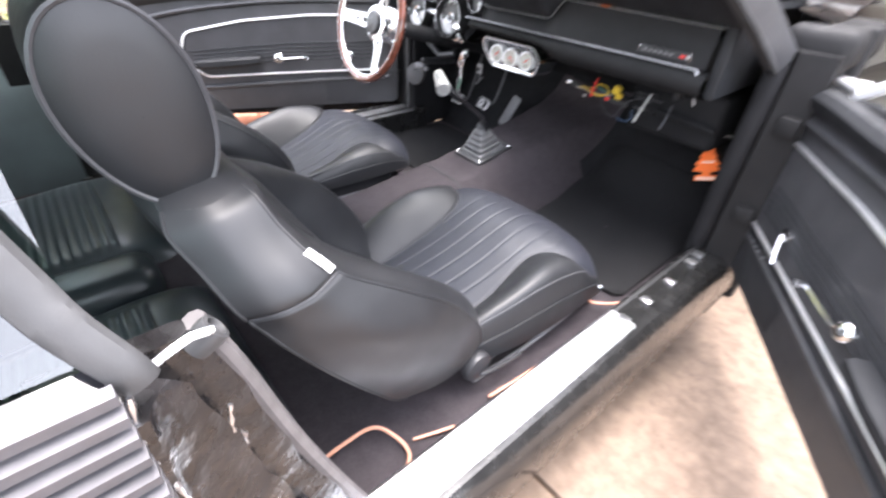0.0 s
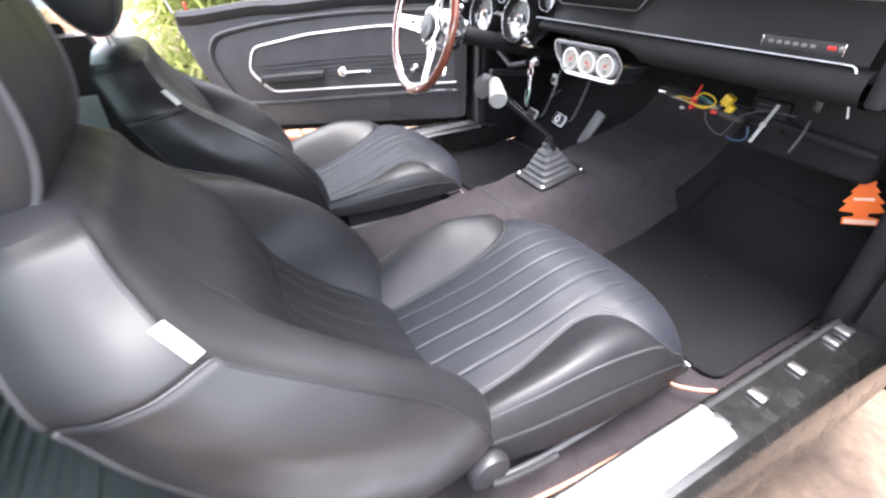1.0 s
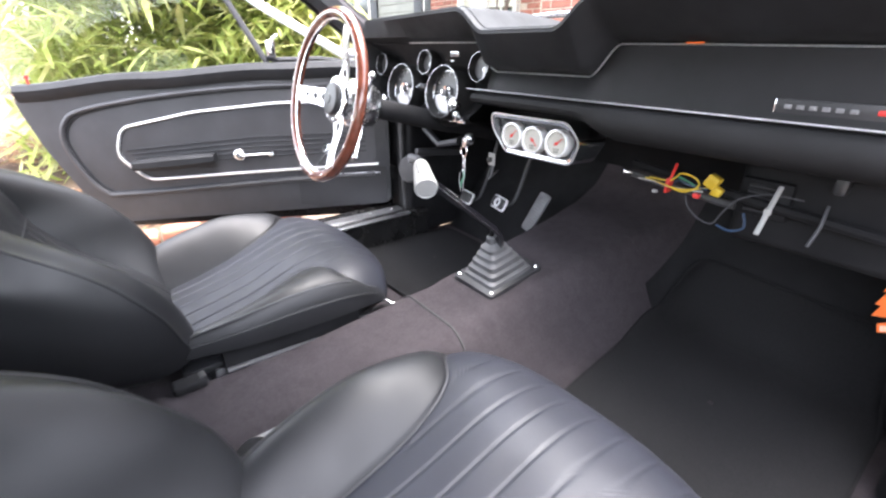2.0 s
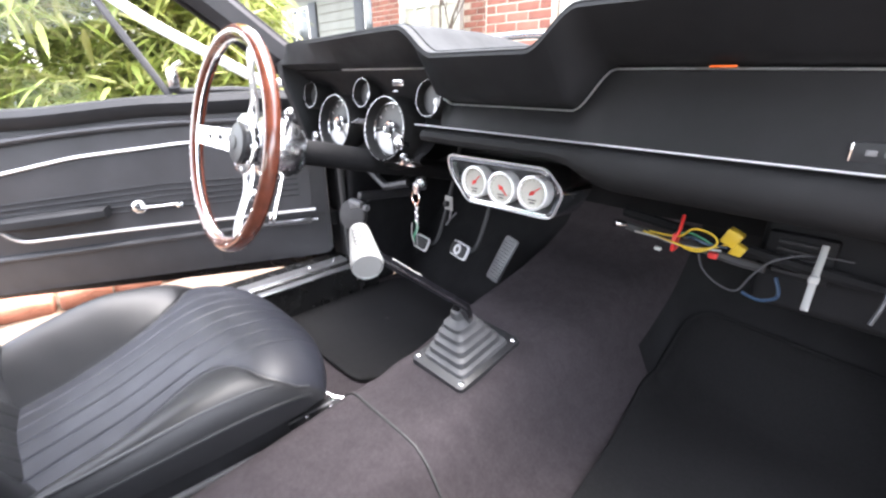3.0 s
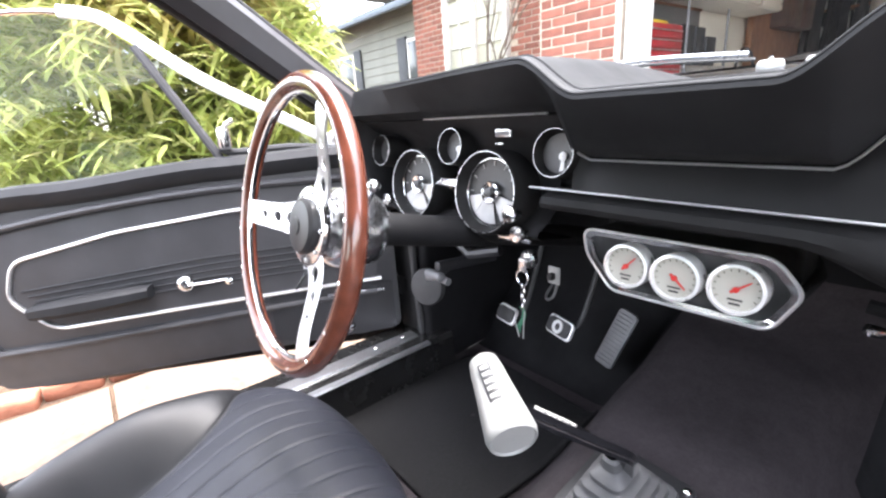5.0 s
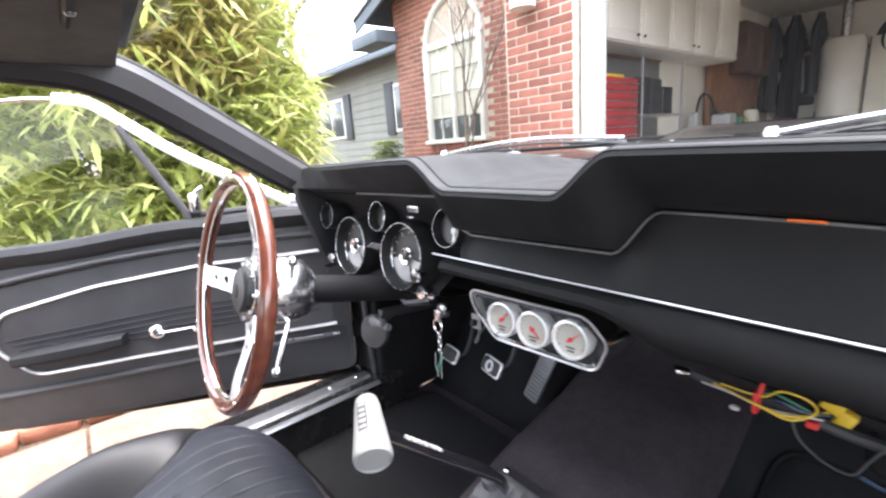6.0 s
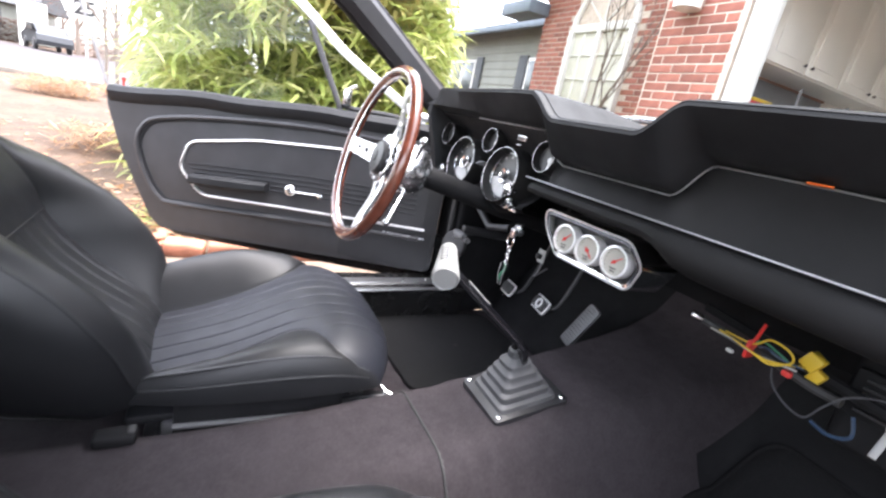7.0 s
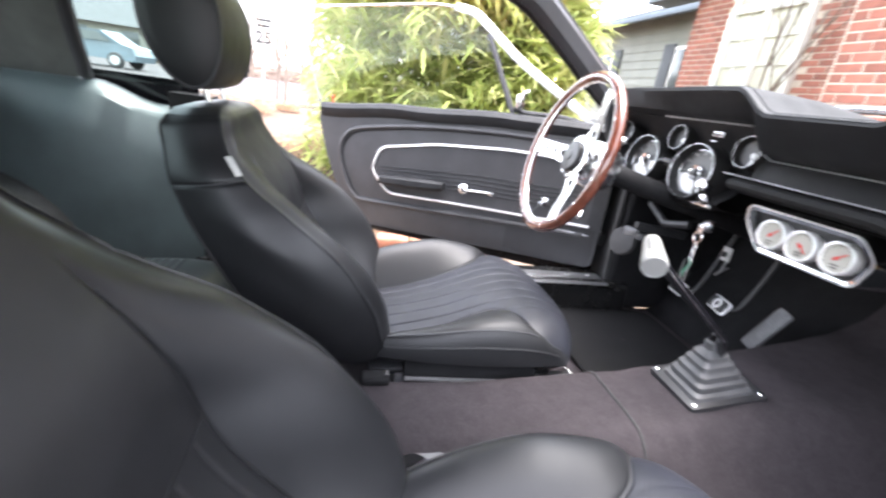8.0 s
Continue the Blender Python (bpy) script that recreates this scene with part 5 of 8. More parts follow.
seat = build_seat("front_seat", "black leather bucket seat beside the open passenger door", 0.004, 0.010, 0.0, (-0.905, 0.977))
seat.location = (0.455, -0.25, 0.27)
BOLSTER[1] = 0.6
REAR[0] = 0.035
BASE[0] = 0.396
seat2 = build_seat("front_seat", "black leather bucket seat behind the wooden steering wheel", -0.024, 0.018, 0.022, (-0.876, 1.024), True)
seat2.location = (-0.414, -0.25, 0.27)

# ---- rear bench ----
bench = thing("rear_seat", "black ribbed vinyl rear seat with a middle hump", "rear seat")
for s, cx in ((-1, -0.33), (1, 0.39)):
    b = bmesh.new()
    rows = []
    for v in np.linspace(0, 1, 150):
        row = []
        for u in np.linspace(-1, 1, 48):
            x = cx + u * 0.31
            y = -0.83 - 0.57 * v
            z = 0.470 - 0.065 * v
            e = (1 - abs(u) ** 6) ** 0.4 * (1 - (1 - v) ** 7) ** 0.45
            if abs(u) < 0.74 and 0.26 < v:
                z += 0.0065 * abs(math.sin(y / 0.023 * math.pi)) ** 0.7
            row.append((x, y, 0.33 + (z - 0.33) * e))
        rows.append(row)
    rings(b, rows, False)
    part("cushion", b, TEAL, bench, "ribbed dark vinyl cushion", angle=60)
    b = bmesh.new()
    rows = []
    for v in np.linspace(0, 1, 40):
        row = []
        for u in np.linspace(-1, 1, 72):
            x = cx + u * 0.31
            y, z = -1.36 - 0.20 * v, 0.42 + 0.46 * v
            e = (1 - abs(u) ** 6) ** 0.4 * (1 - v ** 8) ** 0.45
            d = 0.10 * e
            if abs(u) < 0.62 and 0.1 < v < 0.85:
                d += 0.007 * abs(math.sin(u / 0.62 * math.pi * 4.5))
            row.append((x, y - 0.10 + d * 0.95 + 0.02, z + d * 0.2))
        rows.append(row)
    rings(b, rows, False)
    part("backrest", b, TEAL, bench, "ribbed dark vinyl backrest", angle=60)
part("hump", box((0.16, 0.44, 0.20), (0.03, -1.14, 0.37), 0.05, 4), TEAL, bench)
part("bench_base", box((1.40, 0.60, 0.12), (0.03, -1.28, 0.33), 0.02, 2), DARKG, bench)
part("bulkhead", box((1.42, 0.05, 0.55), (0.03, -1.62, 0.60), 0.02, 2), DARKG, bench)
part("package_shelf", box((1.42, 0.5, 0.03), (0.03, -1.85, 0.885), 0.01, 2), HEADL, bench)

# ---- doors: a door is drawn in (s, z) behind its hinge, d is towards the cabin ----
def build_door(name, label, hinge, ang, side, pretty=True, drop=0.0):
    door = thing(name, label, "car door", group="car doors")
    a = radians(ang)
    sd = Vector((side * math.sin(a), -math.cos(a), 0))
    dd = Vector((-side * math.cos(a), -math.sin(a), 0))
    H = Vector((hinge[0], hinge[1], 0))
    # local x = s, y = z up, z = towards the cabin
    M = Matrix(((sd.x, 0, dd.x, H.x), (sd.y, 0, dd.y, H.y), (0, 1, 0, -drop), (0, 0, 0, 1)))
    at = lambda s, z, d=0.0: M @ Vector((s, z, d))
    shell = rounded([(0.0, 0.40), (0.0, 0.915), (0.13, 0.925), (0.42, 0.918), (0.85, 0.885), (1.262, 0.845), (1.272, 0.80), (1.225, 0.64), (1.10, 0.372), (1.04, 0.358)], 0.025)
    skin = rounded([(-0.01, 0.33), (-0.01, 0.905), (0.42, 0.905), (0.85, 0.875), (1.262, 0.84), (1.268, 0.80), (1.23, 0.64), (1.13, 0.36), (1.07, 0.31)], 0.03)
    b = bmesh.new()
    prism(b, shell, -0.085, 0.0, M, 0.010, 3)
    part("panel", b, VINYL, door, "black vinyl door card")
    b = bmesh.new()
    prism(b, skin, -0.125, -0.086, M, 0.014, 3)
    part("outer_skin", b, PAINT, door, "glossy black outer door skin")
    # padded top roll
    b = bmesh.new()
    rs = []
    for t in np.linspace(0, 1, 30):
        s = 0.02 + 1.235 * t
        z = lerp_table([(0, 0.925), (0.13, 0.928), (0.42, 0.920), (0.85, 0.890), (1.26, 0.850)], s)[0]
        rs.append([at(s, z - 0.045, 0.002), at(s, z - 0.03, 0.016), at(s, z - 0.008, 0.022), at(s, z + 0.010, 0.010), at(s, z + 0.014, -0.015), at(s, z + 0.010, -0.045), at(s, z - 0.045, -0.05)])
    rings(b, rs, True, True)
    bmesh.ops.recalc_face_normals(b, faces=b.faces)
    part("top_roll", b, PADV, door, "padded black top edge")
    # raised field moulding
    field = spline([(0.06, 0.858), (0.453, 0.855), (0.80, 0.825), (1.06, 0.780), (1.135, 0.735), (1.155, 0.66), (1.125, 0.56), (1.07, 0.482), (0.98, 0.472), (0.411, 0.507), (0.06, 0.525)], 6)
    b = bmesh.new()
    tube(b, [at(p.x, p.y, 0.003) for p in [Vector((q[0], q[1])) for q in field]], 0.009, 8)
    part("field_moulding", b, VINYL, door)
    b = bmesh.new()
    tube(b, [at(q[0] - 0.012, q[1] - 0.0 + (-0.010 if q[1] > 0.66 else 0.010), 0.001) for q in field], 0.0035, 6)
    part("field_groove", b, PADV, door)
    # bright surround
    corners = [(0.045, 0.804), (0.403, 0.797), (0.70, 0.768), (0.955, 0.716), (0.992, 0.615), (0.905, 0.524), (0.60, 0.540), (0.045, 0.563)]
    sur = rounded(corners, 0.035)
    b = bmesh.new()
    pts = [at(*corners[0], 0.004)] + [at(x, z, 0.004) for x, z in sur[6:-6]] + [at(*corners[-1], 0.004)]
    tube(b, pts, 0.0066, 8, flat=0.8)
    part("bright_surround", b, TRIM, door, "bright metal surround strip")
    b = bmesh.new()
    prism(b, [(x * 0.985 + 0.008, 0.66 + (z - 0.66) * 0.96) for x, z in sur], 0.001, 0.0035, M)
    part("inset", b, VINYL, door, smooth=False)
    # ribs
    for k in range(5):
        z0, z1 = 0.668 - 0.018 * k, 0.636 - 0.015 * k
        b = bmesh.new()
        tube(b, [at(0.09, z0 + 0.02, 0.004), at(0.5, z0 + 0.008, 0.005), at(0.955 - 0.012 * k, z1, 0.004)], 0.0028, 6)
        part("rib", b, PADV, door)
    # armrest
    b = bmesh.new()
    rs = []
    for t in np.linspace(0, 1, 16):
        s = 0.645 + 0.29 * t
        k = 0.35 + 0.65 * math.sin(math.pi * min(1, 0.10 + 0.80 * t)) ** 0.35
        z = 0.606 - 0.022 * t
        rs.append([at(s, z - 0.020 * k, 0.0), at(s, z - 0.022 * k, 0.045 * k), at(s, z - 0.010 * k, 0.056 * k), at(s, z + 0.012 * k, 0.056 * k), at(s, z + 0.020 * k, 0.045 * k), at(s, z + 0.020 * k, 0.0)])
    rings(b, rs, True, True)
    bmesh.ops.recalc_face_normals(b, faces=b.faces)
    part("armrest", b, PADV, door, "padded black armrest")
    # window crank
    c = at(0.563, 0.612, 0.0)
    b = bmesh.new()
    lathe(b, [(0.024, 0.0), (0.023, 0.012), (0.018, 0.020), (0.010, 0.024), (0.0005, 0.025)], axis_m(c, dd), 28)
    cr = part("window_crank", b, CHROME, door, "chrome window crank")
    b = bmesh.new()
    tube(b, [at(0.55, 0.612, 0.022), at(0.49, 0.617, 0.030), at(0.435, 0.622, 0.034)], lambda t: 0.0075 - 0.002 * t, 8, flat=0.6)
    part("crank_arm", b, CHROME, cr)
    b = bmesh.new()
    lathe(b, [(0.006, 0.0), (0.009, 0.01), (0.010, 0.03), (0.0005, 0.034)], axis_m(at(0.435, 0.622, 0.03), dd), 16)
    part("crank_knob", b, CHROME, cr)
    # inner release
    b = bmesh.new()
    lathe(b, [(0.022, 0), (0.020, 0.01), (0.006, 0.014), (0.0005, 0.014)], axis_m(at(0.235, 0.625, 0), dd), 24)
    rl = part("door_release", b, CHROME, door, "chrome door release handle")
    b = bmesh.new()
    tube(b, [at(0.235, 0.625, 0.014), at(0.262, 0.592, 0.024), at(0.280, 0.565, 0.026)], 0.0055, 8, flat=0.7)
    part("release_lever", b, CHROME, rl)
    # scuffed lower flap
    b = bmesh.new()
    rings(b, [[at(s, z + 0.006 * math.sin(s * 40), 0.003 + 0.010 * max(0.0, math.sin(s * 16 + z * 9)) * smooth01(0.30, 0.05, s)) for z in np.linspace(0.40, 0.545, 8)] for s in np.linspace(0.015, 0.36, 30)], False)
    part("lower_flap", b, PLASTIC, door)
    part("inner_strip", box((0.16, 0.003, 0.006), at(0.12, 0.528, 0.007), 0.001, m=M.to_3x3().to_4x4() @ Matrix.Rotation(radians(90), 4, "X")), STEEL, door)
    # lock button
    b = bmesh.new()
    lathe(b, [(0.004, 0), (0.004, 0.02), (0.006, 0.022), (0.006, 0.03), (0.0005, 0.033)], axis_m(at(1.215, 0.862, -0.012), (0, 0, 1)), 14)
    part("lock_button", b, RED if pretty else CHROME, door)
    # glass
    b = bmesh.new()
    g = [(0.425, 0.92), (0.56, 1.19), (0.66, 1.276), (0.80, 1.288), (1.0, 1.272), (1.40, 1.235), (1.43, 1.20), (1.285, 0.85)]
    vs = [b.verts.new(at(s, z, -0.030 - 0.08 * (z - 0.9))) for s, z in g]
    b.faces.new(vs)
    gl = part("window_glass", b, GLASS, door, "raised clear window glass", smooth=False)
    gl.visible_shadow = False
    b = bmesh.new()
    vs = [b.verts.new(at(s, z, -0.030 - 0.08 * (z - 0.9))) for s, z in ((0.15, 0.94), (0.42, 0.93), (0.565, 1.19))]
    b.faces.new(vs)
    gl = part("vent_glass", b, GLASS, door, "clear vent window glass", smooth=False)
    gl.visible_shadow = False
    lean = lambda s, z, o=0.0: at(s, z, -0.030 - 0.08 * (z - 0.9) + o)
    b = bmesh.new()
    vp = spline([(0.115, 0.940), (0.28, 1.034), (0.44, 1.128), (0.58, 1.234), (0.645, 1.276), (0.72, 1.290)], 6)
    rs = []
    for i, p in enumerate(vp):
        t = (vp[min(i + 1, len(vp) - 1)] - vp[max(i - 1, 0)]).normalized()
        nx, nz = -t.y, t.x
        rs.append([lean(p.x + nx * u, p.y + nz * u, o) for u, o in ((-0.015, -0.006), (-0.013, 0.004), (0.0, 0.008), (0.013, 0.004), (0.015, -0.006))])
    rings(b, rs, True, True)
    bmesh.ops.recalc_face_normals(b, faces=b.faces)
    part("vent_frame", b, BRIGHTF, door, "bright vent window frame")
    b = bmesh.new()
    tube(b, [lean(0.02, 0.955), lean(0.07, 0.958), lean(0.135, 0.962)], lambda t: 0.008 + 0.008 * t, 10)
    part("vent_frame_foot", b, BRIGHTF, door, "bright foot of the vent frame")
    b = bmesh.new()
    tube(b, spline([lean(0.68, 1.282), lean(0.80, 1.291), lean(1.0, 1.275), lean(1.40, 1.237)], 6), 0.0060, 8)
    part("glass_top_strip", b, CHROME, door)
    b = bmesh.new()
    tube(b, [lean(0.420, 0.925), lean(0.572, 1.205)], 0.0115, 8)
    part("division_bar", b, RUBBER, door, "dark vent division bar")
    b = bmesh.new()
    tube(b, spline([lean(0.15, 0.935), lean(0.24, 0.945), lean(0.38, 0.942), lean(0.42, 0.95)], 6), 0.009, 8)
    part("vent_seal", b, RUBBER, door)
    b = bmesh.new()
    tube(b, [lean(1.285, 0.85), lean(1.43, 1.20)], 0.0045, 6)
    part("glass_edge", b, GREY, door)
    b = bmesh.new()
    rbox(b, (0.030, 0.030, 0.058), lean(0.402, 0.978, 0.014), 0.009, 3)
    lk = part("vent_latch", b, CHROME, door, "chrome vent window latch")
    b = bmesh.new()
    tube(b, [lean(0.402, 0.99, 0.02), lean(0.388, 1.012, 0.024), lean(0.372, 1.022, 0.02)], 0.006, 8)
    part("latch_lever", b, CHROME, lk)
    return door


build_door("driver_door", "open black car door with bright-edged panel and raised window", (-0.79, 0.40), 30, -1)
build_door("passenger_door", "wide open black car door with chrome crank", (0.875, 0.50), 36, 1, False, 0.06)

# ---- gear shifter ----
shift = thing("gear_shifter", "floor shifter with grey ribbed boot and pale T-handle", "gear shifter")
SM = Matrix.Translation((-0.003, 0.250, 0.4475)) @ Matrix.Rotation(radians(9.5), 4, "X") @ Matrix.Rotation(radians(2), 4, "Y")
b = bmesh.new()
prism(b, rounded([(-0.072, -0.092), (0.072, -0.092), (0.072, 0.092), (-0.072, 0.092)], 0.012), -0.012, 0.004, SM, 0.002)
part("plate", b, PLASTIC, shift, "glossy black boot plate")
b = bmesh.new()
prof = []
for k in range(5):
    f = 1 - k / 5.0
    prof += [(0.018 + 0.040 * f, 0.020 + 0.052 * f, 0.004 + 0.018 * k), (0.018 + 0.038 * f, 0.020 + 0.050 * f, 0.013 + 0.018 * k), (0.014 + 0.035 * f, 0.016 + 0.046 * f, 0.018 + 0.018 * k)]
prof += [(0.014, 0.016, 0.096), (0.013, 0.014, 0.112), (0.009, 0.010, 0.116)]
rs = []
for hx, hy, h in prof:
    oy = -0.10 * h
    rs.append([SM @ Vector((x, y + oy + 0.0, h)) for x, y in rounded([(-hx, -hy), (hx, -hy), (hx, hy), (-hx, hy)], 0.016, 4)])
rings(b, rs, True, False)
part("boot", b, BOOTR, shift, "grey rubber boot with stepped folds")
for x in (-0.061, 0.061):
    for y in (-0.079, 0.079):
        b = bmesh.new()
        lathe(b, [(0.0065, 0.003), (0.0060, 0.007), (0.003, 0.009), (0.0004, 0.0092)], SM @ Matrix.Translation((x, y, 0)), 12)
        part("bolt", b, CHROME, shift, "chrome bolt")
lev = spline([(0.010, 0.236, 0.530), (0.018, 0.222, 0.560), (0.019, 0.205, 0.583), (0.010, 0.150, 0.630), (-0.002, 0.085, 0.685), (-0.010, 0.035, 0.728)], 6)
b = bmesh.new()
rings(b, [[p + Vector(v) for v in ((-0.013, -0.0045, -0.006), (0.013, -0.0045, -0.006), (0.013, 0.0045, 0.006), (-0.013, 0.0045, 0.006))] for p in lev], True, True)
bmesh.ops.recalc_face_normals(b, faces=b.faces)
lv = part("lever", b, PAINT, shift, "flat black lever")
# highlight along the black lever's edge, added as a chrome strip
b = bmesh.new()
tube(b, [p + Vector((0.0135, -0.002, 0.0)) for p in lev[10:]], 0.0016, 6)
part("polished_edge", b, CHROME, lv, "chrome strip standing for the highlight on the lever's edge")
# white unreadable lettering bars along the lever's face
for k in range(6):
    t = 0.30 + 0.072 * k + (0.02 if k > 1 else 0.0)
    p = Vector((0.010, 0.150, 0.630)).lerp(Vector((-0.010, 0.035, 0.728)), t)
    part("bar", box((0.013, 0.0048, 0.0024), p + Vector((0.0, 0.0049, 0.0066)), 0.0006, m=Matrix.Rotation(radians(-40), 4, "X")), WHITEP, lv)
h0, h1 = Vector((-0.060, 0.049, 0.750)), Vector((0.022, 0.007, 0.721))
HM = axis_m(h0, h1 - h0)
L = (h1 - h0).length
b = bmesh.new()
lathe(b, [(0.0005, -0.002), (0.010, -0.001), (0.0155, 0.004), (0.0175, 0.015), (0.0195, L * 0.4), (0.0235, L * 0.8), (0.0250, L - 0.006), (0.0235, L), (0.0225, L + 0.001), (0.021, L - 0.001), (0.0005, L)], HM, 36)
hd = part("handle", b, KNOB, shift, "pale plastic T-handle")
nrm = (Vector((0.45, -0.6, 0.7)) - (h1 - h0).normalized() * Vector((0.45, -0.6, 0.7)).dot((h1 - h0).normalized())).normalized()
ax_ = (h1 - h0).normalized()
sx = ax_.cross(nrm)
NM = Matrix(((ax_.x, sx.x, nrm.x, 0), (ax_.y, sx.y, nrm.y, 0), (ax_.z, sx.z, nrm.z, 0), (0, 0, 0, 1)))
c = h0 + ax_ * L * 0.46 + nrm * 0.0208
part("badge", box((0.046, 0.013, 0.003), c, 0.002, m=NM), PLASTIC, hd, "dark recessed badge with unreadable bars")
for k in range(5):
    part("bar", box((0.005, 0.009, 0.002), c + ax_ * (-0.017 + 0.0085 * k) + nrm * 0.0016, 0.0005, m=NM), KNOB, hd)

# ---- pedals ----
def pedal(name, label, at, size, tilt, yaw, armto):
    p = thing(name, label, "pedal", group="pedals")
    m = Matrix.Translation(at) @ Matrix.Rotation(radians(yaw), 4, "Z") @ Matrix.Rotation(radians(tilt), 4, "X")
    b = bmesh.new()
    prism(b, rounded([(-size[0] / 2, -size[1] / 2), (size[0] / 2, -size[1] / 2), (size[0] / 2, size[1] / 2), (-size[0] / 2, size[1] / 2)], 0.012), -0.006, 0.002, m, 0.002)
    part("frame", b, BRIGHTF, p, "bright pedal frame")
    b = bmesh.new()
    prism(b, rounded([(-size[0] / 2 + 0.005, -size[1] / 2 + 0.005), (size[0] / 2 - 0.005, -size[1] / 2 + 0.005), (size[0] / 2 - 0.005, size[1] / 2 - 0.005), (-size[0] / 2 + 0.005, size[1] / 2 - 0.005)], 0.010), -0.002, 0.008, m, 0.003)
    part("pad", b, RUBBER, p, "black rubber pad")
    b = bmesh.new()
    tube(b, spline([m @ Vector((0, 0, -0.006)), m @ Vector((0.01, 0.03, -0.05)), Vector(armto) * 0.6 + (m @ Vector((0, 0, -0.04))) * 0.4 + Vector((0, 0.02, 0)), armto], 6), 0.007, 8)
    part("arm", b, DARKG, p)
    return p, m


bp, m = pedal("brake_pedal", "chrome-framed rubber brake pedal with a bright ring", (-0.372, 0.607, 0.467), (0.088, 0.048), 62, -14, (-0.30, 0.72, 0.76))
b = bmesh.new()
lathe(b, [(0.008, 0.007), (0.010, 0.0105), (0.017, 0.0105), (0.0185, 0.007)], m, 28)
part("ring", b, BRIGHTF, bp, "bright metal ring")
pedal("clutch_pedal", "chrome-framed rubber clutch pedal", (-0.562, 0.615, 0.439), (0.078, 0.048), 62, -10, (-0.50, 0.74, 0.76))
gp = thing("accelerator_pedal", "grey ribbed accelerator pedal leaning on the toe board", "pedal", group="pedals")
m = Matrix.Translation((-0.268, 0.690, 0.443)) @ Matrix.Rotation(radians(-8), 4, "Y") @ Matrix.Rotation(radians(68), 4, "X") @ Matrix.Rotation(radians(-20), 4, "Z")
b = bmesh.new()
prism(b, rounded([(-0.024, -0.075), (0.026, -0.075), (0.030, 0.075), (-0.020, 0.075)], 0.008), -0.006, 0.004, m, 0.002)
part("plate", b, GREY, gp)
for k in range(13):
    part("rib", box((0.042, 0.004, 0.004), m @ Vector((0.003, -0.064 + 0.0106 * k, 0.005)), 0.001, 1, m=m.to_3x3().to_4x4()), GREY, gp)
pb = thing("parking_brake_handle", "grey pull handle under the dash", "brake handle")
part("grip", box((0.062, 0.022, 0.020), (-0.557, 0.363, 0.632), 0.007, 3), GREY, pb)
part("stem", box((0.022, 0.20, 0.026), (-0.557, 0.47, 0.640), 0.006, 2, m=Matrix.Rotation(radians(-6), 4, "X")), PLASTIC, pb)
b = bmesh.new()
tube(b, [(-0.60, 0.44, 0.72), (-0.50, 0.43, 0.68), (-0.42, 0.45, 0.70)], 0.012, 8)
part("bracket", b, PLASTIC, pb)

# ---- key ring and switch ----
key = thing("key_ring", "key in the ignition with a chain and green strap", "keys")
b = bmesh.new()
lathe(b, [(0.016, 0.0), (0.016, 0.012), (0.013, 0.014), (0.0005, 0.014)], axis_m((-0.254, 0.360, 0.742), (0, -1, 0.1)), 22)
part("ignition_lock", b, STEEL, key)
part("key_blade", box((0.020, 0.004, 0.026), (-0.255, 0.338, 0.733), 0.004, 2), STEEL, key)
b = bmesh.new()
tube(b, [Vector((-0.256 + 0.013 * math.cos(t), 0.337, 0.710 + 0.015 * math.sin(t))) for t in np.linspace(0, 2 * math.pi, 22, endpoint=False)], 0.0016, 6, loop=True)
part("ring", b, CHROME, key)
for k in range(5):
    b = bmesh.new()
    o = Vector((-0.256, 0.338, 0.690 - 0.010 * k))
    tube(b, [o + Vector((0.004 * math.cos(t) * (k % 2), 0.004 * math.cos(t) * ((k + 1) % 2), 0.008 * math.sin(t))) for t in np.linspace(0, 2 * math.pi, 12, endpoint=False)], 0.0013, 5, loop=True)
    part("link", b, CHROME, key)
b = bmesh.new()
rings(b, [[(-0.260 + dx + 0.006 * math.sin(k * 0.7), 0.336 + 0.003 * math.sin(k), 0.652 - 0.008 * k) for dx in (-0.005, 0.0, 0.005)] for k in range(8)], False)
part("strap", b, GREEN, key, "green fabric strap")
for dx in (-0.012, 0.008):
    b = bmesh.new()
    tube(b, [(-0.258 + dx, 0.335, 0.645), (-0.260 + dx, 0.334, 0.615), (-0.258 + dx * 0.5, 0.335, 0.588)], 0.0012, 5)
    part("cord", b, WHITEP, key)
sw = thing("toggle_switch", "black toggle switch on a small white bracket", "switch")
part("bracket", box((0.030, 0.004, 0.040), (-0.311, 0.502, 0.653), 0.004, 2), WHITEP, sw)
part("toggle", box((0.014, 0.016, 0.016), (-0.313, 0.494, 0.652), 0.004, 2), PLASTIC, sw)
b = bmesh.new()
tube(b, spline([(-0.305, 0.505, 0.635), (-0.318, 0.51, 0.60), (-0.35, 0.53, 0.575), (-0.385, 0.57, 0.565), (-0.40, 0.62, 0.58)], 6), 0.0030, 6)
part("wire", b, GREY, sw)

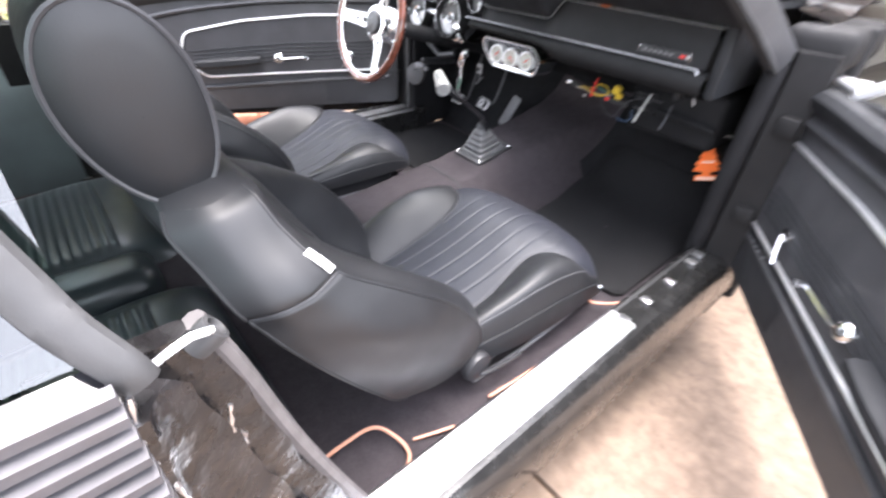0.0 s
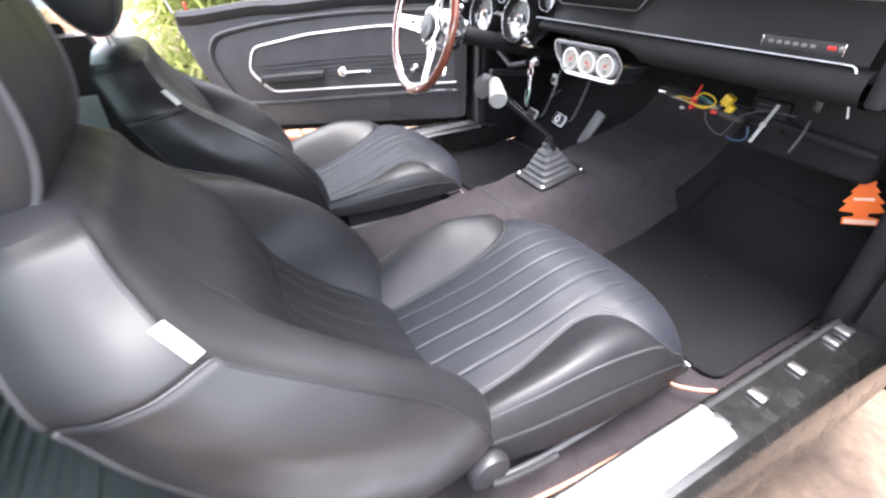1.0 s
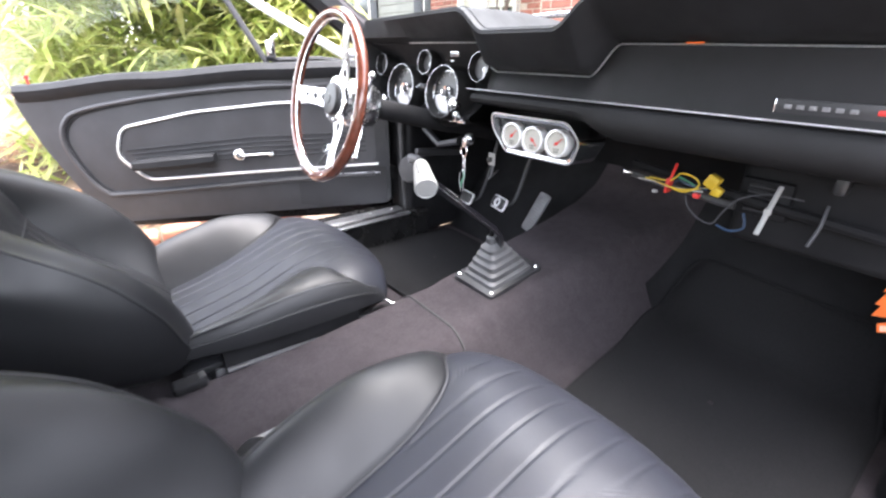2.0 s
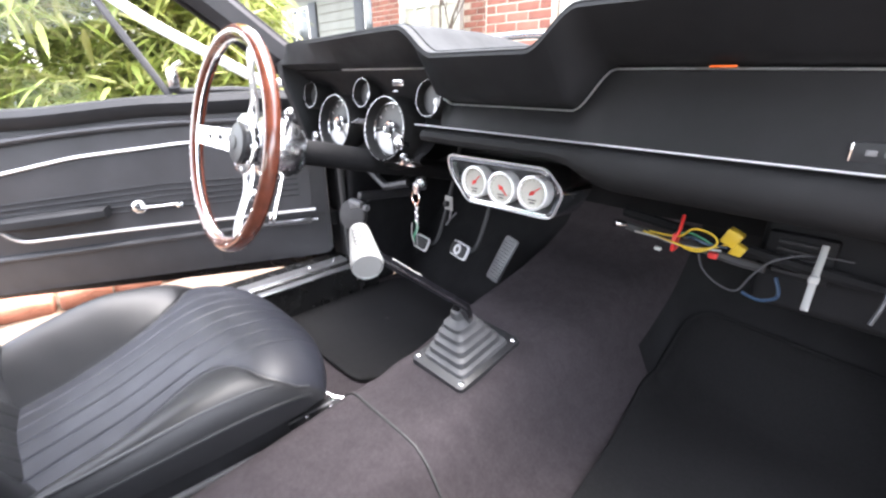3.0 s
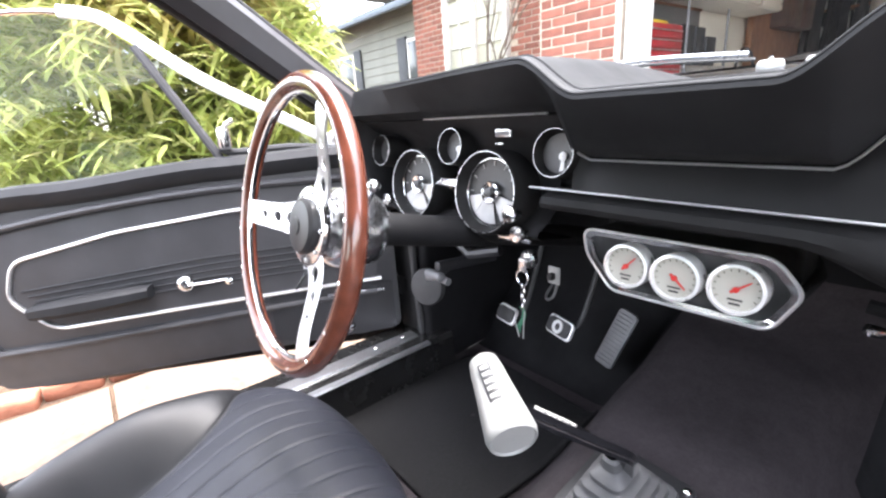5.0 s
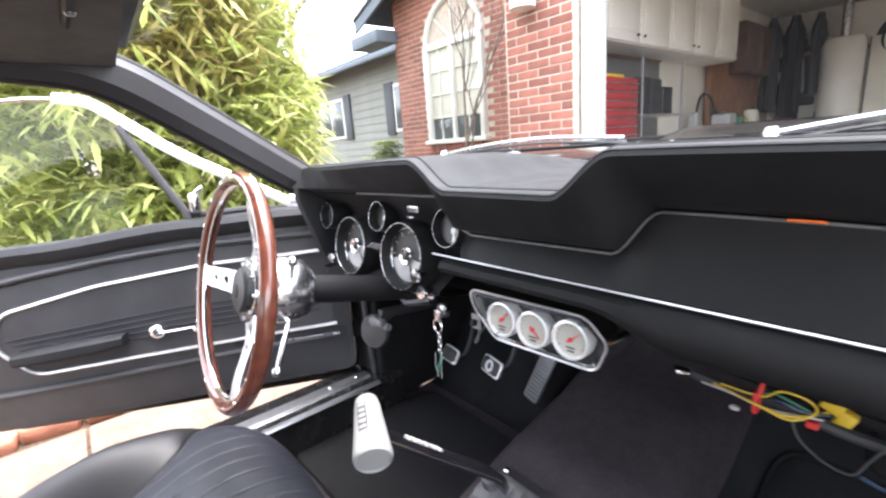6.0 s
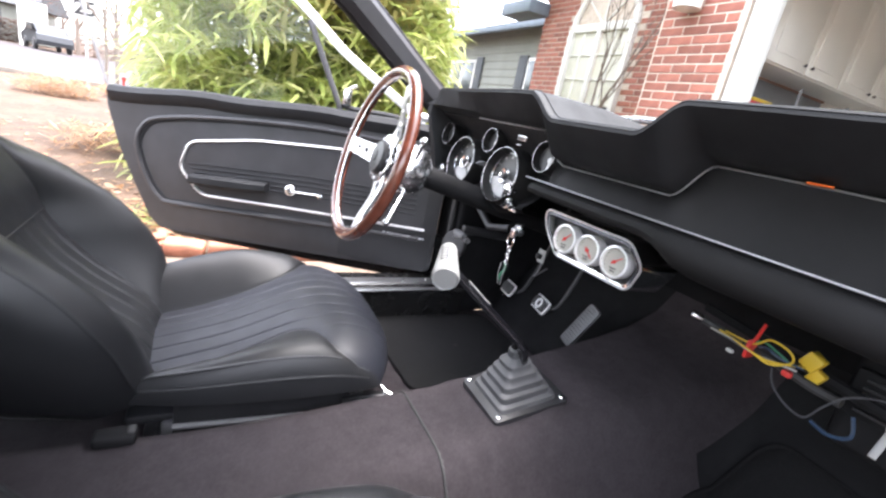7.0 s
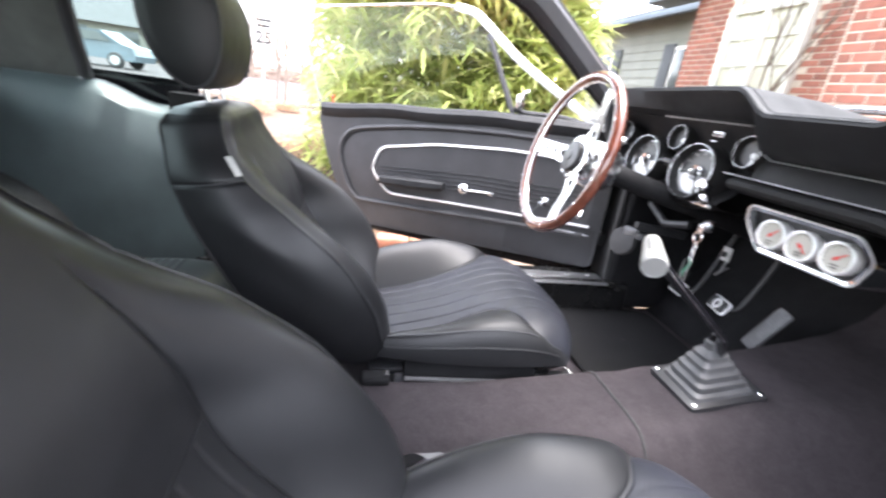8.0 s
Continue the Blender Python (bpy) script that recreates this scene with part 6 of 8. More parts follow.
# ---- loose wiring under the dash ----
wires = thing("wiring_bundle", "loose coloured wires with a yellow connector under the dash", "wiring")
b = bmesh.new()
tube(b, spline([(0.20, 0.46, 0.722), (0.27, 0.463, 0.714), (0.33, 0.46, 0.712), (0.38, 0.462, 0.704), (0.425, 0.46, 0.703)], 5), 0.0075, 8)
part("loom", b, RUBBER, wires, "black taped loom")
b = bmesh.new()
lathe(b, [(0.006, 0), (0.008, 0.01), (0.008, 0.02), (0.0005, 0.022)], axis_m((0.205, 0.452, 0.724), (-0.7, -0.6, 0.2)), 12)
part("terminal", b, CHROME, wires)
for k, (mt, pts) in enumerate(((YELLOW, [(0.25, 0.45, 0.728), (0.30, 0.44, 0.735), (0.325, 0.43, 0.765), (0.352, 0.435, 0.758), (0.358, 0.44, 0.735), (0.335, 0.43, 0.715), (0.305, 0.43, 0.722)]),
                               (YELLOW, [(0.24, 0.45, 0.724), (0.29, 0.435, 0.722), (0.33, 0.43, 0.720), (0.36, 0.45, 0.728), (0.375, 0.47, 0.735)]),
                               (BLUEW, [(0.31, 0.44, 0.735), (0.325, 0.43, 0.745), (0.345, 0.435, 0.735), (0.37, 0.455, 0.728)]),
                               (GREEN, [(0.30, 0.445, 0.74), (0.318, 0.435, 0.752), (0.338, 0.435, 0.745), (0.355, 0.445, 0.73)]),
                               (WHITEP, [(0.225, 0.45, 0.718), (0.27, 0.44, 0.722), (0.31, 0.435, 0.718), (0.365, 0.45, 0.720)]),
                               (RED, [(0.298, 0.46, 0.780), (0.300, 0.445, 0.75), (0.296, 0.438, 0.72), (0.294, 0.445, 0.700)]))):
    b = bmesh.new()
    tube(b, spline([(x, y, 0.715 + (z - 0.715) * 0.72) for x, y, z in pts], 6), 0.0017 if mt != RED else 0.0030, 6)
    part("wire", b, mt, wires)
part("red_tie", box((0.007, 0.026, 0.032), (0.295, 0.450, 0.717), 0.003, 2), RED, wires, "red tie")
m0 = Matrix.Rotation(radians(25), 4, "Y")
yc = part("connector", box((0.024, 0.022, 0.026), (0.372, 0.470, 0.738), 0.003, 2, m=m0), YELLOW, wires, "yellow plastic connector")
part("connector_cap", box((0.018, 0.016, 0.026), (0.382, 0.472, 0.716), 0.003, 2, m=m0), YELLOW, yc)
part("white_terminal", box((0.013, 0.009, 0.007), (0.272, 0.440, 0.700), 0.004, 2), WHITEP, wires, "white terminal cover")
part("red_terminal", box((0.014, 0.012, 0.010), (0.355, 0.450, 0.708), 0.003, 2), RED, wires)
part("loop_clip", box((0.014, 0.008, 0.010), (0.315, 0.47, 0.79), 0.003, 2), GREY, wires)
lead = thing("loose_lead", "grey lead looping under the dash", "wiring")
b = bmesh.new()
tube(b, spline([(0.334, 0.45, 0.705), (0.345, 0.445, 0.683), (0.372, 0.445, 0.664), (0.398, 0.445, 0.662), (0.412, 0.446, 0.690), (0.432, 0.45, 0.720), (0.470, 0.47, 0.735), (0.52, 0.50, 0.73)], 6), 0.0015, 6)
part("lead", b, LEADG, lead)
b = bmesh.new()
tube(b, spline([(0.44, 0.47, 0.690), (0.45, 0.46, 0.665), (0.43, 0.45, 0.655), (0.405, 0.45, 0.66)], 5), 0.0026, 6)
part("lead_end", b, BLUEW, lead)
zt = thing("cable_tie", "white plastic cable tie hanging under the dash", "cable tie")
b = bmesh.new()
tube(b, [(0.485, 0.479, 0.752), (0.486, 0.442, 0.713), (0.488, 0.406, 0.677)], 0.0045, 6, flat=0.4)
part("strap", b, WHITEP, zt)
part("head", box((0.012, 0.010, 0.012), (0.486, 0.440, 0.712), 0.003, 2), WHITEP, zt)
bl = thing("hanging_lead", "thin grey lead hanging under the dash", "wiring")
b = bmesh.new()
tube(b, spline([(0.560, 0.48, 0.735), (0.562, 0.46, 0.70), (0.556, 0.45, 0.665)], 5), 0.003, 6)
part("lead", b, LEADG, bl)
heat = thing("heater_box", "black heater box with louvres under the dash", "heater box")
# case and face coloured for the dimness under the dash
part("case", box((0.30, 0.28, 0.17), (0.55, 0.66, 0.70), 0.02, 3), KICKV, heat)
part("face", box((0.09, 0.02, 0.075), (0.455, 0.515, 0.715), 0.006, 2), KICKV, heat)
for k in range(5):
    part("fin", box((0.050, 0.008, 0.005), (0.452, 0.503, 0.692 + 0.012 * k), 0.001, 1), PLASTIC, heat)
part("bracket", box((0.020, 0.03, 0.030), (0.57, 0.47, 0.775), 0.006, 2), PLASTIC, heat)
br = thing("dash_brace", "dark steel brace under the glovebox", "brace")
b = bmesh.new()
tube(b, [(0.18, 0.50, 0.735), (0.45, 0.49, 0.71), (0.70, 0.50, 0.69)], 0.010, 8)
part("rod", b, KICKV, br)

# ---- mats ----
def floor_mat(name, label, poly):
    t = thing(name, label, "floor mat", group="floor mats")
    pl = rounded(poly, 0.05, 5)
    c = sum((Vector((x, y)) for x, y in pl), Vector((0, 0))) / len(pl)
    b = bmesh.new()
    rs = []
    for k in (1.0, 0.985, 0.9, 0.8, 0.65, 0.5, 0.35, 0.2, 0.02):
        r = []
        for x, y in pl:
            q = c + (Vector((x, y)) - c) * k
            r.append((q.x, q.y, floor_z(q.x, q.y) + (0.004 if k == 1.0 else 0.013)))
        rs.append(r)
    rings(b, rs, True)
    part("carpet_top", b, MATC, t, "black carpet pile", angle=60)
    b = bmesh.new()
    tube(b, [(x, y, floor_z(x, y) + 0.010) for x, y in pl], 0.0045, 6, loop=True)
    part("binding", b, MATC, t, "black edge binding")


floor_mat("floor_mat", "black carpet mat in the passenger footwell", [(0.285, 0.165), (0.60, 0.175), (0.66, 0.10), (0.745, 0.105), (0.745, 0.62), (0.70, 0.78), (0.26, 0.80), (0.235, 0.62), (0.265, 0.40)])
floor_mat("floor_mat", "black carpet mat in the driver's footwell", [(-0.685, 0.125), (-0.25, 0.14), (-0.225, 0.40), (-0.22, 0.58), (-0.66, 0.60), (-0.69, 0.4)])

# ---- air freshener ----
af = thing("air_freshener", "orange tree-shaped card leaning in the footwell corner", "air freshener")
half = [(0.0, 0.064), (0.010, 0.050), (0.016, 0.036), (0.012, 0.034), (0.024, 0.016), (0.018, 0.014), (0.034, -0.008), (0.026, -0.011), (0.038, -0.030), (0.012, -0.034), (0.012, -0.042), (0.030, -0.046), (0.030, -0.062)]
poly = half + [(-x, y) for x, y in half[::-1] if x > 0]
AM = Matrix.Translation((0.688, 0.590, 0.568)) @ Matrix.Rotation(radians(28), 4, "Z") @ Matrix.Rotation(radians(-12), 4, "Y") @ Matrix.Rotation(radians(78), 4, "X")
b = bmesh.new()
prism(b, [(x * 1.08, y * 1.0) for x, y in poly], -0.0012, 0.0012, AM)
card = part("card", b, ORANGE, af, smooth=False)
b = bmesh.new()
prism(b, [(-0.018, -0.004), (0.018, -0.004), (0.018, 0.003), (-0.018, 0.003)], 0.0013, 0.0018, AM)
part("bar", b, CREAM, card, "pale unreadable bar", smooth=False)
b = bmesh.new()
prism(b, [(-0.029, -0.060), (0.029, -0.060), (0.029, -0.049), (-0.029, -0.049)], 0.0013, 0.0018, AM)
part("bar", b, CREAM, card, "pale unreadable bar", smooth=False)
b = bmesh.new()
tube(b, [AM @ Vector((0, 0.064, 0)), AM @ Vector((0.004, 0.085, -0.01)), (0.735, 0.60, 0.665)], 0.0012, 5)
part("string", b, WHITEP, af)
b = bmesh.new()
lathe(b, [(0.007, 0), (0.008, 0.006), (0.004, 0.012), (0.0005, 0.013)], axis_m((0.769, 0.60, 0.664), (-1, 0, 0)), 14)
part("hook", b, CHROME, af)

# ---- loose wires on the floor by the sill ----
fw = thing("floor_wire", "orange-brown wire lying along the door sill", "wiring")
b = bmesh.new()
tube(b, spline([(0.690, 0.03, 0.300), (0.715, -0.005, 0.302), (0.752, 0.02, 0.306), (0.781, 0.045, 0.312), (0.784, -0.05, 0.31), (0.777, -0.212, 0.300), (0.768, -0.35, 0.298), (0.758, -0.458, 0.297)], 8), 0.0042, 8)
part("wire", b, WIREO, fw)
fw2 = thing("floor_wire", "orange-brown wire looped on the rear floor", "wiring")
b = bmesh.new()
tube(b, spline([(0.640, -0.90, 0.30), (0.663, -0.851, 0.305), (0.670, -0.78, 0.325), (0.678, -0.714, 0.33), (0.715, -0.685, 0.315), (0.751, -0.679, 0.300), (0.775, -0.70, 0.296)], 8), 0.0040, 8)
part("wire", b, WIREO, fw2)
b = bmesh.new()
tube(b, spline([(0.765, -0.570, 0.300), (0.755, -0.605, 0.302), (0.735, -0.655, 0.300)], 6), 0.0035, 8)
part("wire_end", b, WIREO, fw2)
# ---- seat belt between the seats ----
belt = thing("seat_belt", "black seat belt buckle on grey webbing between the seats", "seat belt")
b = bmesh.new()
rings(b, [[p + Vector((0, dx, 0.004 * abs(dx) * 20)) for dx in (-0.022, -0.008, 0.008, 0.022)] for p in spline([(0.115, -0.44, 0.36), (0.130, -0.40, 0.405), (0.150, -0.35, 0.385), (0.158, -0.30, 0.345)], 6)], False)
part("webbing", b, GREY, belt, "grey webbing")
part("buckle", box((0.034, 0.060, 0.020), (-0.085, -0.475, 0.396), 0.007, 3), KICKV, belt)
part("button", box((0.020, 0.012, 0.005), (-0.085, -0.452, 0.4075), 0.003, 2), RUBBER, belt)

# ---- mirror and visors ----
rv = thing("rearview_mirror", "black rear-view mirror under the windshield header", "mirror")
part("shell", box((0.24, 0.028, 0.062), (0.19, -0.058, 1.248), 0.013, 4, m=Matrix.Rotation(radians(-14), 4, "Z")), PLASTIC, rv)
part("mirror_glass", box((0.222, 0.003, 0.048), (0.188, -0.074, 1.248), 0.001, 1, m=Matrix.Rotation(radians(-14), 4, "Z")), MIRROR, rv)
b = bmesh.new()
tube(b, [(0.19, -0.045, 1.255), (0.18, -0.03, 1.29), (0.17, -0.07, 1.33)], 0.008, 8)
part("stem", b, CHROME, rv)
for cx in (-0.31, 0.35):
    vz = thing("sun_visor", "black padded sun visor folded against the roof", "sun visor", group="visors")
    part("board", box((0.46, 0.17, 0.020), (cx, -0.25, 1.302), 0.009, 3, m=Matrix.Rotation(radians(4), 4, "X")), HEADL, vz)
    b = bmesh.new()
    tube(b, [(cx - 0.23, -0.165, 1.298), (cx + 0.23, -0.165, 1.298)], 0.006, 8)
    part("hinge_rod", b, PLASTIC, vz)
    b = bmesh.new()
    lathe(b, [(0.008, 0), (0.006, 0.004), (0.0005, 0.005)], axis_m((cx - 0.04, -0.161, 1.2925), (0, 0, -1)), 12)
    part("screw", b, CHROME, vz)

# ---- ground ----
bm = bmesh.new()
ext = (-3000, -300, -60, -24, -14, -9.5, -7, -5, -3.4, -1.98, 6, 20, 60, 300, 3000)
rings(bm, [[(x, y, -0.02) for x in ext] for y in (-3000, -300, -60, -20, -8, 0, 8, 20, 60, 300, 3000)], False)
solid("ground", bm, EARTH, "tan dry earth yard", "ground", kind="structure")
drive = thing("driveway", "pale concrete driveway slabs with joints", "driveway", kind="structure")
for iy in range(-5, 2):
    for x0, x1 in ((-1.93, 0.02), (0.032, 6.0)):
        y0 = iy * 1.55 - 0.35
        part("slab", box((x1 - x0, 1.538, 0.10), ((x0 + x1) / 2, y0 + 0.77, -0.05), 0.008), CONC, drive)
rnd = random.Random(4)
edge = thing("driveway_edging", "row of worn red bricks edging the driveway", "edging", kind="structure")
b = box((0.10, 0.20, 0.09), (0, 0, 0), 0.018, 2)
me = bpy.data.meshes.new("brick")
b.to_mesh(me)
b.free()
me.materials.append(EDGEB)
for p in me.polygons:
    p.use_smooth = True
y = -5.2
while y < 2.6:
    o = new("brick", me)
    o.parent = edge
    o.matrix_basis = pose(-2.02 + rnd.uniform(-0.02, 0.02), y, 0.015 + rnd.uniform(-0.012, 0.015), rnd.uniform(-6, 6), rnd.uniform(-8, 8), rnd.uniform(-12, 12))
    y += 0.215


def leaves(name, boxes, count, length, material, label, category, seed, droop=0.5, width=0.13, spread=1.0):
    """Many folded blade leaves in some boxes, as one mesh."""
    r = random.Random(seed)
    V, F = [], []
    for _ in range(count):
        x0, x1, y0, y1, z0, z1 = r.choice(boxes)
        c = Vector((r.uniform(x0, x1), r.uniform(y0, y1), r.uniform(z0, z1)))
        a = r.uniform(0, 2 * math.pi)
        d = Vector((math.cos(a), math.sin(a), r.uniform(-droop - 0.35, 0.35) * spread)).normalized()
        s = d.cross(Vector((r.uniform(-0.4, 0.4), r.uniform(-0.4, 0.4), 1))).normalized()
        n = s.cross(d)
        l = length * r.uniform(0.55, 1.25)
        w = l * width * r.uniform(0.7, 1.2)
        k = len(V)
        bend = -0.22 * l * r.uniform(0.2, 1.0)
        for t, ww in ((0.0, 0.12), (0.3, 1.0), (0.68, 0.75), (1.0, 0.03)):
            p = c + d * l * t + Vector((0, 0, bend * t * t))
            V += [p - s * w * ww * 0.5 + n * w * 0.10 * ww, p, p + s * w * ww * 0.5 + n * w * 0.10 * ww]
        for q in range(3):
            o = k + 3 * q
            F += [(o, o + 1, o + 4, o + 3), (o + 1, o + 2, o + 5, o + 4)]
    m = bpy.data.meshes.new(name)
    m.from_pydata([tuple(v) for v in V], [], F)
    m.materials.append(material)
    for p in m.polygons:
        p.use_smooth = True
    return tagged(new(name, m), label, category, kind="stuff")


# ---- bamboo hedge beside the drive ----
hb = []
r = random.Random(9)
for _ in range(190):
    y = r.uniform(-0.75, 3.1)
    x = r.uniform(-4.9, -3.15) - 0.25 * abs(y - 1)
    z = r.uniform(0.15, 3.6)
    q = r.uniform(0.22, 0.5)
    y = min(y, -0.30 + 0.476 * (0.295 - x) - q)
    hb.append((x - q, x + q, y - q, y + q, z - q * 0.8, z + q * 0.8))
hb2 = [(a - 0.9, b_ - 0.9, c_, d_, e_, f_) for a, b_, c_, d_, e_, f_ in hb]
leaves("bamboo_leaves", hb + hb2 + [h for h in hb + hb2 if h[4] < 1.6] * 2, 46000, 0.27, BAMBOO, "dense green bamboo foliage in a hedge", "bamboo", 11)
leaves("bamboo_tops", [(-5.6, -4.2, 0.2, 1.8, 1.9, 4.4), (-5.8, -4.2, -0.6, 1.2, 2.1, 4.2), (-4.3, -3.4, 0.0, 1.2, 1.7, 2.6)], 9500, 0.26, BAMBOOY, "yellowing bamboo tops", "bamboo", 12, droop=0.8)
b = bmesh.new()
for _ in range(26):
    y, x = r.uniform(-0.7, 1.3), r.uniform(-5.4, -3.7)
    h = r.uniform(2.6, 4.8)
    lx, ly = r.uniform(-0.5, 0.6), r.uniform(-0.5, 0.5)
    tube(b, [(x, y, 0), (x + lx * 0.2, y + ly * 0.2, h * 0.5), (x + lx, y + ly, h)], lambda t: 0.013 * (1 - 0.7 * t), 6)
solid("bamboo_culms", b, CULM, "thin green and yellow bamboo stems", "bamboo", kind="stuff")
leaves("leaf_litter", [(-3.6, -2.08, -2.6, 2.4, -0.012, 0.015), (-6.5, -2.2, -6.0, -0.5, -0.012, 0.01)], 2600, 0.075, LITTER, "dry leaves scattered on the earth", "leaf litter", 13, droop=0.0, width=0.4, spread=0.15)
leaves("grass_tufts", [(-2.9, -2.35, -0.9, -0.3, 0.0, 0.03), (-2.6, -2.2, -0.2, 0.4, 0.0, 0.03)], 420, 0.09, SHRUB, "small green weeds at the drive's edge", "weeds", 14, droop=-0.7, width=0.10)
b = bmesh.new()
for _ in range(110):
    x, y = r.uniform(-3.0, -2.1), r.uniform(-2.8, 1.5)
    q = r.uniform(0.02, 0.055)
    c = bmesh.ops.create_icosphere(b, subdivisions=1, radius=q)
    for v in c["verts"]:
        v.co = Vector((v.co.x * r.uniform(0.9, 1.3) + x, v.co.y + y, v.co.z * 0.6 + 0.01))
solid("pebbles", b, EDGEB, "rounded reddish stones beside the drive", "stones", kind="stuff")


def branch_tree(name, label, base, height, seed, spread=0.5, levels=4, thick=0.05, lean=(0, 0)):
    t = thing(name, label, "tree", base)
    rr = random.Random(seed)
    b = bmesh.new()
    def grow(p, d, l, w, lev):
        q = p + d * l
        mid = p + d * l * 0.5 + Vector((rr.uniform(-1, 1), rr.uniform(-1, 1), rr.uniform(-0.4, 0.4))) * l * 0.05
        tube(b, [p, mid, q], lambda s: w * (1 - 0.35 * s), 6 if lev > 1 else 4, cap=False)
        if lev <= 0:
            return
        for k in range(rr.choice((2, 3, 3))):
            nd = (d + Vector((rr.uniform(-1, 1), rr.uniform(-1, 1), rr.uniform(-0.35, 0.75))) * spread).normalized()
            s = rr.uniform(0.45, 1.0)
            grow(p + (q - p) * s, nd, l * rr.uniform(0.55, 0.8), w * 0.55, lev - 1)
    grow(Vector(base), Vector((lean[0], lean[1], 1)).normalized(), height * 0.36, thick, levels)
    part("trunk", b, TREEB, t, "bare grey-brown limbs and twigs")
    return t


branch_tree("bare_shrub_tree", "slender leafless tree in front of the arched window", (-3.55, 3.55, 0), 3.6, 3, 0.45, 5, 0.028)
branch_tree("bare_tree", "leafless tree behind the bamboo", (-9.2, 3.6, 0), 7.0, 8, 0.6, 6, 0.13)
branch_tree("bare_tree", "leafless tree beyond the bamboo", (-7.2, 2.2, 0), 6.0, 18, 0.6, 6, 0.10)

# ---- brick house with garage ----
house = thing("brick_house", "red brick house front with arched window and open garage", "house")
CO, BL, BH, J = 0.0680, 0.203, 0.0575, 0.0105


def brick_mesh(l):
    b = box((l, 0.09, BH), (0, 0, 0), 0.0035, 1)
    m = bpy.data.meshes.new("brick")
    b.to_mesh(m)
    b.free()
    m.materials.append(BRICK)
    return m


FULL, HALF = brick_mesh(BL), brick_mesh(BL * 0.46)
YG, YW = 2.80, 4.10
front = part("garage_front_wall", box((0.69, 0.20, 3.3), (-1.875, YG + 0.108, 1.65), 0.002), MORTAR, house, "pale mortar bed")
win_wall = part("window_wall", box((3.45, 0.20, 3.6), (-3.90, YW + 0.108, 1.8), 0.002), MORTAR, house, "pale mortar bed")
part("return_wall", box((0.20, 1.3, 3.3), (-2.11, YW - 0.55, 1.65), 0.002), MORTAR, house)
row = 0
z = BH / 2
while z < 3.25:
    x = -2.205 + (0.0 if row % 2 == 0 else -0.0)
    xs_ = []
    if row % 2:
        xs_.append((x + BL * 0.23, HALF, BL * 0.46))
        x += BL * 0.46 + J
    while x + BL <= -1.535:
        xs_.append((x + BL / 2, FULL, BL))
        x += BL + J
    if -1.535 - x > 0.06:
        xs_.append((x + BL * 0.23, HALF, BL * 0.46))
    for cx, ms, _ in xs_:
        o = new("brick", ms)
        o.parent = front
        o.matrix_basis = pose(cx, YG + 0.048 + rnd.uniform(-0.002, 0.002), z + rnd.uniform(-0.001, 0.001))
    z += CO
    row += 1
WX0, WX1, WZ0, WZ1 = -4.86, -3.76, 1.17, 2.43
WC_, WR_ = (WX0 + WX1) / 2, (WX1 - WX0) / 2
b = bmesh.new()
row, z, made = 0, BH / 2, 0
far = []
while z < 3.6:
    x = -5.63 - (BL + J) * 0.5 * (row % 2)
    while x < -2.2:
        c = x + BL / 2
        inside = (WX0 - 0.10 < c < WX1 + 0.10 and WZ0 - 0.05 < z < WZ1) or (z >= WZ1 and (c - WC_) ** 2 + (z - WZ1) ** 2 < (WR_ + 0.09) ** 2)
        x0, x1 = max(x, -5.63), min(x + BL, -2.2)
        if not inside and x1 - x0 > 0.04:
            if 1.0 < z < 2.8 and made < 300 and x1 - x0 > 0.19:
                o = new("brick", FULL)
                o.parent = win_wall
                o.matrix_basis = pose(c, YW + 0.048 + rnd.uniform(-0.002, 0.002), z)
                made += 1
            else:
                far.append(((x1 - x0), (x0 + x1) / 2, z))
        x += BL + J
    z += CO
    row += 1
V, F = [], []
for l, c, z in far:
    k = len(V)
    for dx in (-l / 2, l / 2):
        for dy in (-0.045, 0.045):
            for dz in (-BH / 2, BH / 2):
                V.append((c + dx, YW + 0.048 + dy, z + dz))
    F += [(k, k + 4, k + 5, k + 1), (k + 2, k + 3, k + 7, k + 6), (k, k + 1, k + 3, k + 2), (k + 4, k + 6, k + 7, k + 5), (k + 1, k + 5, k + 7, k + 3), (k, k + 2, k + 6, k + 4)]
m = bpy.data.meshes.new("bricks")
m.from_pydata(V, [], F)
m.materials.append(BRICK)
ob = tagged(new("bricks", m), kind="stuff")
ob.parent = win_wall
# arched window
win = part("arched_window", box((WX1 - WX0 + 0.02, 0.06, 0.10), (WC_, YW - 0.005, WZ1 + 0.02), 0.01), TRIMW, house, "white arched window with a pale blind")
for x in (WX0, WX1):
    part("window_frame", box((0.075, 0.10, WZ1 - WZ0), (x, YW - 0.01, (WZ0 + WZ1) / 2), 0.008), TRIMW, win)
part("window_sill", box((WX1 - WX0 + 0.16, 0.14, 0.06), (WC_, YW - 0.03, WZ0 - 0.02), 0.01), TRIMW, win)
part("mullion", box((0.06, 0.08, WZ1 - WZ0), (WC_ - 0.02, YW - 0.008, (WZ0 + WZ1) / 2), 0.006), TRIMW, win)
for x in (-4.62, -4.05):
    part("muntin", box((0.016, 0.03, WZ1 - WZ0), (x, YW + 0.0, (WZ0 + WZ1) / 2), 0.003), TRIMW, win)
for z in (1.49, 1.80, 2.11):
    part("muntin", box((WX1 - WX0, 0.03, 0.016), (WC_, YW + 0.002, z), 0.003), TRIMW, win)
b = bmesh.new()
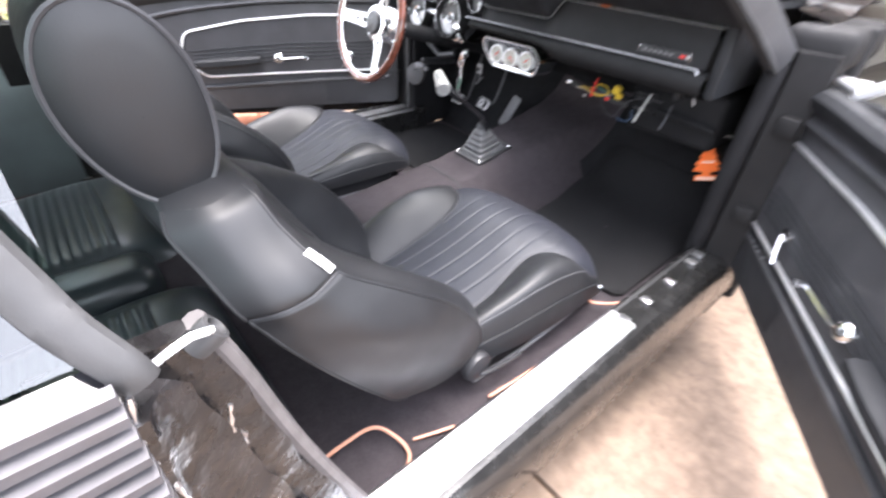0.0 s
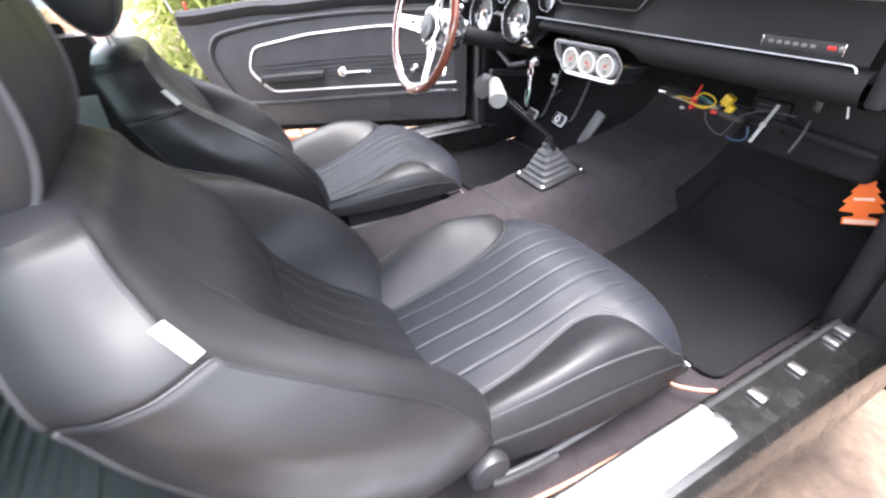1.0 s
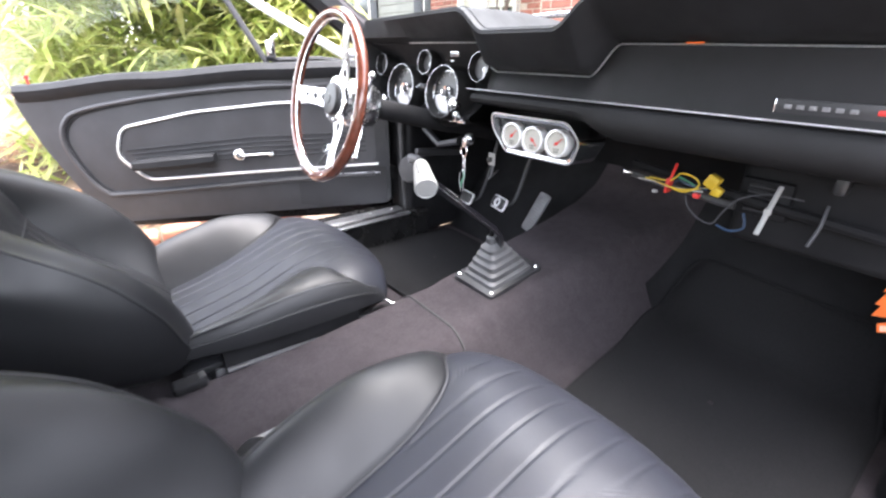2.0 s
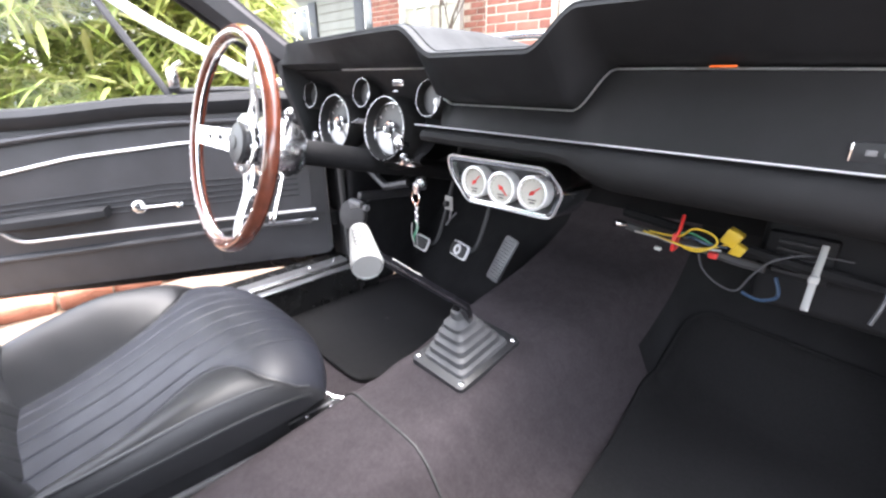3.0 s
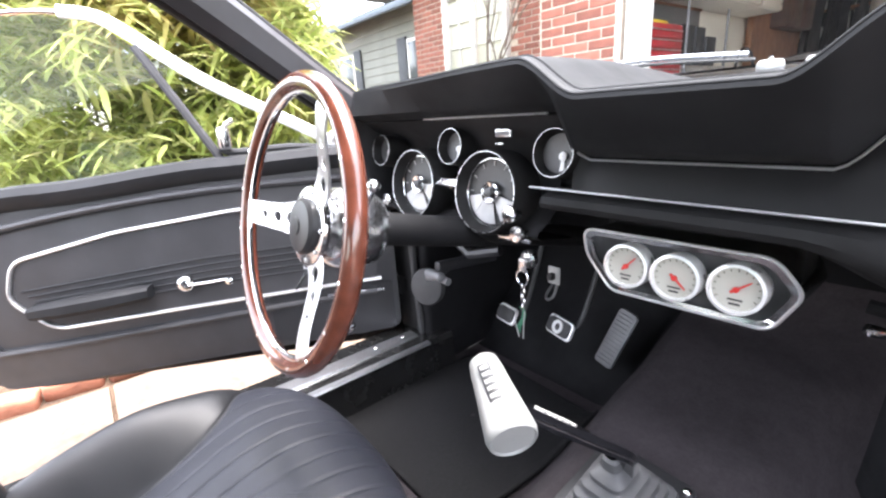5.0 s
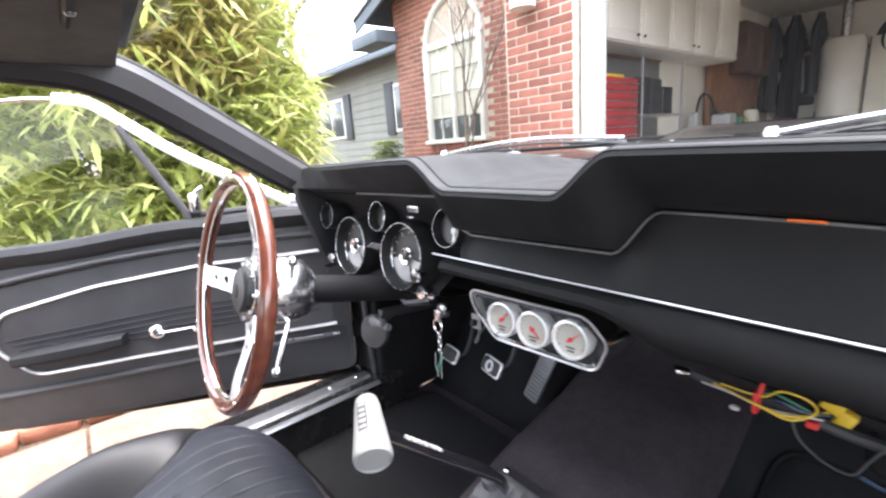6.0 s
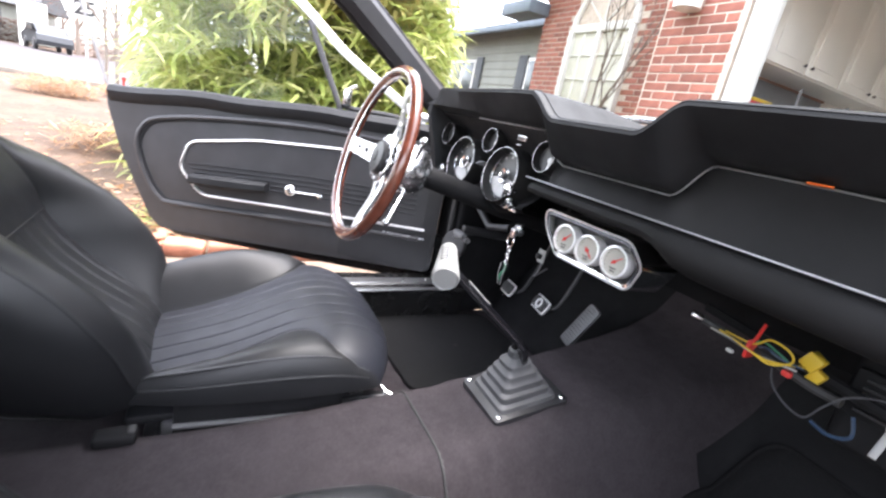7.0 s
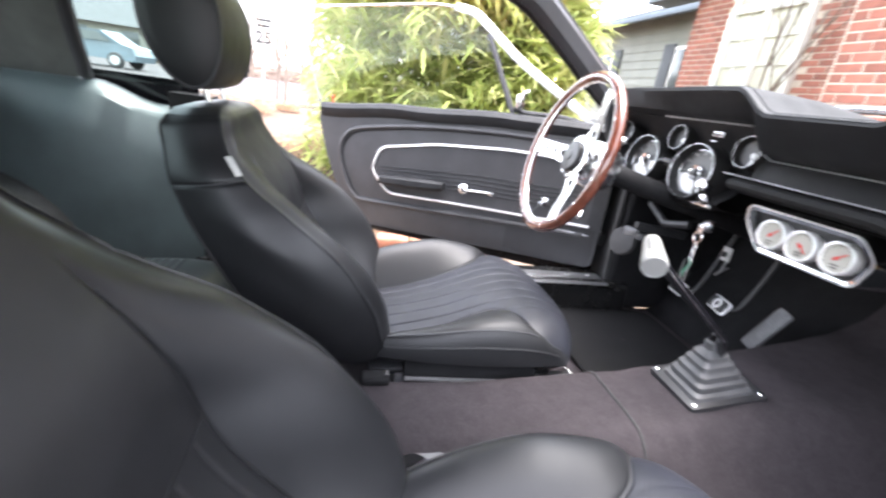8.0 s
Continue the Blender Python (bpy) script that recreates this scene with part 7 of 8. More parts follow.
tube(b, [(WC_ + WR_ * math.cos(t), YW - 0.01, WZ1 + 0.02 + WR_ * math.sin(t)) for t in np.linspace(0, math.pi, 30)], 0.045, 8)
part("arch_frame", b, TRIMW, win)
for t in (0.8, 1.57, 2.34):
    b = bmesh.new()
    tube(b, [(WC_, YW - 0.005, WZ1 + 0.05), (WC_ + WR_ * math.cos(t), YW - 0.005, WZ1 + WR_ * math.sin(t))], 0.012, 6)
    part("muntin", b, TRIMW, win)
b = bmesh.new()
vs = [b.verts.new((WC_ + WR_ * math.cos(t), YW + 0.018, WZ1 + WR_ * math.sin(t))) for t in np.linspace(0, math.pi, 26)]
b.faces.new(vs)
part("arch_glass", b, WINDK, win, "dark arched glass", smooth=False)
part("blind", box((0.50, 0.02, 0.95), (-4.58, YW + 0.004 + 0.012, 1.93), 0.002), CURT, win, "pale blind")
part("blind", box((0.50, 0.02, 0.95), (-4.03, YW + 0.004 + 0.012, 1.93), 0.002), CURT, win, "pale blind")
part("lower_glass", box((WX1 - WX0, 0.02, 0.30), (WC_, YW + 0.016, 1.32), 0.002), WINDK, win)
for k in range(16):
    part("sill_brick", box((0.0575, 0.12, 0.10), (WX0 - 0.03 + 0.0685 * k + 0.03, YW + 0.02, WZ0 - 0.105), 0.004, 1), BRICK, house)
# gable roof over the window wall
for s in (-1, 1):
    b = bmesh.new()
    x0, x1, z0, z1 = -4.0 + s * 2.15, -4.0, 2.90, 3.62
    prism(b, [(x0, z0), (x1, z1), (x1, z1 + 0.16), (x0, z0 + 0.16)], 3.72, 3.76, Matrix(((1, 0, 0, 0), (0, 0, 1, 0), (0, 1, 0, 0), (0, 0, 0, 1))))
    part("fascia", b, FASC, house, "blue-grey fascia board")
    b = bmesh.new()
    prism(b, [(x0 - s * -0.0, z0 + 0.16), (x1, z1 + 0.16), (x1, z1 + 0.21), (x0, z0 + 0.21)], 3.70, 8.0, Matrix(((1, 0, 0, 0), (0, 0, 1, 0), (0, 1, 0, 0), (0, 0, 0, 1))))
    part("roof", b, ROOFM, house, "grey shingle roof")
part("soffit_box", box((0.78, 0.38, 0.18), (-5.95, 3.92, 2.77), 0.01), FASC, house)
b = bmesh.new()
prism(b, [(-5.63, 3.0), (-4.0, 3.58), (-2.3, 3.0)], YW + 0.02, YW + 0.2, Matrix(((1, 0, 0, 0), (0, 0, 1, 0), (0, 1, 0, 0), (0, 0, 0, 1))))
part("gable", b, MORTAR, house)
# garage
part("door_post", box((0.145, 0.10, 2.35), (-1.430, YG + 0.05, 1.175), 0.008), TRIMW, house, "white garage door post")
part("door_header", box((5.6, 0.16, 0.24), (1.2, YG + 0.03, 2.46), 0.008), TRIMW, house)
part("upper_wall", box((7.0, 0.20, 0.8), (1.4, YG + 0.11, 2.98), 0.01), MORTAR, house)
part("far_post", box((0.5, 0.3, 2.5), (4.2, YG + 0.1, 1.25), 0.01), TRIMW, house)
part("garage_left_wall", box((0.12, 6.18, 2.7), (-2.06, 6.11, 1.35), 0.01), GWALL, house, "cream garage wall")
part("garage_back_wall", box((6.8, 0.12, 2.7), (1.2, 9.2, 1.35), 0.01), GWALL, house, "cream garage wall")
part("garage_right_wall", box((0.12, 6.4, 2.7), (4.5, 6.0, 1.35), 0.01), GWALL, house)
part("garage_ceiling", box((6.8, 6.5, 0.1), (1.2, 6.0, 2.75), 0.01), GWALL, house)
part("garage_floor", box((6.8, 6.4, 0.06), (1.2, 6.0, -0.005), 0.01), GFLOOR, house)
part("garage_roof", box((7.6, 7.0, 0.2), (1.2, 6.2, 3.42), 0.02), ROOFM, house)
b = bmesh.new()
lathe(b, [(0.10, 0), (0.10, 0.12), (0.06, 0.18), (0.0005, 0.19)], Matrix.Translation((-1.95, YG - 0.09, 2.06)), 16, True)
part("porch_lamp", b, TRIMW, house, "small white wall lamp")

def wall_cabinet(y0, y1, z0, z1, doors, label):
    c = thing("wall_cabinet", label, "cabinet", group="garage cabinets")
    part("body", box((0.36, y1 - y0, z1 - z0), (-1.815, (y0 + y1) / 2, (z0 + z1) / 2), 0.006), CABW, c)
    w = (y1 - y0) / doors
    for k in range(doors):
        d = part("door", box((0.02, w - 0.012, z1 - z0 - 0.02), (-1.622, y0 + w * (k + 0.5), (z0 + z1) / 2), 0.005), CABW, c)
        part("raised_panel", box((0.010, w - 0.16, z1 - z0 - 0.18), (-1.609, y0 + w * (k + 0.5), (z0 + z1) / 2), 0.004), CABW, d)
        b = bmesh.new()
        lathe(b, [(0.005, 0), (0.005, 0.012), (0.013, 0.016), (0.012, 0.024), (0.0005, 0.027)], axis_m((-1.612, y0 + w * (k + (0.9 if k % 2 == 0 else 0.1)), z0 + 0.07), (1, 0, 0)), 12)
        part("knob", b, DARKG, d)


wall_cabinet(3.30, 5.62, 1.83, 2.62, 4, "white panelled wall cabinet high in the garage")
wall_cabinet(5.66, 6.28, 1.83, 2.62, 1, "white panelled wall cabinet beside the brown board")
tool = thing("tool_chest", "tall red tool chest with many drawers", "tool chest")
part("top_box", box((0.42, 0.58, 0.62), (-1.70, 3.34, 1.21), 0.012), TOOLR, tool)
part("base_box", box((0.46, 0.72, 0.86), (-1.70, 3.34, 0.47), 0.012), TOOLR, tool)
for k in range(8):
    d = part("drawer", box((0.014, 0.52, 0.055), (-1.484, 3.34, 1.45 - 0.068 * k), 0.003), TOOLR, tool)
    part("pull", box((0.010, 0.50, 0.010), (-1.472, 3.34, 1.472 - 0.068 * k), 0.003), STEEL, d)
for k in range(4):
    d = part("drawer", box((0.014, 0.64, 0.15), (-1.464, 3.34, 0.80 - 0.19 * k), 0.004), TOOLR, tool)
    part("pull", box((0.010, 0.62, 0.014), (-1.452, 3.34, 0.86 - 0.19 * k), 0.003), STEEL, d)
part("yellow_case", box((0.16, 0.26, 0.035), (-1.62, 3.36, 1.537), 0.01), YELLOW, tool)
rack = thing("wire_rack", "steel wire shelf rack loaded with dark boxes", "shelving")
for y in (3.72, 4.50):
    b = bmesh.new()
    tube(b, [(-1.50, y, 0.03), (-1.50, y, 1.70)], 0.011, 8)
    part("upright", b, GREY, rack)
for z in (0.25, 0.72, 1.22):
    part("shelf", box((0.42, 0.82, 0.025), (-1.70, 4.11, z), 0.004), STEEL, rack)
rr = random.Random(5)
for z in (0.72, 1.22):
    y = 3.76
    while y < 4.25:
        w = rr.uniform(0.12, 0.28)
        h = rr.uniform(0.12, 0.34)
        bx = thing("storage_box", "dark storage box on the wire rack", "box", group="garage boxes")
        part("carton", box((0.3, w, h), (-1.70, y + w / 2, z + 0.013 + h / 2), 0.01), rr.choice((DARKG, KICKV, TOOLR, DARKG)), bx)
        y += w + 0.03
bd = thing("brown_board", "brown wooden board leaning on the garage wall", "board")
part("sheet", box((0.04, 2.0, 2.10), (-1.955, 7.35, 1.30), 0.008), BOARD, bd)
part("frame", box((0.06, 0.10, 2.1), (-1.93, 6.38, 1.30), 0.008), BOARD, bd)
bench2 = thing("workbench", "garage workbench crowded with tools", "workbench")
part("top", box((0.6, 3.2, 0.05), (-1.64, 7.2, 0.93), 0.008), BOARD, bench2)
for y in (5.75, 7.2, 8.65):
    part("leg", box((0.08, 0.08, 0.9), (-1.40, y, 0.46), 0.006), BOARD, bench2)
for nm, lab, mt, sz, at in (("paint_can", "green paint can on the workbench", GREEN, (0.16, 0.16, 0.22), (-1.60, 6.35, 1.065)), ("jug", "pale plastic jug on the workbench", CURT, (0.14, 0.14, 0.30), (-1.55, 6.75, 1.105)), ("bin", "red plastic bin on the workbench", RED, (0.26, 0.5, 0.16), (-1.55, 7.9, 1.035)), ("spool", "yellow spool on the workbench", YELLOW, (0.08, 0.10, 0.20), (-1.58, 6.55, 1.055)), ("grinder", "white bench machine on the workbench", WHITEP, (0.2, 0.22, 0.26), (-1.60, 5.95, 1.085))):
    t = thing(nm, lab, nm.replace("_", " "))
    b = bmesh.new()
    rbox(b, sz, at, 0.02, 3)
    part("body", b, mt, t)
    b = bmesh.new()
    lathe(b, [(sz[0] * 0.2, 0), (sz[0] * 0.2, 0.025), (0.0005, 0.028)], Matrix.Translation((at[0], at[1], at[2] + sz[2] / 2)), 14)
    part("cap", b, DARKG, t)
tank = thing("water_heater", "pale water heater against the back wall", "water heater")
b = bmesh.new()
lathe(b, [(0.24, 0.05), (0.25, 0.1), (0.25, 1.75), (0.22, 1.83), (0.0005, 1.86)], Matrix.Translation((-1.04, 8.80, 0.35)), 28, True)
part("tank", b, CABW, tank)
b = bmesh.new()
tube(b, [(-1.04, 8.80, 2.18), (-1.04, 8.80, 2.70)], 0.06, 12)
part("flue", b, STEEL, tank)
for k, (x, z, l) in enumerate(((-1.55, 2.3, 0.9), (-1.3, 2.2, 1.1), (-1.1, 2.35, 0.8), (-0.25, 2.2, 1.0), (0.15, 2.3, 1.2))):
    t = thing("hanging_tool", "dark long-handled tool hanging on the garage wall", "tool", group="hanging tools")
    b = bmesh.new()
    tube(b, [(x, 9.10, z), (x + 0.05, 9.08, z - l)], 0.016, 8)
    part("handle", b, BOARD if k % 2 else DARKG, t)
    part("head", box((0.24, 0.05, 0.20), (x + 0.06, 9.07, z - l), 0.03, 3), DARKG, t)
hose = thing("garden_hose", "coiled dark hose hanging on the garage wall", "hose")
for q in range(3):
    b = bmesh.new()
    tube(b, [(-0.43 + (0.30 - 0.03 * q) * math.cos(t), 9.09 - 0.02 * q, 2.12 + (0.32 - 0.03 * q) * math.sin(t)) for t in np.linspace(0, 2 * math.pi, 30, endpoint=False)], 0.022, 8, loop=True)
    part("coil", b, DARKG, hose)
# a dark cupboard, hung coats and bench clutter further in
cup = thing("wall_cupboard", "dark brown wooden cupboard high on the garage wall", "cupboard")
part("body", box((0.20, 1.05, 0.66), (-1.86, 7.55, 2.08), 0.008), DBROWN, cup)
for k in range(2):
    d = part("door", box((0.018, 0.505, 0.63), (-1.751, 7.29 + 0.52 * k, 2.08), 0.005), DBROWN, cup)
    part("panel", box((0.010, 0.36, 0.46), (-1.740, 7.29 + 0.52 * k, 2.08), 0.004), DBROWN, d)
# grey sheet added to make the wall below the cabinets darker
peg = thing("pegboard", "dark grey sheet added on the wall behind the wire rack", "pegboard")
part("sheet", box((0.02, 1.75, 0.92), (-1.985, 4.18, 1.37), 0.004), GREY, peg)
part("rail", box((0.03, 1.78, 0.03), (-1.975, 4.18, 1.825), 0.004), BOARD, peg)
for k, (y, z, h) in enumerate(((3.62, 1.62, 0.22), (3.86, 1.58, 0.30), (4.12, 1.64, 0.18), (4.42, 1.60, 0.26), (4.70, 1.62, 0.22))):
    t = thing("hand_tool", "dark hand tool hanging on the added grey sheet", "tool", group="pegboard tools")
    b = bmesh.new()
    tube(b, [(-1.955, y, z), (-1.952, y + 0.01, z - h * 0.6)], 0.014, 8)
    part("handle", b, RED if k == 1 else DARKG, t)
    part("head", box((0.02, 0.09, 0.06), (-1.955, y + 0.012, z - h * 0.62), 0.012, 2), STEEL, t)
for k, (x, y, w, z0, mt) in enumerate(((-1.86, 8.55, 0.17, 1.25, DARKG), (-1.62, 8.72, 0.20, 1.10, KICKV), (-1.36, 8.90, 0.15, 1.45, SHUT))):
    t = thing("hanging_coat", "dark work coat hanging from a hook in the garage", "coat", group="hanging coats")
    b = bmesh.new()
    rows = []
    for q in np.linspace(0, 1, 16):
        z = 2.62 - (2.62 - z0) * q
        r0 = w * (0.35 + 0.65 * smooth01(0.0, 0.22, q)) * (1 + 0.10 * math.sin(q * 9 + k))
        rows.append([(x + r0 * (0.62 + 0.10 * math.sin(5 * a + k + 3 * q)) * math.cos(a), y + r0 * (1.0 + 0.12 * math.sin(7 * a + 2 * k - 2 * q)) * math.sin(a), z) for a in np.linspace(0, 2 * math.pi, 28, endpoint=False)])
    rings(b, rows, True, True)
    part("cloth", b, mt, t)
    b = bmesh.new()
    tube(b, [(x, y, 2.60), (x, y, 2.705)], 0.008, 6)
    part("hook", b, STEEL, t)
# gooseneck hose on its stand, no lamp; the flared end is made up
goose = thing("bench_gooseneck", "black gooseneck hose on a white stand on the workbench", "lamp")
part("stand", box((0.10, 0.16, 0.30), (-1.84, 5.74, 1.105), 0.02, 3), WHITEP, goose, "white stand")
b = bmesh.new()
tube(b, spline([(-1.84, 5.76, 1.25), (-1.83, 5.80, 1.40), (-1.82, 5.92, 1.47), (-1.81, 6.10, 1.42), (-1.80, 6.20, 1.28)], 6), 0.016, 8)
part("neck", b, DARKG, goose)
b = bmesh.new()
lathe(b, [(0.018, 0.0), (0.03, 0.03), (0.05, 0.09), (0.047, 0.09), (0.0005, 0.05)], axis_m((-1.80, 6.19, 1.30), (0, 0.3, -1)), 16)
part("shade", b, DARKG, goose)
for k, (y, l, w, z) in enumerate(((6.95, 0.9, 0.14, 0.955), (7.0, 0.6, 0.10, 0.985))):
    t = thing("plank", "pale plank lying on the workbench", "plank", group="planks")
    part("board", box((w, l, 0.03), (-1.50 + 0.02 * k, y, z + 0.015), 0.004), CABW if k else GREY, t)
# tall pale boards leaning at the back
for k, (x, w, h, mt) in enumerate(((-0.66, 0.26, 2.15, GWALL), (-0.18, 0.34, 2.30, CABW), (0.22, 0.22, 2.05, GWALL))):
    t = thing("leaning_board", "tall pale board leaning on the back wall", "board", group="leaning boards")
    part("sheet", box((w, 0.03, h), (x, 9.0, h / 2 + 0.025), 0.006, 2, m=Matrix.Rotation(radians(-3), 4, "X")), mt, t)
    part("edge_strip", box((0.02, 0.034, h), (x - w / 2, 8.995, h / 2 + 0.025), 0.003, 1, m=Matrix.Rotation(radians(-3), 4, "X")), GREY, t)
# ---- grey clapboard wing ----
wing = thing("clapboard_house", "single-storey grey-green clapboard house with dark shutters", "house")
part("wall", box((8.0, 0.2, 3.0), (-9.2, 5.42, 1.5), 0.01), SIDING, wing)
me = bpy.data.meshes.new("board")
b = bmesh.new()
rings(b, [[(x, 0.0, 0.085), (x, -0.010, 0.085), (x, -0.030, -0.085), (x, 0.0, -0.085)] for x in (-4.0, 4.0)], True, True)
bmesh.ops.recalc_face_normals(b, faces=b.faces)
b.to_mesh(me)
b.free()
me.materials.append(SIDING)
for k in range(18):
    o = new("board", me)
    o.parent = wing
    o.matrix_basis = pose(-9.2, 5.325, 0.09 + 0.168 * k)
for cx, w in ((-10.35, 1.35), (-7.0, 1.0)):
    wi = part("window", box((w, 0.06, 0.95), (cx, 5.29, 1.92), 0.01), TRIMW, wing, "white sash window")
    for sx in (-0.25, 0.25):
        part("pane", box((w * 0.43, 0.02, 0.82), (cx + sx * w * 0.93, 5.262, 1.92), 0.003), WINDK, wi)
    for sx in (-1, 1):
        part("shutter", box((0.30, 0.05, 1.05), (cx + sx * (w / 2 + 0.18), 5.28, 1.92), 0.008), SHUT, wing, "dark shutter")
b = bmesh.new()
prism(b, [(4.85, 2.86), (9.4, 4.6), (9.4, 4.72), (4.85, 2.98)], -13.6, -5.2, Matrix(((0, 0, 1, 0), (1, 0, 0, 0), (0, 1, 0, 0), (0, 0, 0, 1))))
part("roof", b, ROOFM, wing, "grey shingle roof")
part("gutter", box((8.4, 0.10, 0.11), (-9.4, 4.83, 2.88), 0.02), FASC, wing)
leaves("shrub", [(-6.7, -5.9, 3.9, 4.6, 0.5, 1.02), (-6.5, -6.1, 4.0, 4.4, 0.9, 1.25)], 1500, 0.11, SHRUB, "yellow-green leafy shrub by the house corner", "shrub", 21, droop=-0.3, width=0.35)

# ---- street side ----
road = solid("road", box((27.0, 160, 0.06), (-27.6, -20, -0.015), 0.0), ASPH, "pale pinkish worn street", "road", kind="structure")
solid("kerb", box((0.35, 160, 0.20), (-13.95, -20, 0.0), 0.03, 2), KERB, "pale concrete kerb", "kerb", kind="structure")
leaves("dry_brush", [(-10.6, -9.6, -3.3, -2.5, -0.02, 0.30), (-10.4, -9.8, -3.5, -2.3, -0.02, 0.22), (-12.0, -11.2, -2.5, -1.9, -0.02, 0.2), (-5.6, -4.6, -1.7, -0.9, 0.0, 0.18)], 3600, 0.15, LITTER, "dry tan brush on the verge", "brush", 22, droop=-0.9, width=0.10)


def parked_car(name, at, rz, material, label):
    c = thing(name, label, "car", group="parked cars")
    m = pose(*at, 0, 0, rz)
    b = bmesh.new()
    prof = [(-2.2, 0.35), (-2.25, 0.70), (-2.1, 0.86), (-1.45, 0.95), (-0.75, 1.45), (0.75, 1.48), (1.55, 1.02), (2.1, 0.92), (2.2, 0.6), (2.15, 0.35)]
    rings(b, [[m @ Vector((x, w * (1.0 if z < 1.0 else 0.84), z)) for x, z in prof] for w in (-0.86, -0.9, 0.9, 0.86)], True, True)
    bmesh.ops.recalc_face_normals(b, faces=b.faces)
    part("body", b, material, c, angle=25)
    for s in (-1, 1):
        b = bmesh.new()
        vs = [b.verts.new(m @ Vector((x, s * 0.835 + s * 0.05 * (1.42 - z), z))) for x, z in ((-1.25, 1.02), (-0.70, 1.38), (0.68, 1.40), (1.25, 1.05))]
        b.faces.new(vs)
        part("side_window", b, WINDK, c, smooth=False)
    for x in (-1.35, 1.35):
        for s in (-1, 1):
            b = bmesh.new()
            lathe(b, [(0.0005, -0.1), (0.30, -0.1), (0.33, -0.06), (0.33, 0.06), (0.30, 0.1), (0.0005, 0.1)], m @ axis_m((x, s * 0.82, 0.33), (0, 1, 0)), 20)
            w = part("wheel", b, RUBBER, c)
            b = bmesh.new()
            lathe(b, [(0.0005, 0.0), (0.2, 0.0)], m @ axis_m((x, s * 0.925, 0.33), (0, s, 0)), 18)
            part("rim", b, STEEL, w)


parked_car("parked_car", (-38.6, -10.0, 0.015), 24, CARDK, "dark car parked across the street")
parked_car("parked_car", (-23.6, -12.1, 0.015), 85, CARBL, "blue car parked across the street")
for k, (x, y) in enumerate(((-44, -9.5), (-52, -6), (-50, -2), (-60, -14), (-46, 4), (-45, -4.5), (-55, -9))):
    branch_tree("street_tree", "leafless tree across the street", (x, y, 0), 7.5 + k % 3, 30 + k, 0.6, 6, 0.16)
branch_tree("verge_tree", "slender leafless tree on the verge", (-12.9, -2.42, -0.02), 5.5, 51, 0.55, 5, 0.050)
branch_tree("verge_tree", "slender leafless tree by the street", (-13.1, -2.68, -0.02), 5.0, 57, 0.6, 5, 0.042)
farh = thing("far_house", "low house with dark roof across the street", "house")
part("wall", box((7, 14, 2.8), (-50, -20, 1.4), 0.02), SIDING, farh)
b = bmesh.new()
prism(b, [(-54.4, 2.6), (-50, 5.2), (-45.6, 2.6)], -27.8, -12.2, Matrix(((1, 0, 0, 0), (0, 0, 1, 0), (0, 1, 0, 0), (0, 0, 0, 1))))
part("roof", b, ROOFM, farh)
for y in (-24, -20, -15.2):
    part("window", box((0.06, 1.4, 1.2), (-46.48, y, 1.6), 0.01), WINDK, farh)
post = thing("street_pole", "white street pole with a plain white board", "pole")
b = bmesh.new()
tube(b, [(-42.6, -12.3, -0.03), (-42.6, -12.3, 7.5)], 0.19, 12)
part("mast", b, TRIMW, post)
part("board", box((0.08, 1.5, 1.3), (-42.4, -11.6, 2.2), 0.03, 2), TRIMW, post)
sgn = thing("speed_sign", "white speed limit sign on a steel post by the street", "road sign")
b = bmesh.new()
tube(b, [(-13.34, -3.07, -0.03), (-13.34, -3.07, 2.24)], 0.028, 10)
part("post", b, STEEL, sgn)
plate = part("plate", box((0.012, 0.61, 0.76), (-13.30, -3.07, 1.86), 0.005), TRIMW, sgn)
for z, w in ((2.14, 0.40), (2.00, 0.36)):
    part("bar", box((0.004, w, 0.075), (-13.2915, -3.07, z), 0.001), DARKG, plate, "dark lettering bar")
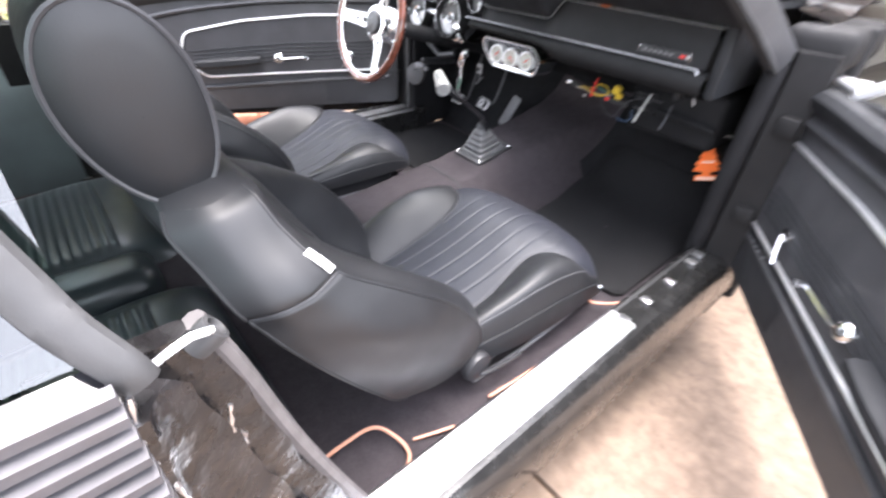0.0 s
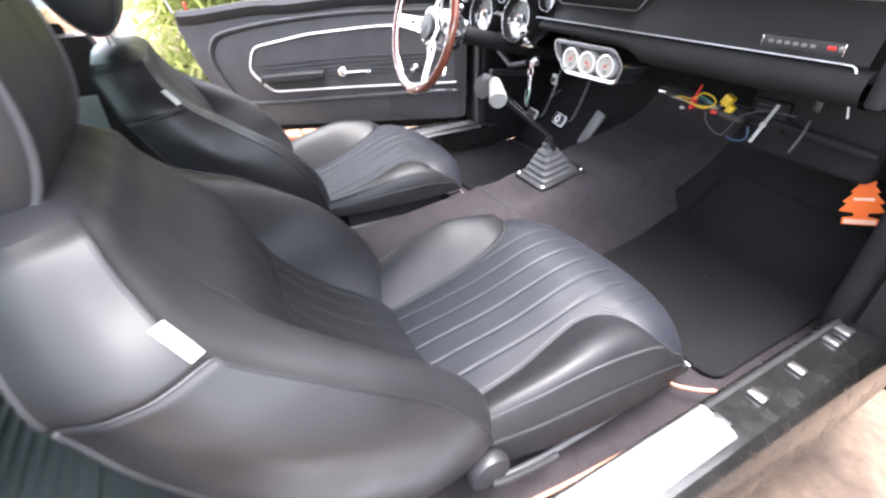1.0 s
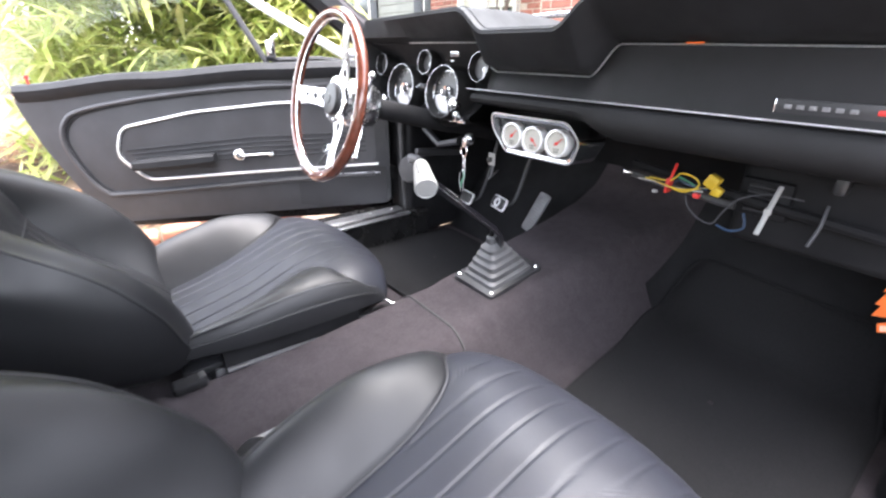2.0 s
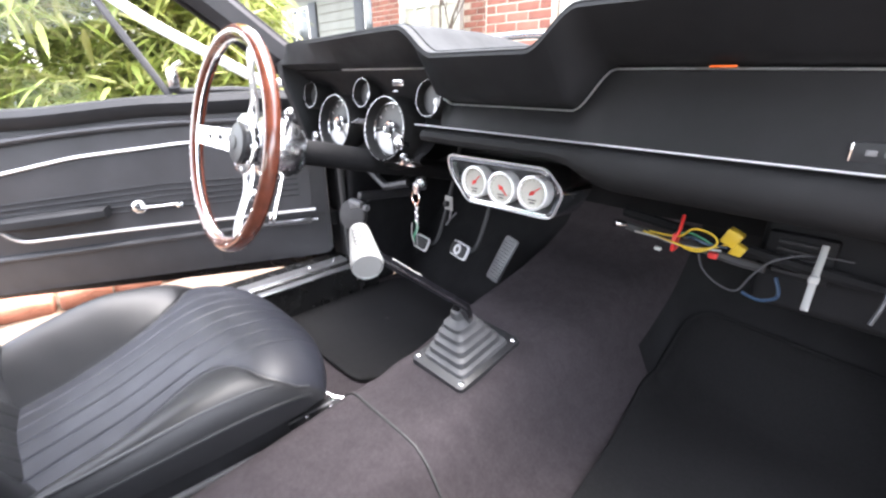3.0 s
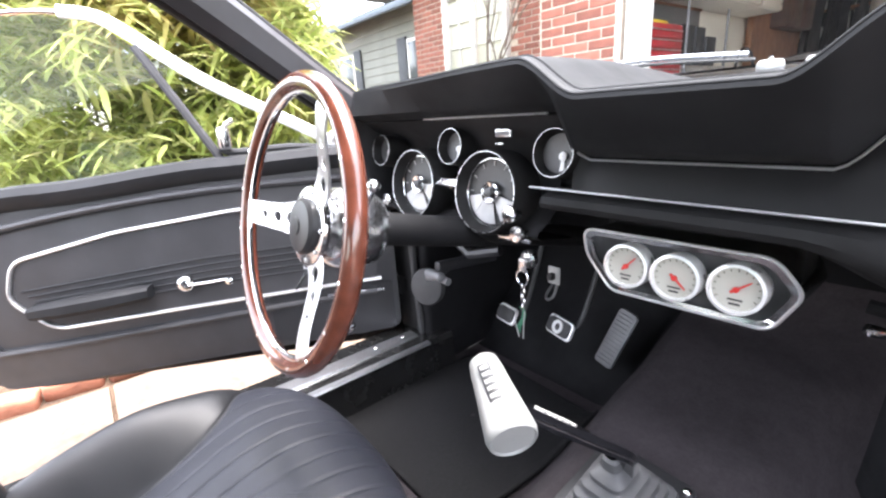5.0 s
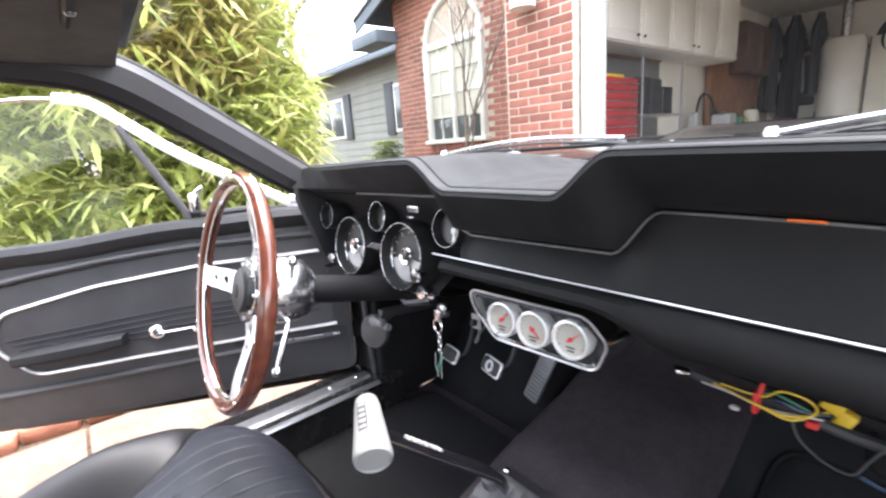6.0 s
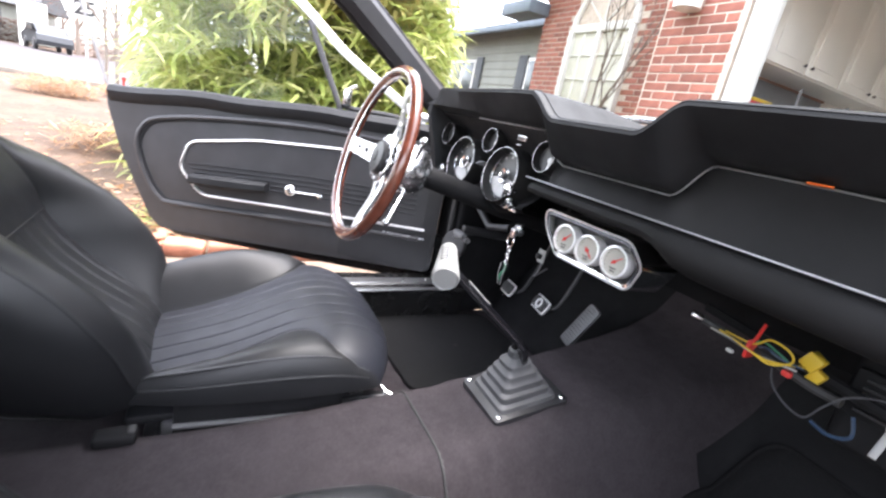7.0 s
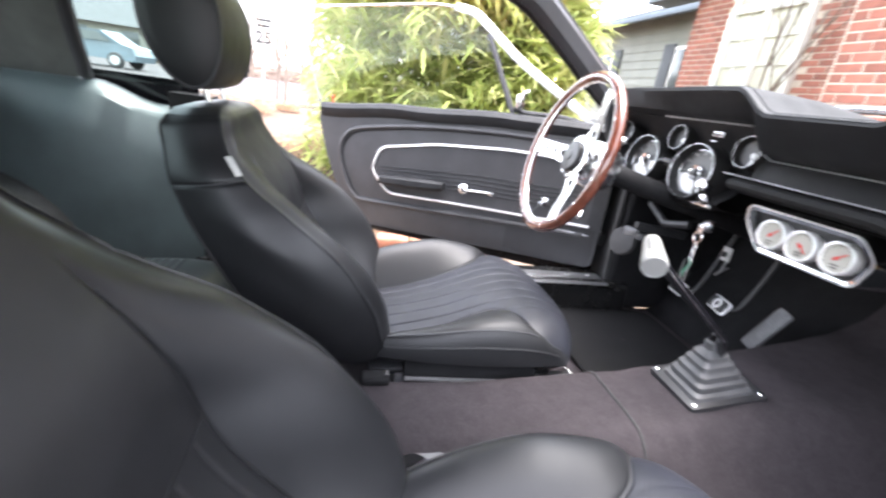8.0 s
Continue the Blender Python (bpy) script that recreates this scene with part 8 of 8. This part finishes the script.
txt = bpy.data.curves.new("number", "FONT")
txt.body, txt.size, txt.align_x, txt.extrude, txt.offset = "25", 0.42, "CENTER", 0.002, 0.012
tmp = bpy.data.objects.new("number", txt)
num = bpy.data.meshes.new_from_object(tmp)
bpy.data.objects.remove(tmp)
b = bmesh.new()
b.from_mesh(num)
b.transform(pose(-13.291, -3.07, 1.57, 90, 0, 90))
part("number", b, DARKG, plate, "dark figures", smooth=False)
leaves("far_hedge", [(-44.6, -43.4, -17, -12.6, 0.0, 1.5), (-46, -44.4, -10, -3, 0.0, 1.5), (-47.5, -44.6, -13, 3, 0.0, 3.6), (-48.0, -45.0, -10, -1, 2.0, 5.0), (-12.5, -11.4, 4, 12, 0.0, 1.2)], 7000, 0.40, HEDGEB, "reddish brown winter hedge", "hedge", 23, droop=-0.5, width=0.3)

# rolled dark tarps on a wall shelf at the back of the garage
shelf = thing("wall_shelf", "dark wall shelf with rolled tarps in the garage", "shelf")
part("board", box((1.1, 0.35, 0.03), (-1.35, 8.95, 2.05), 0.004), BOARD, shelf)
for x in (-1.8, -0.95):
    part("bracket", box((0.03, 0.30, 0.20), (x, 8.98, 1.94), 0.004), DARKG, shelf)
for k, (x, r_, l_) in enumerate(((-1.62, 0.11, 0.34), (-1.32, 0.09, 0.30), (-1.36, 0.08, 0.30))):
    t = thing("rolled_tarp", "dark rolled tarp lying on the wall shelf", "tarp", group="rolled tarps")
    b = bmesh.new()
    z = 2.065 + r_ if k < 2 else 2.065 + 0.18 + r_ * 0.9
    lathe(b, [(0.0005, 0.0), (r_ * 0.9, 0.0), (r_, 0.02), (r_, l_ - 0.02), (r_ * 0.9, l_), (0.0005, l_)], axis_m((x, 8.79, z), (0, 1, 0)), 20)
    part("roll", b, DARKG, t)
    b = bmesh.new()
    lathe(b, [(r_ + 0.001, 0.10), (r_ + 0.004, 0.102), (r_ + 0.004, 0.118), (r_ + 0.001, 0.12)], axis_m((x, 8.79, z), (0, 1, 0)), 20)
    part("tie", b, GREY, t)
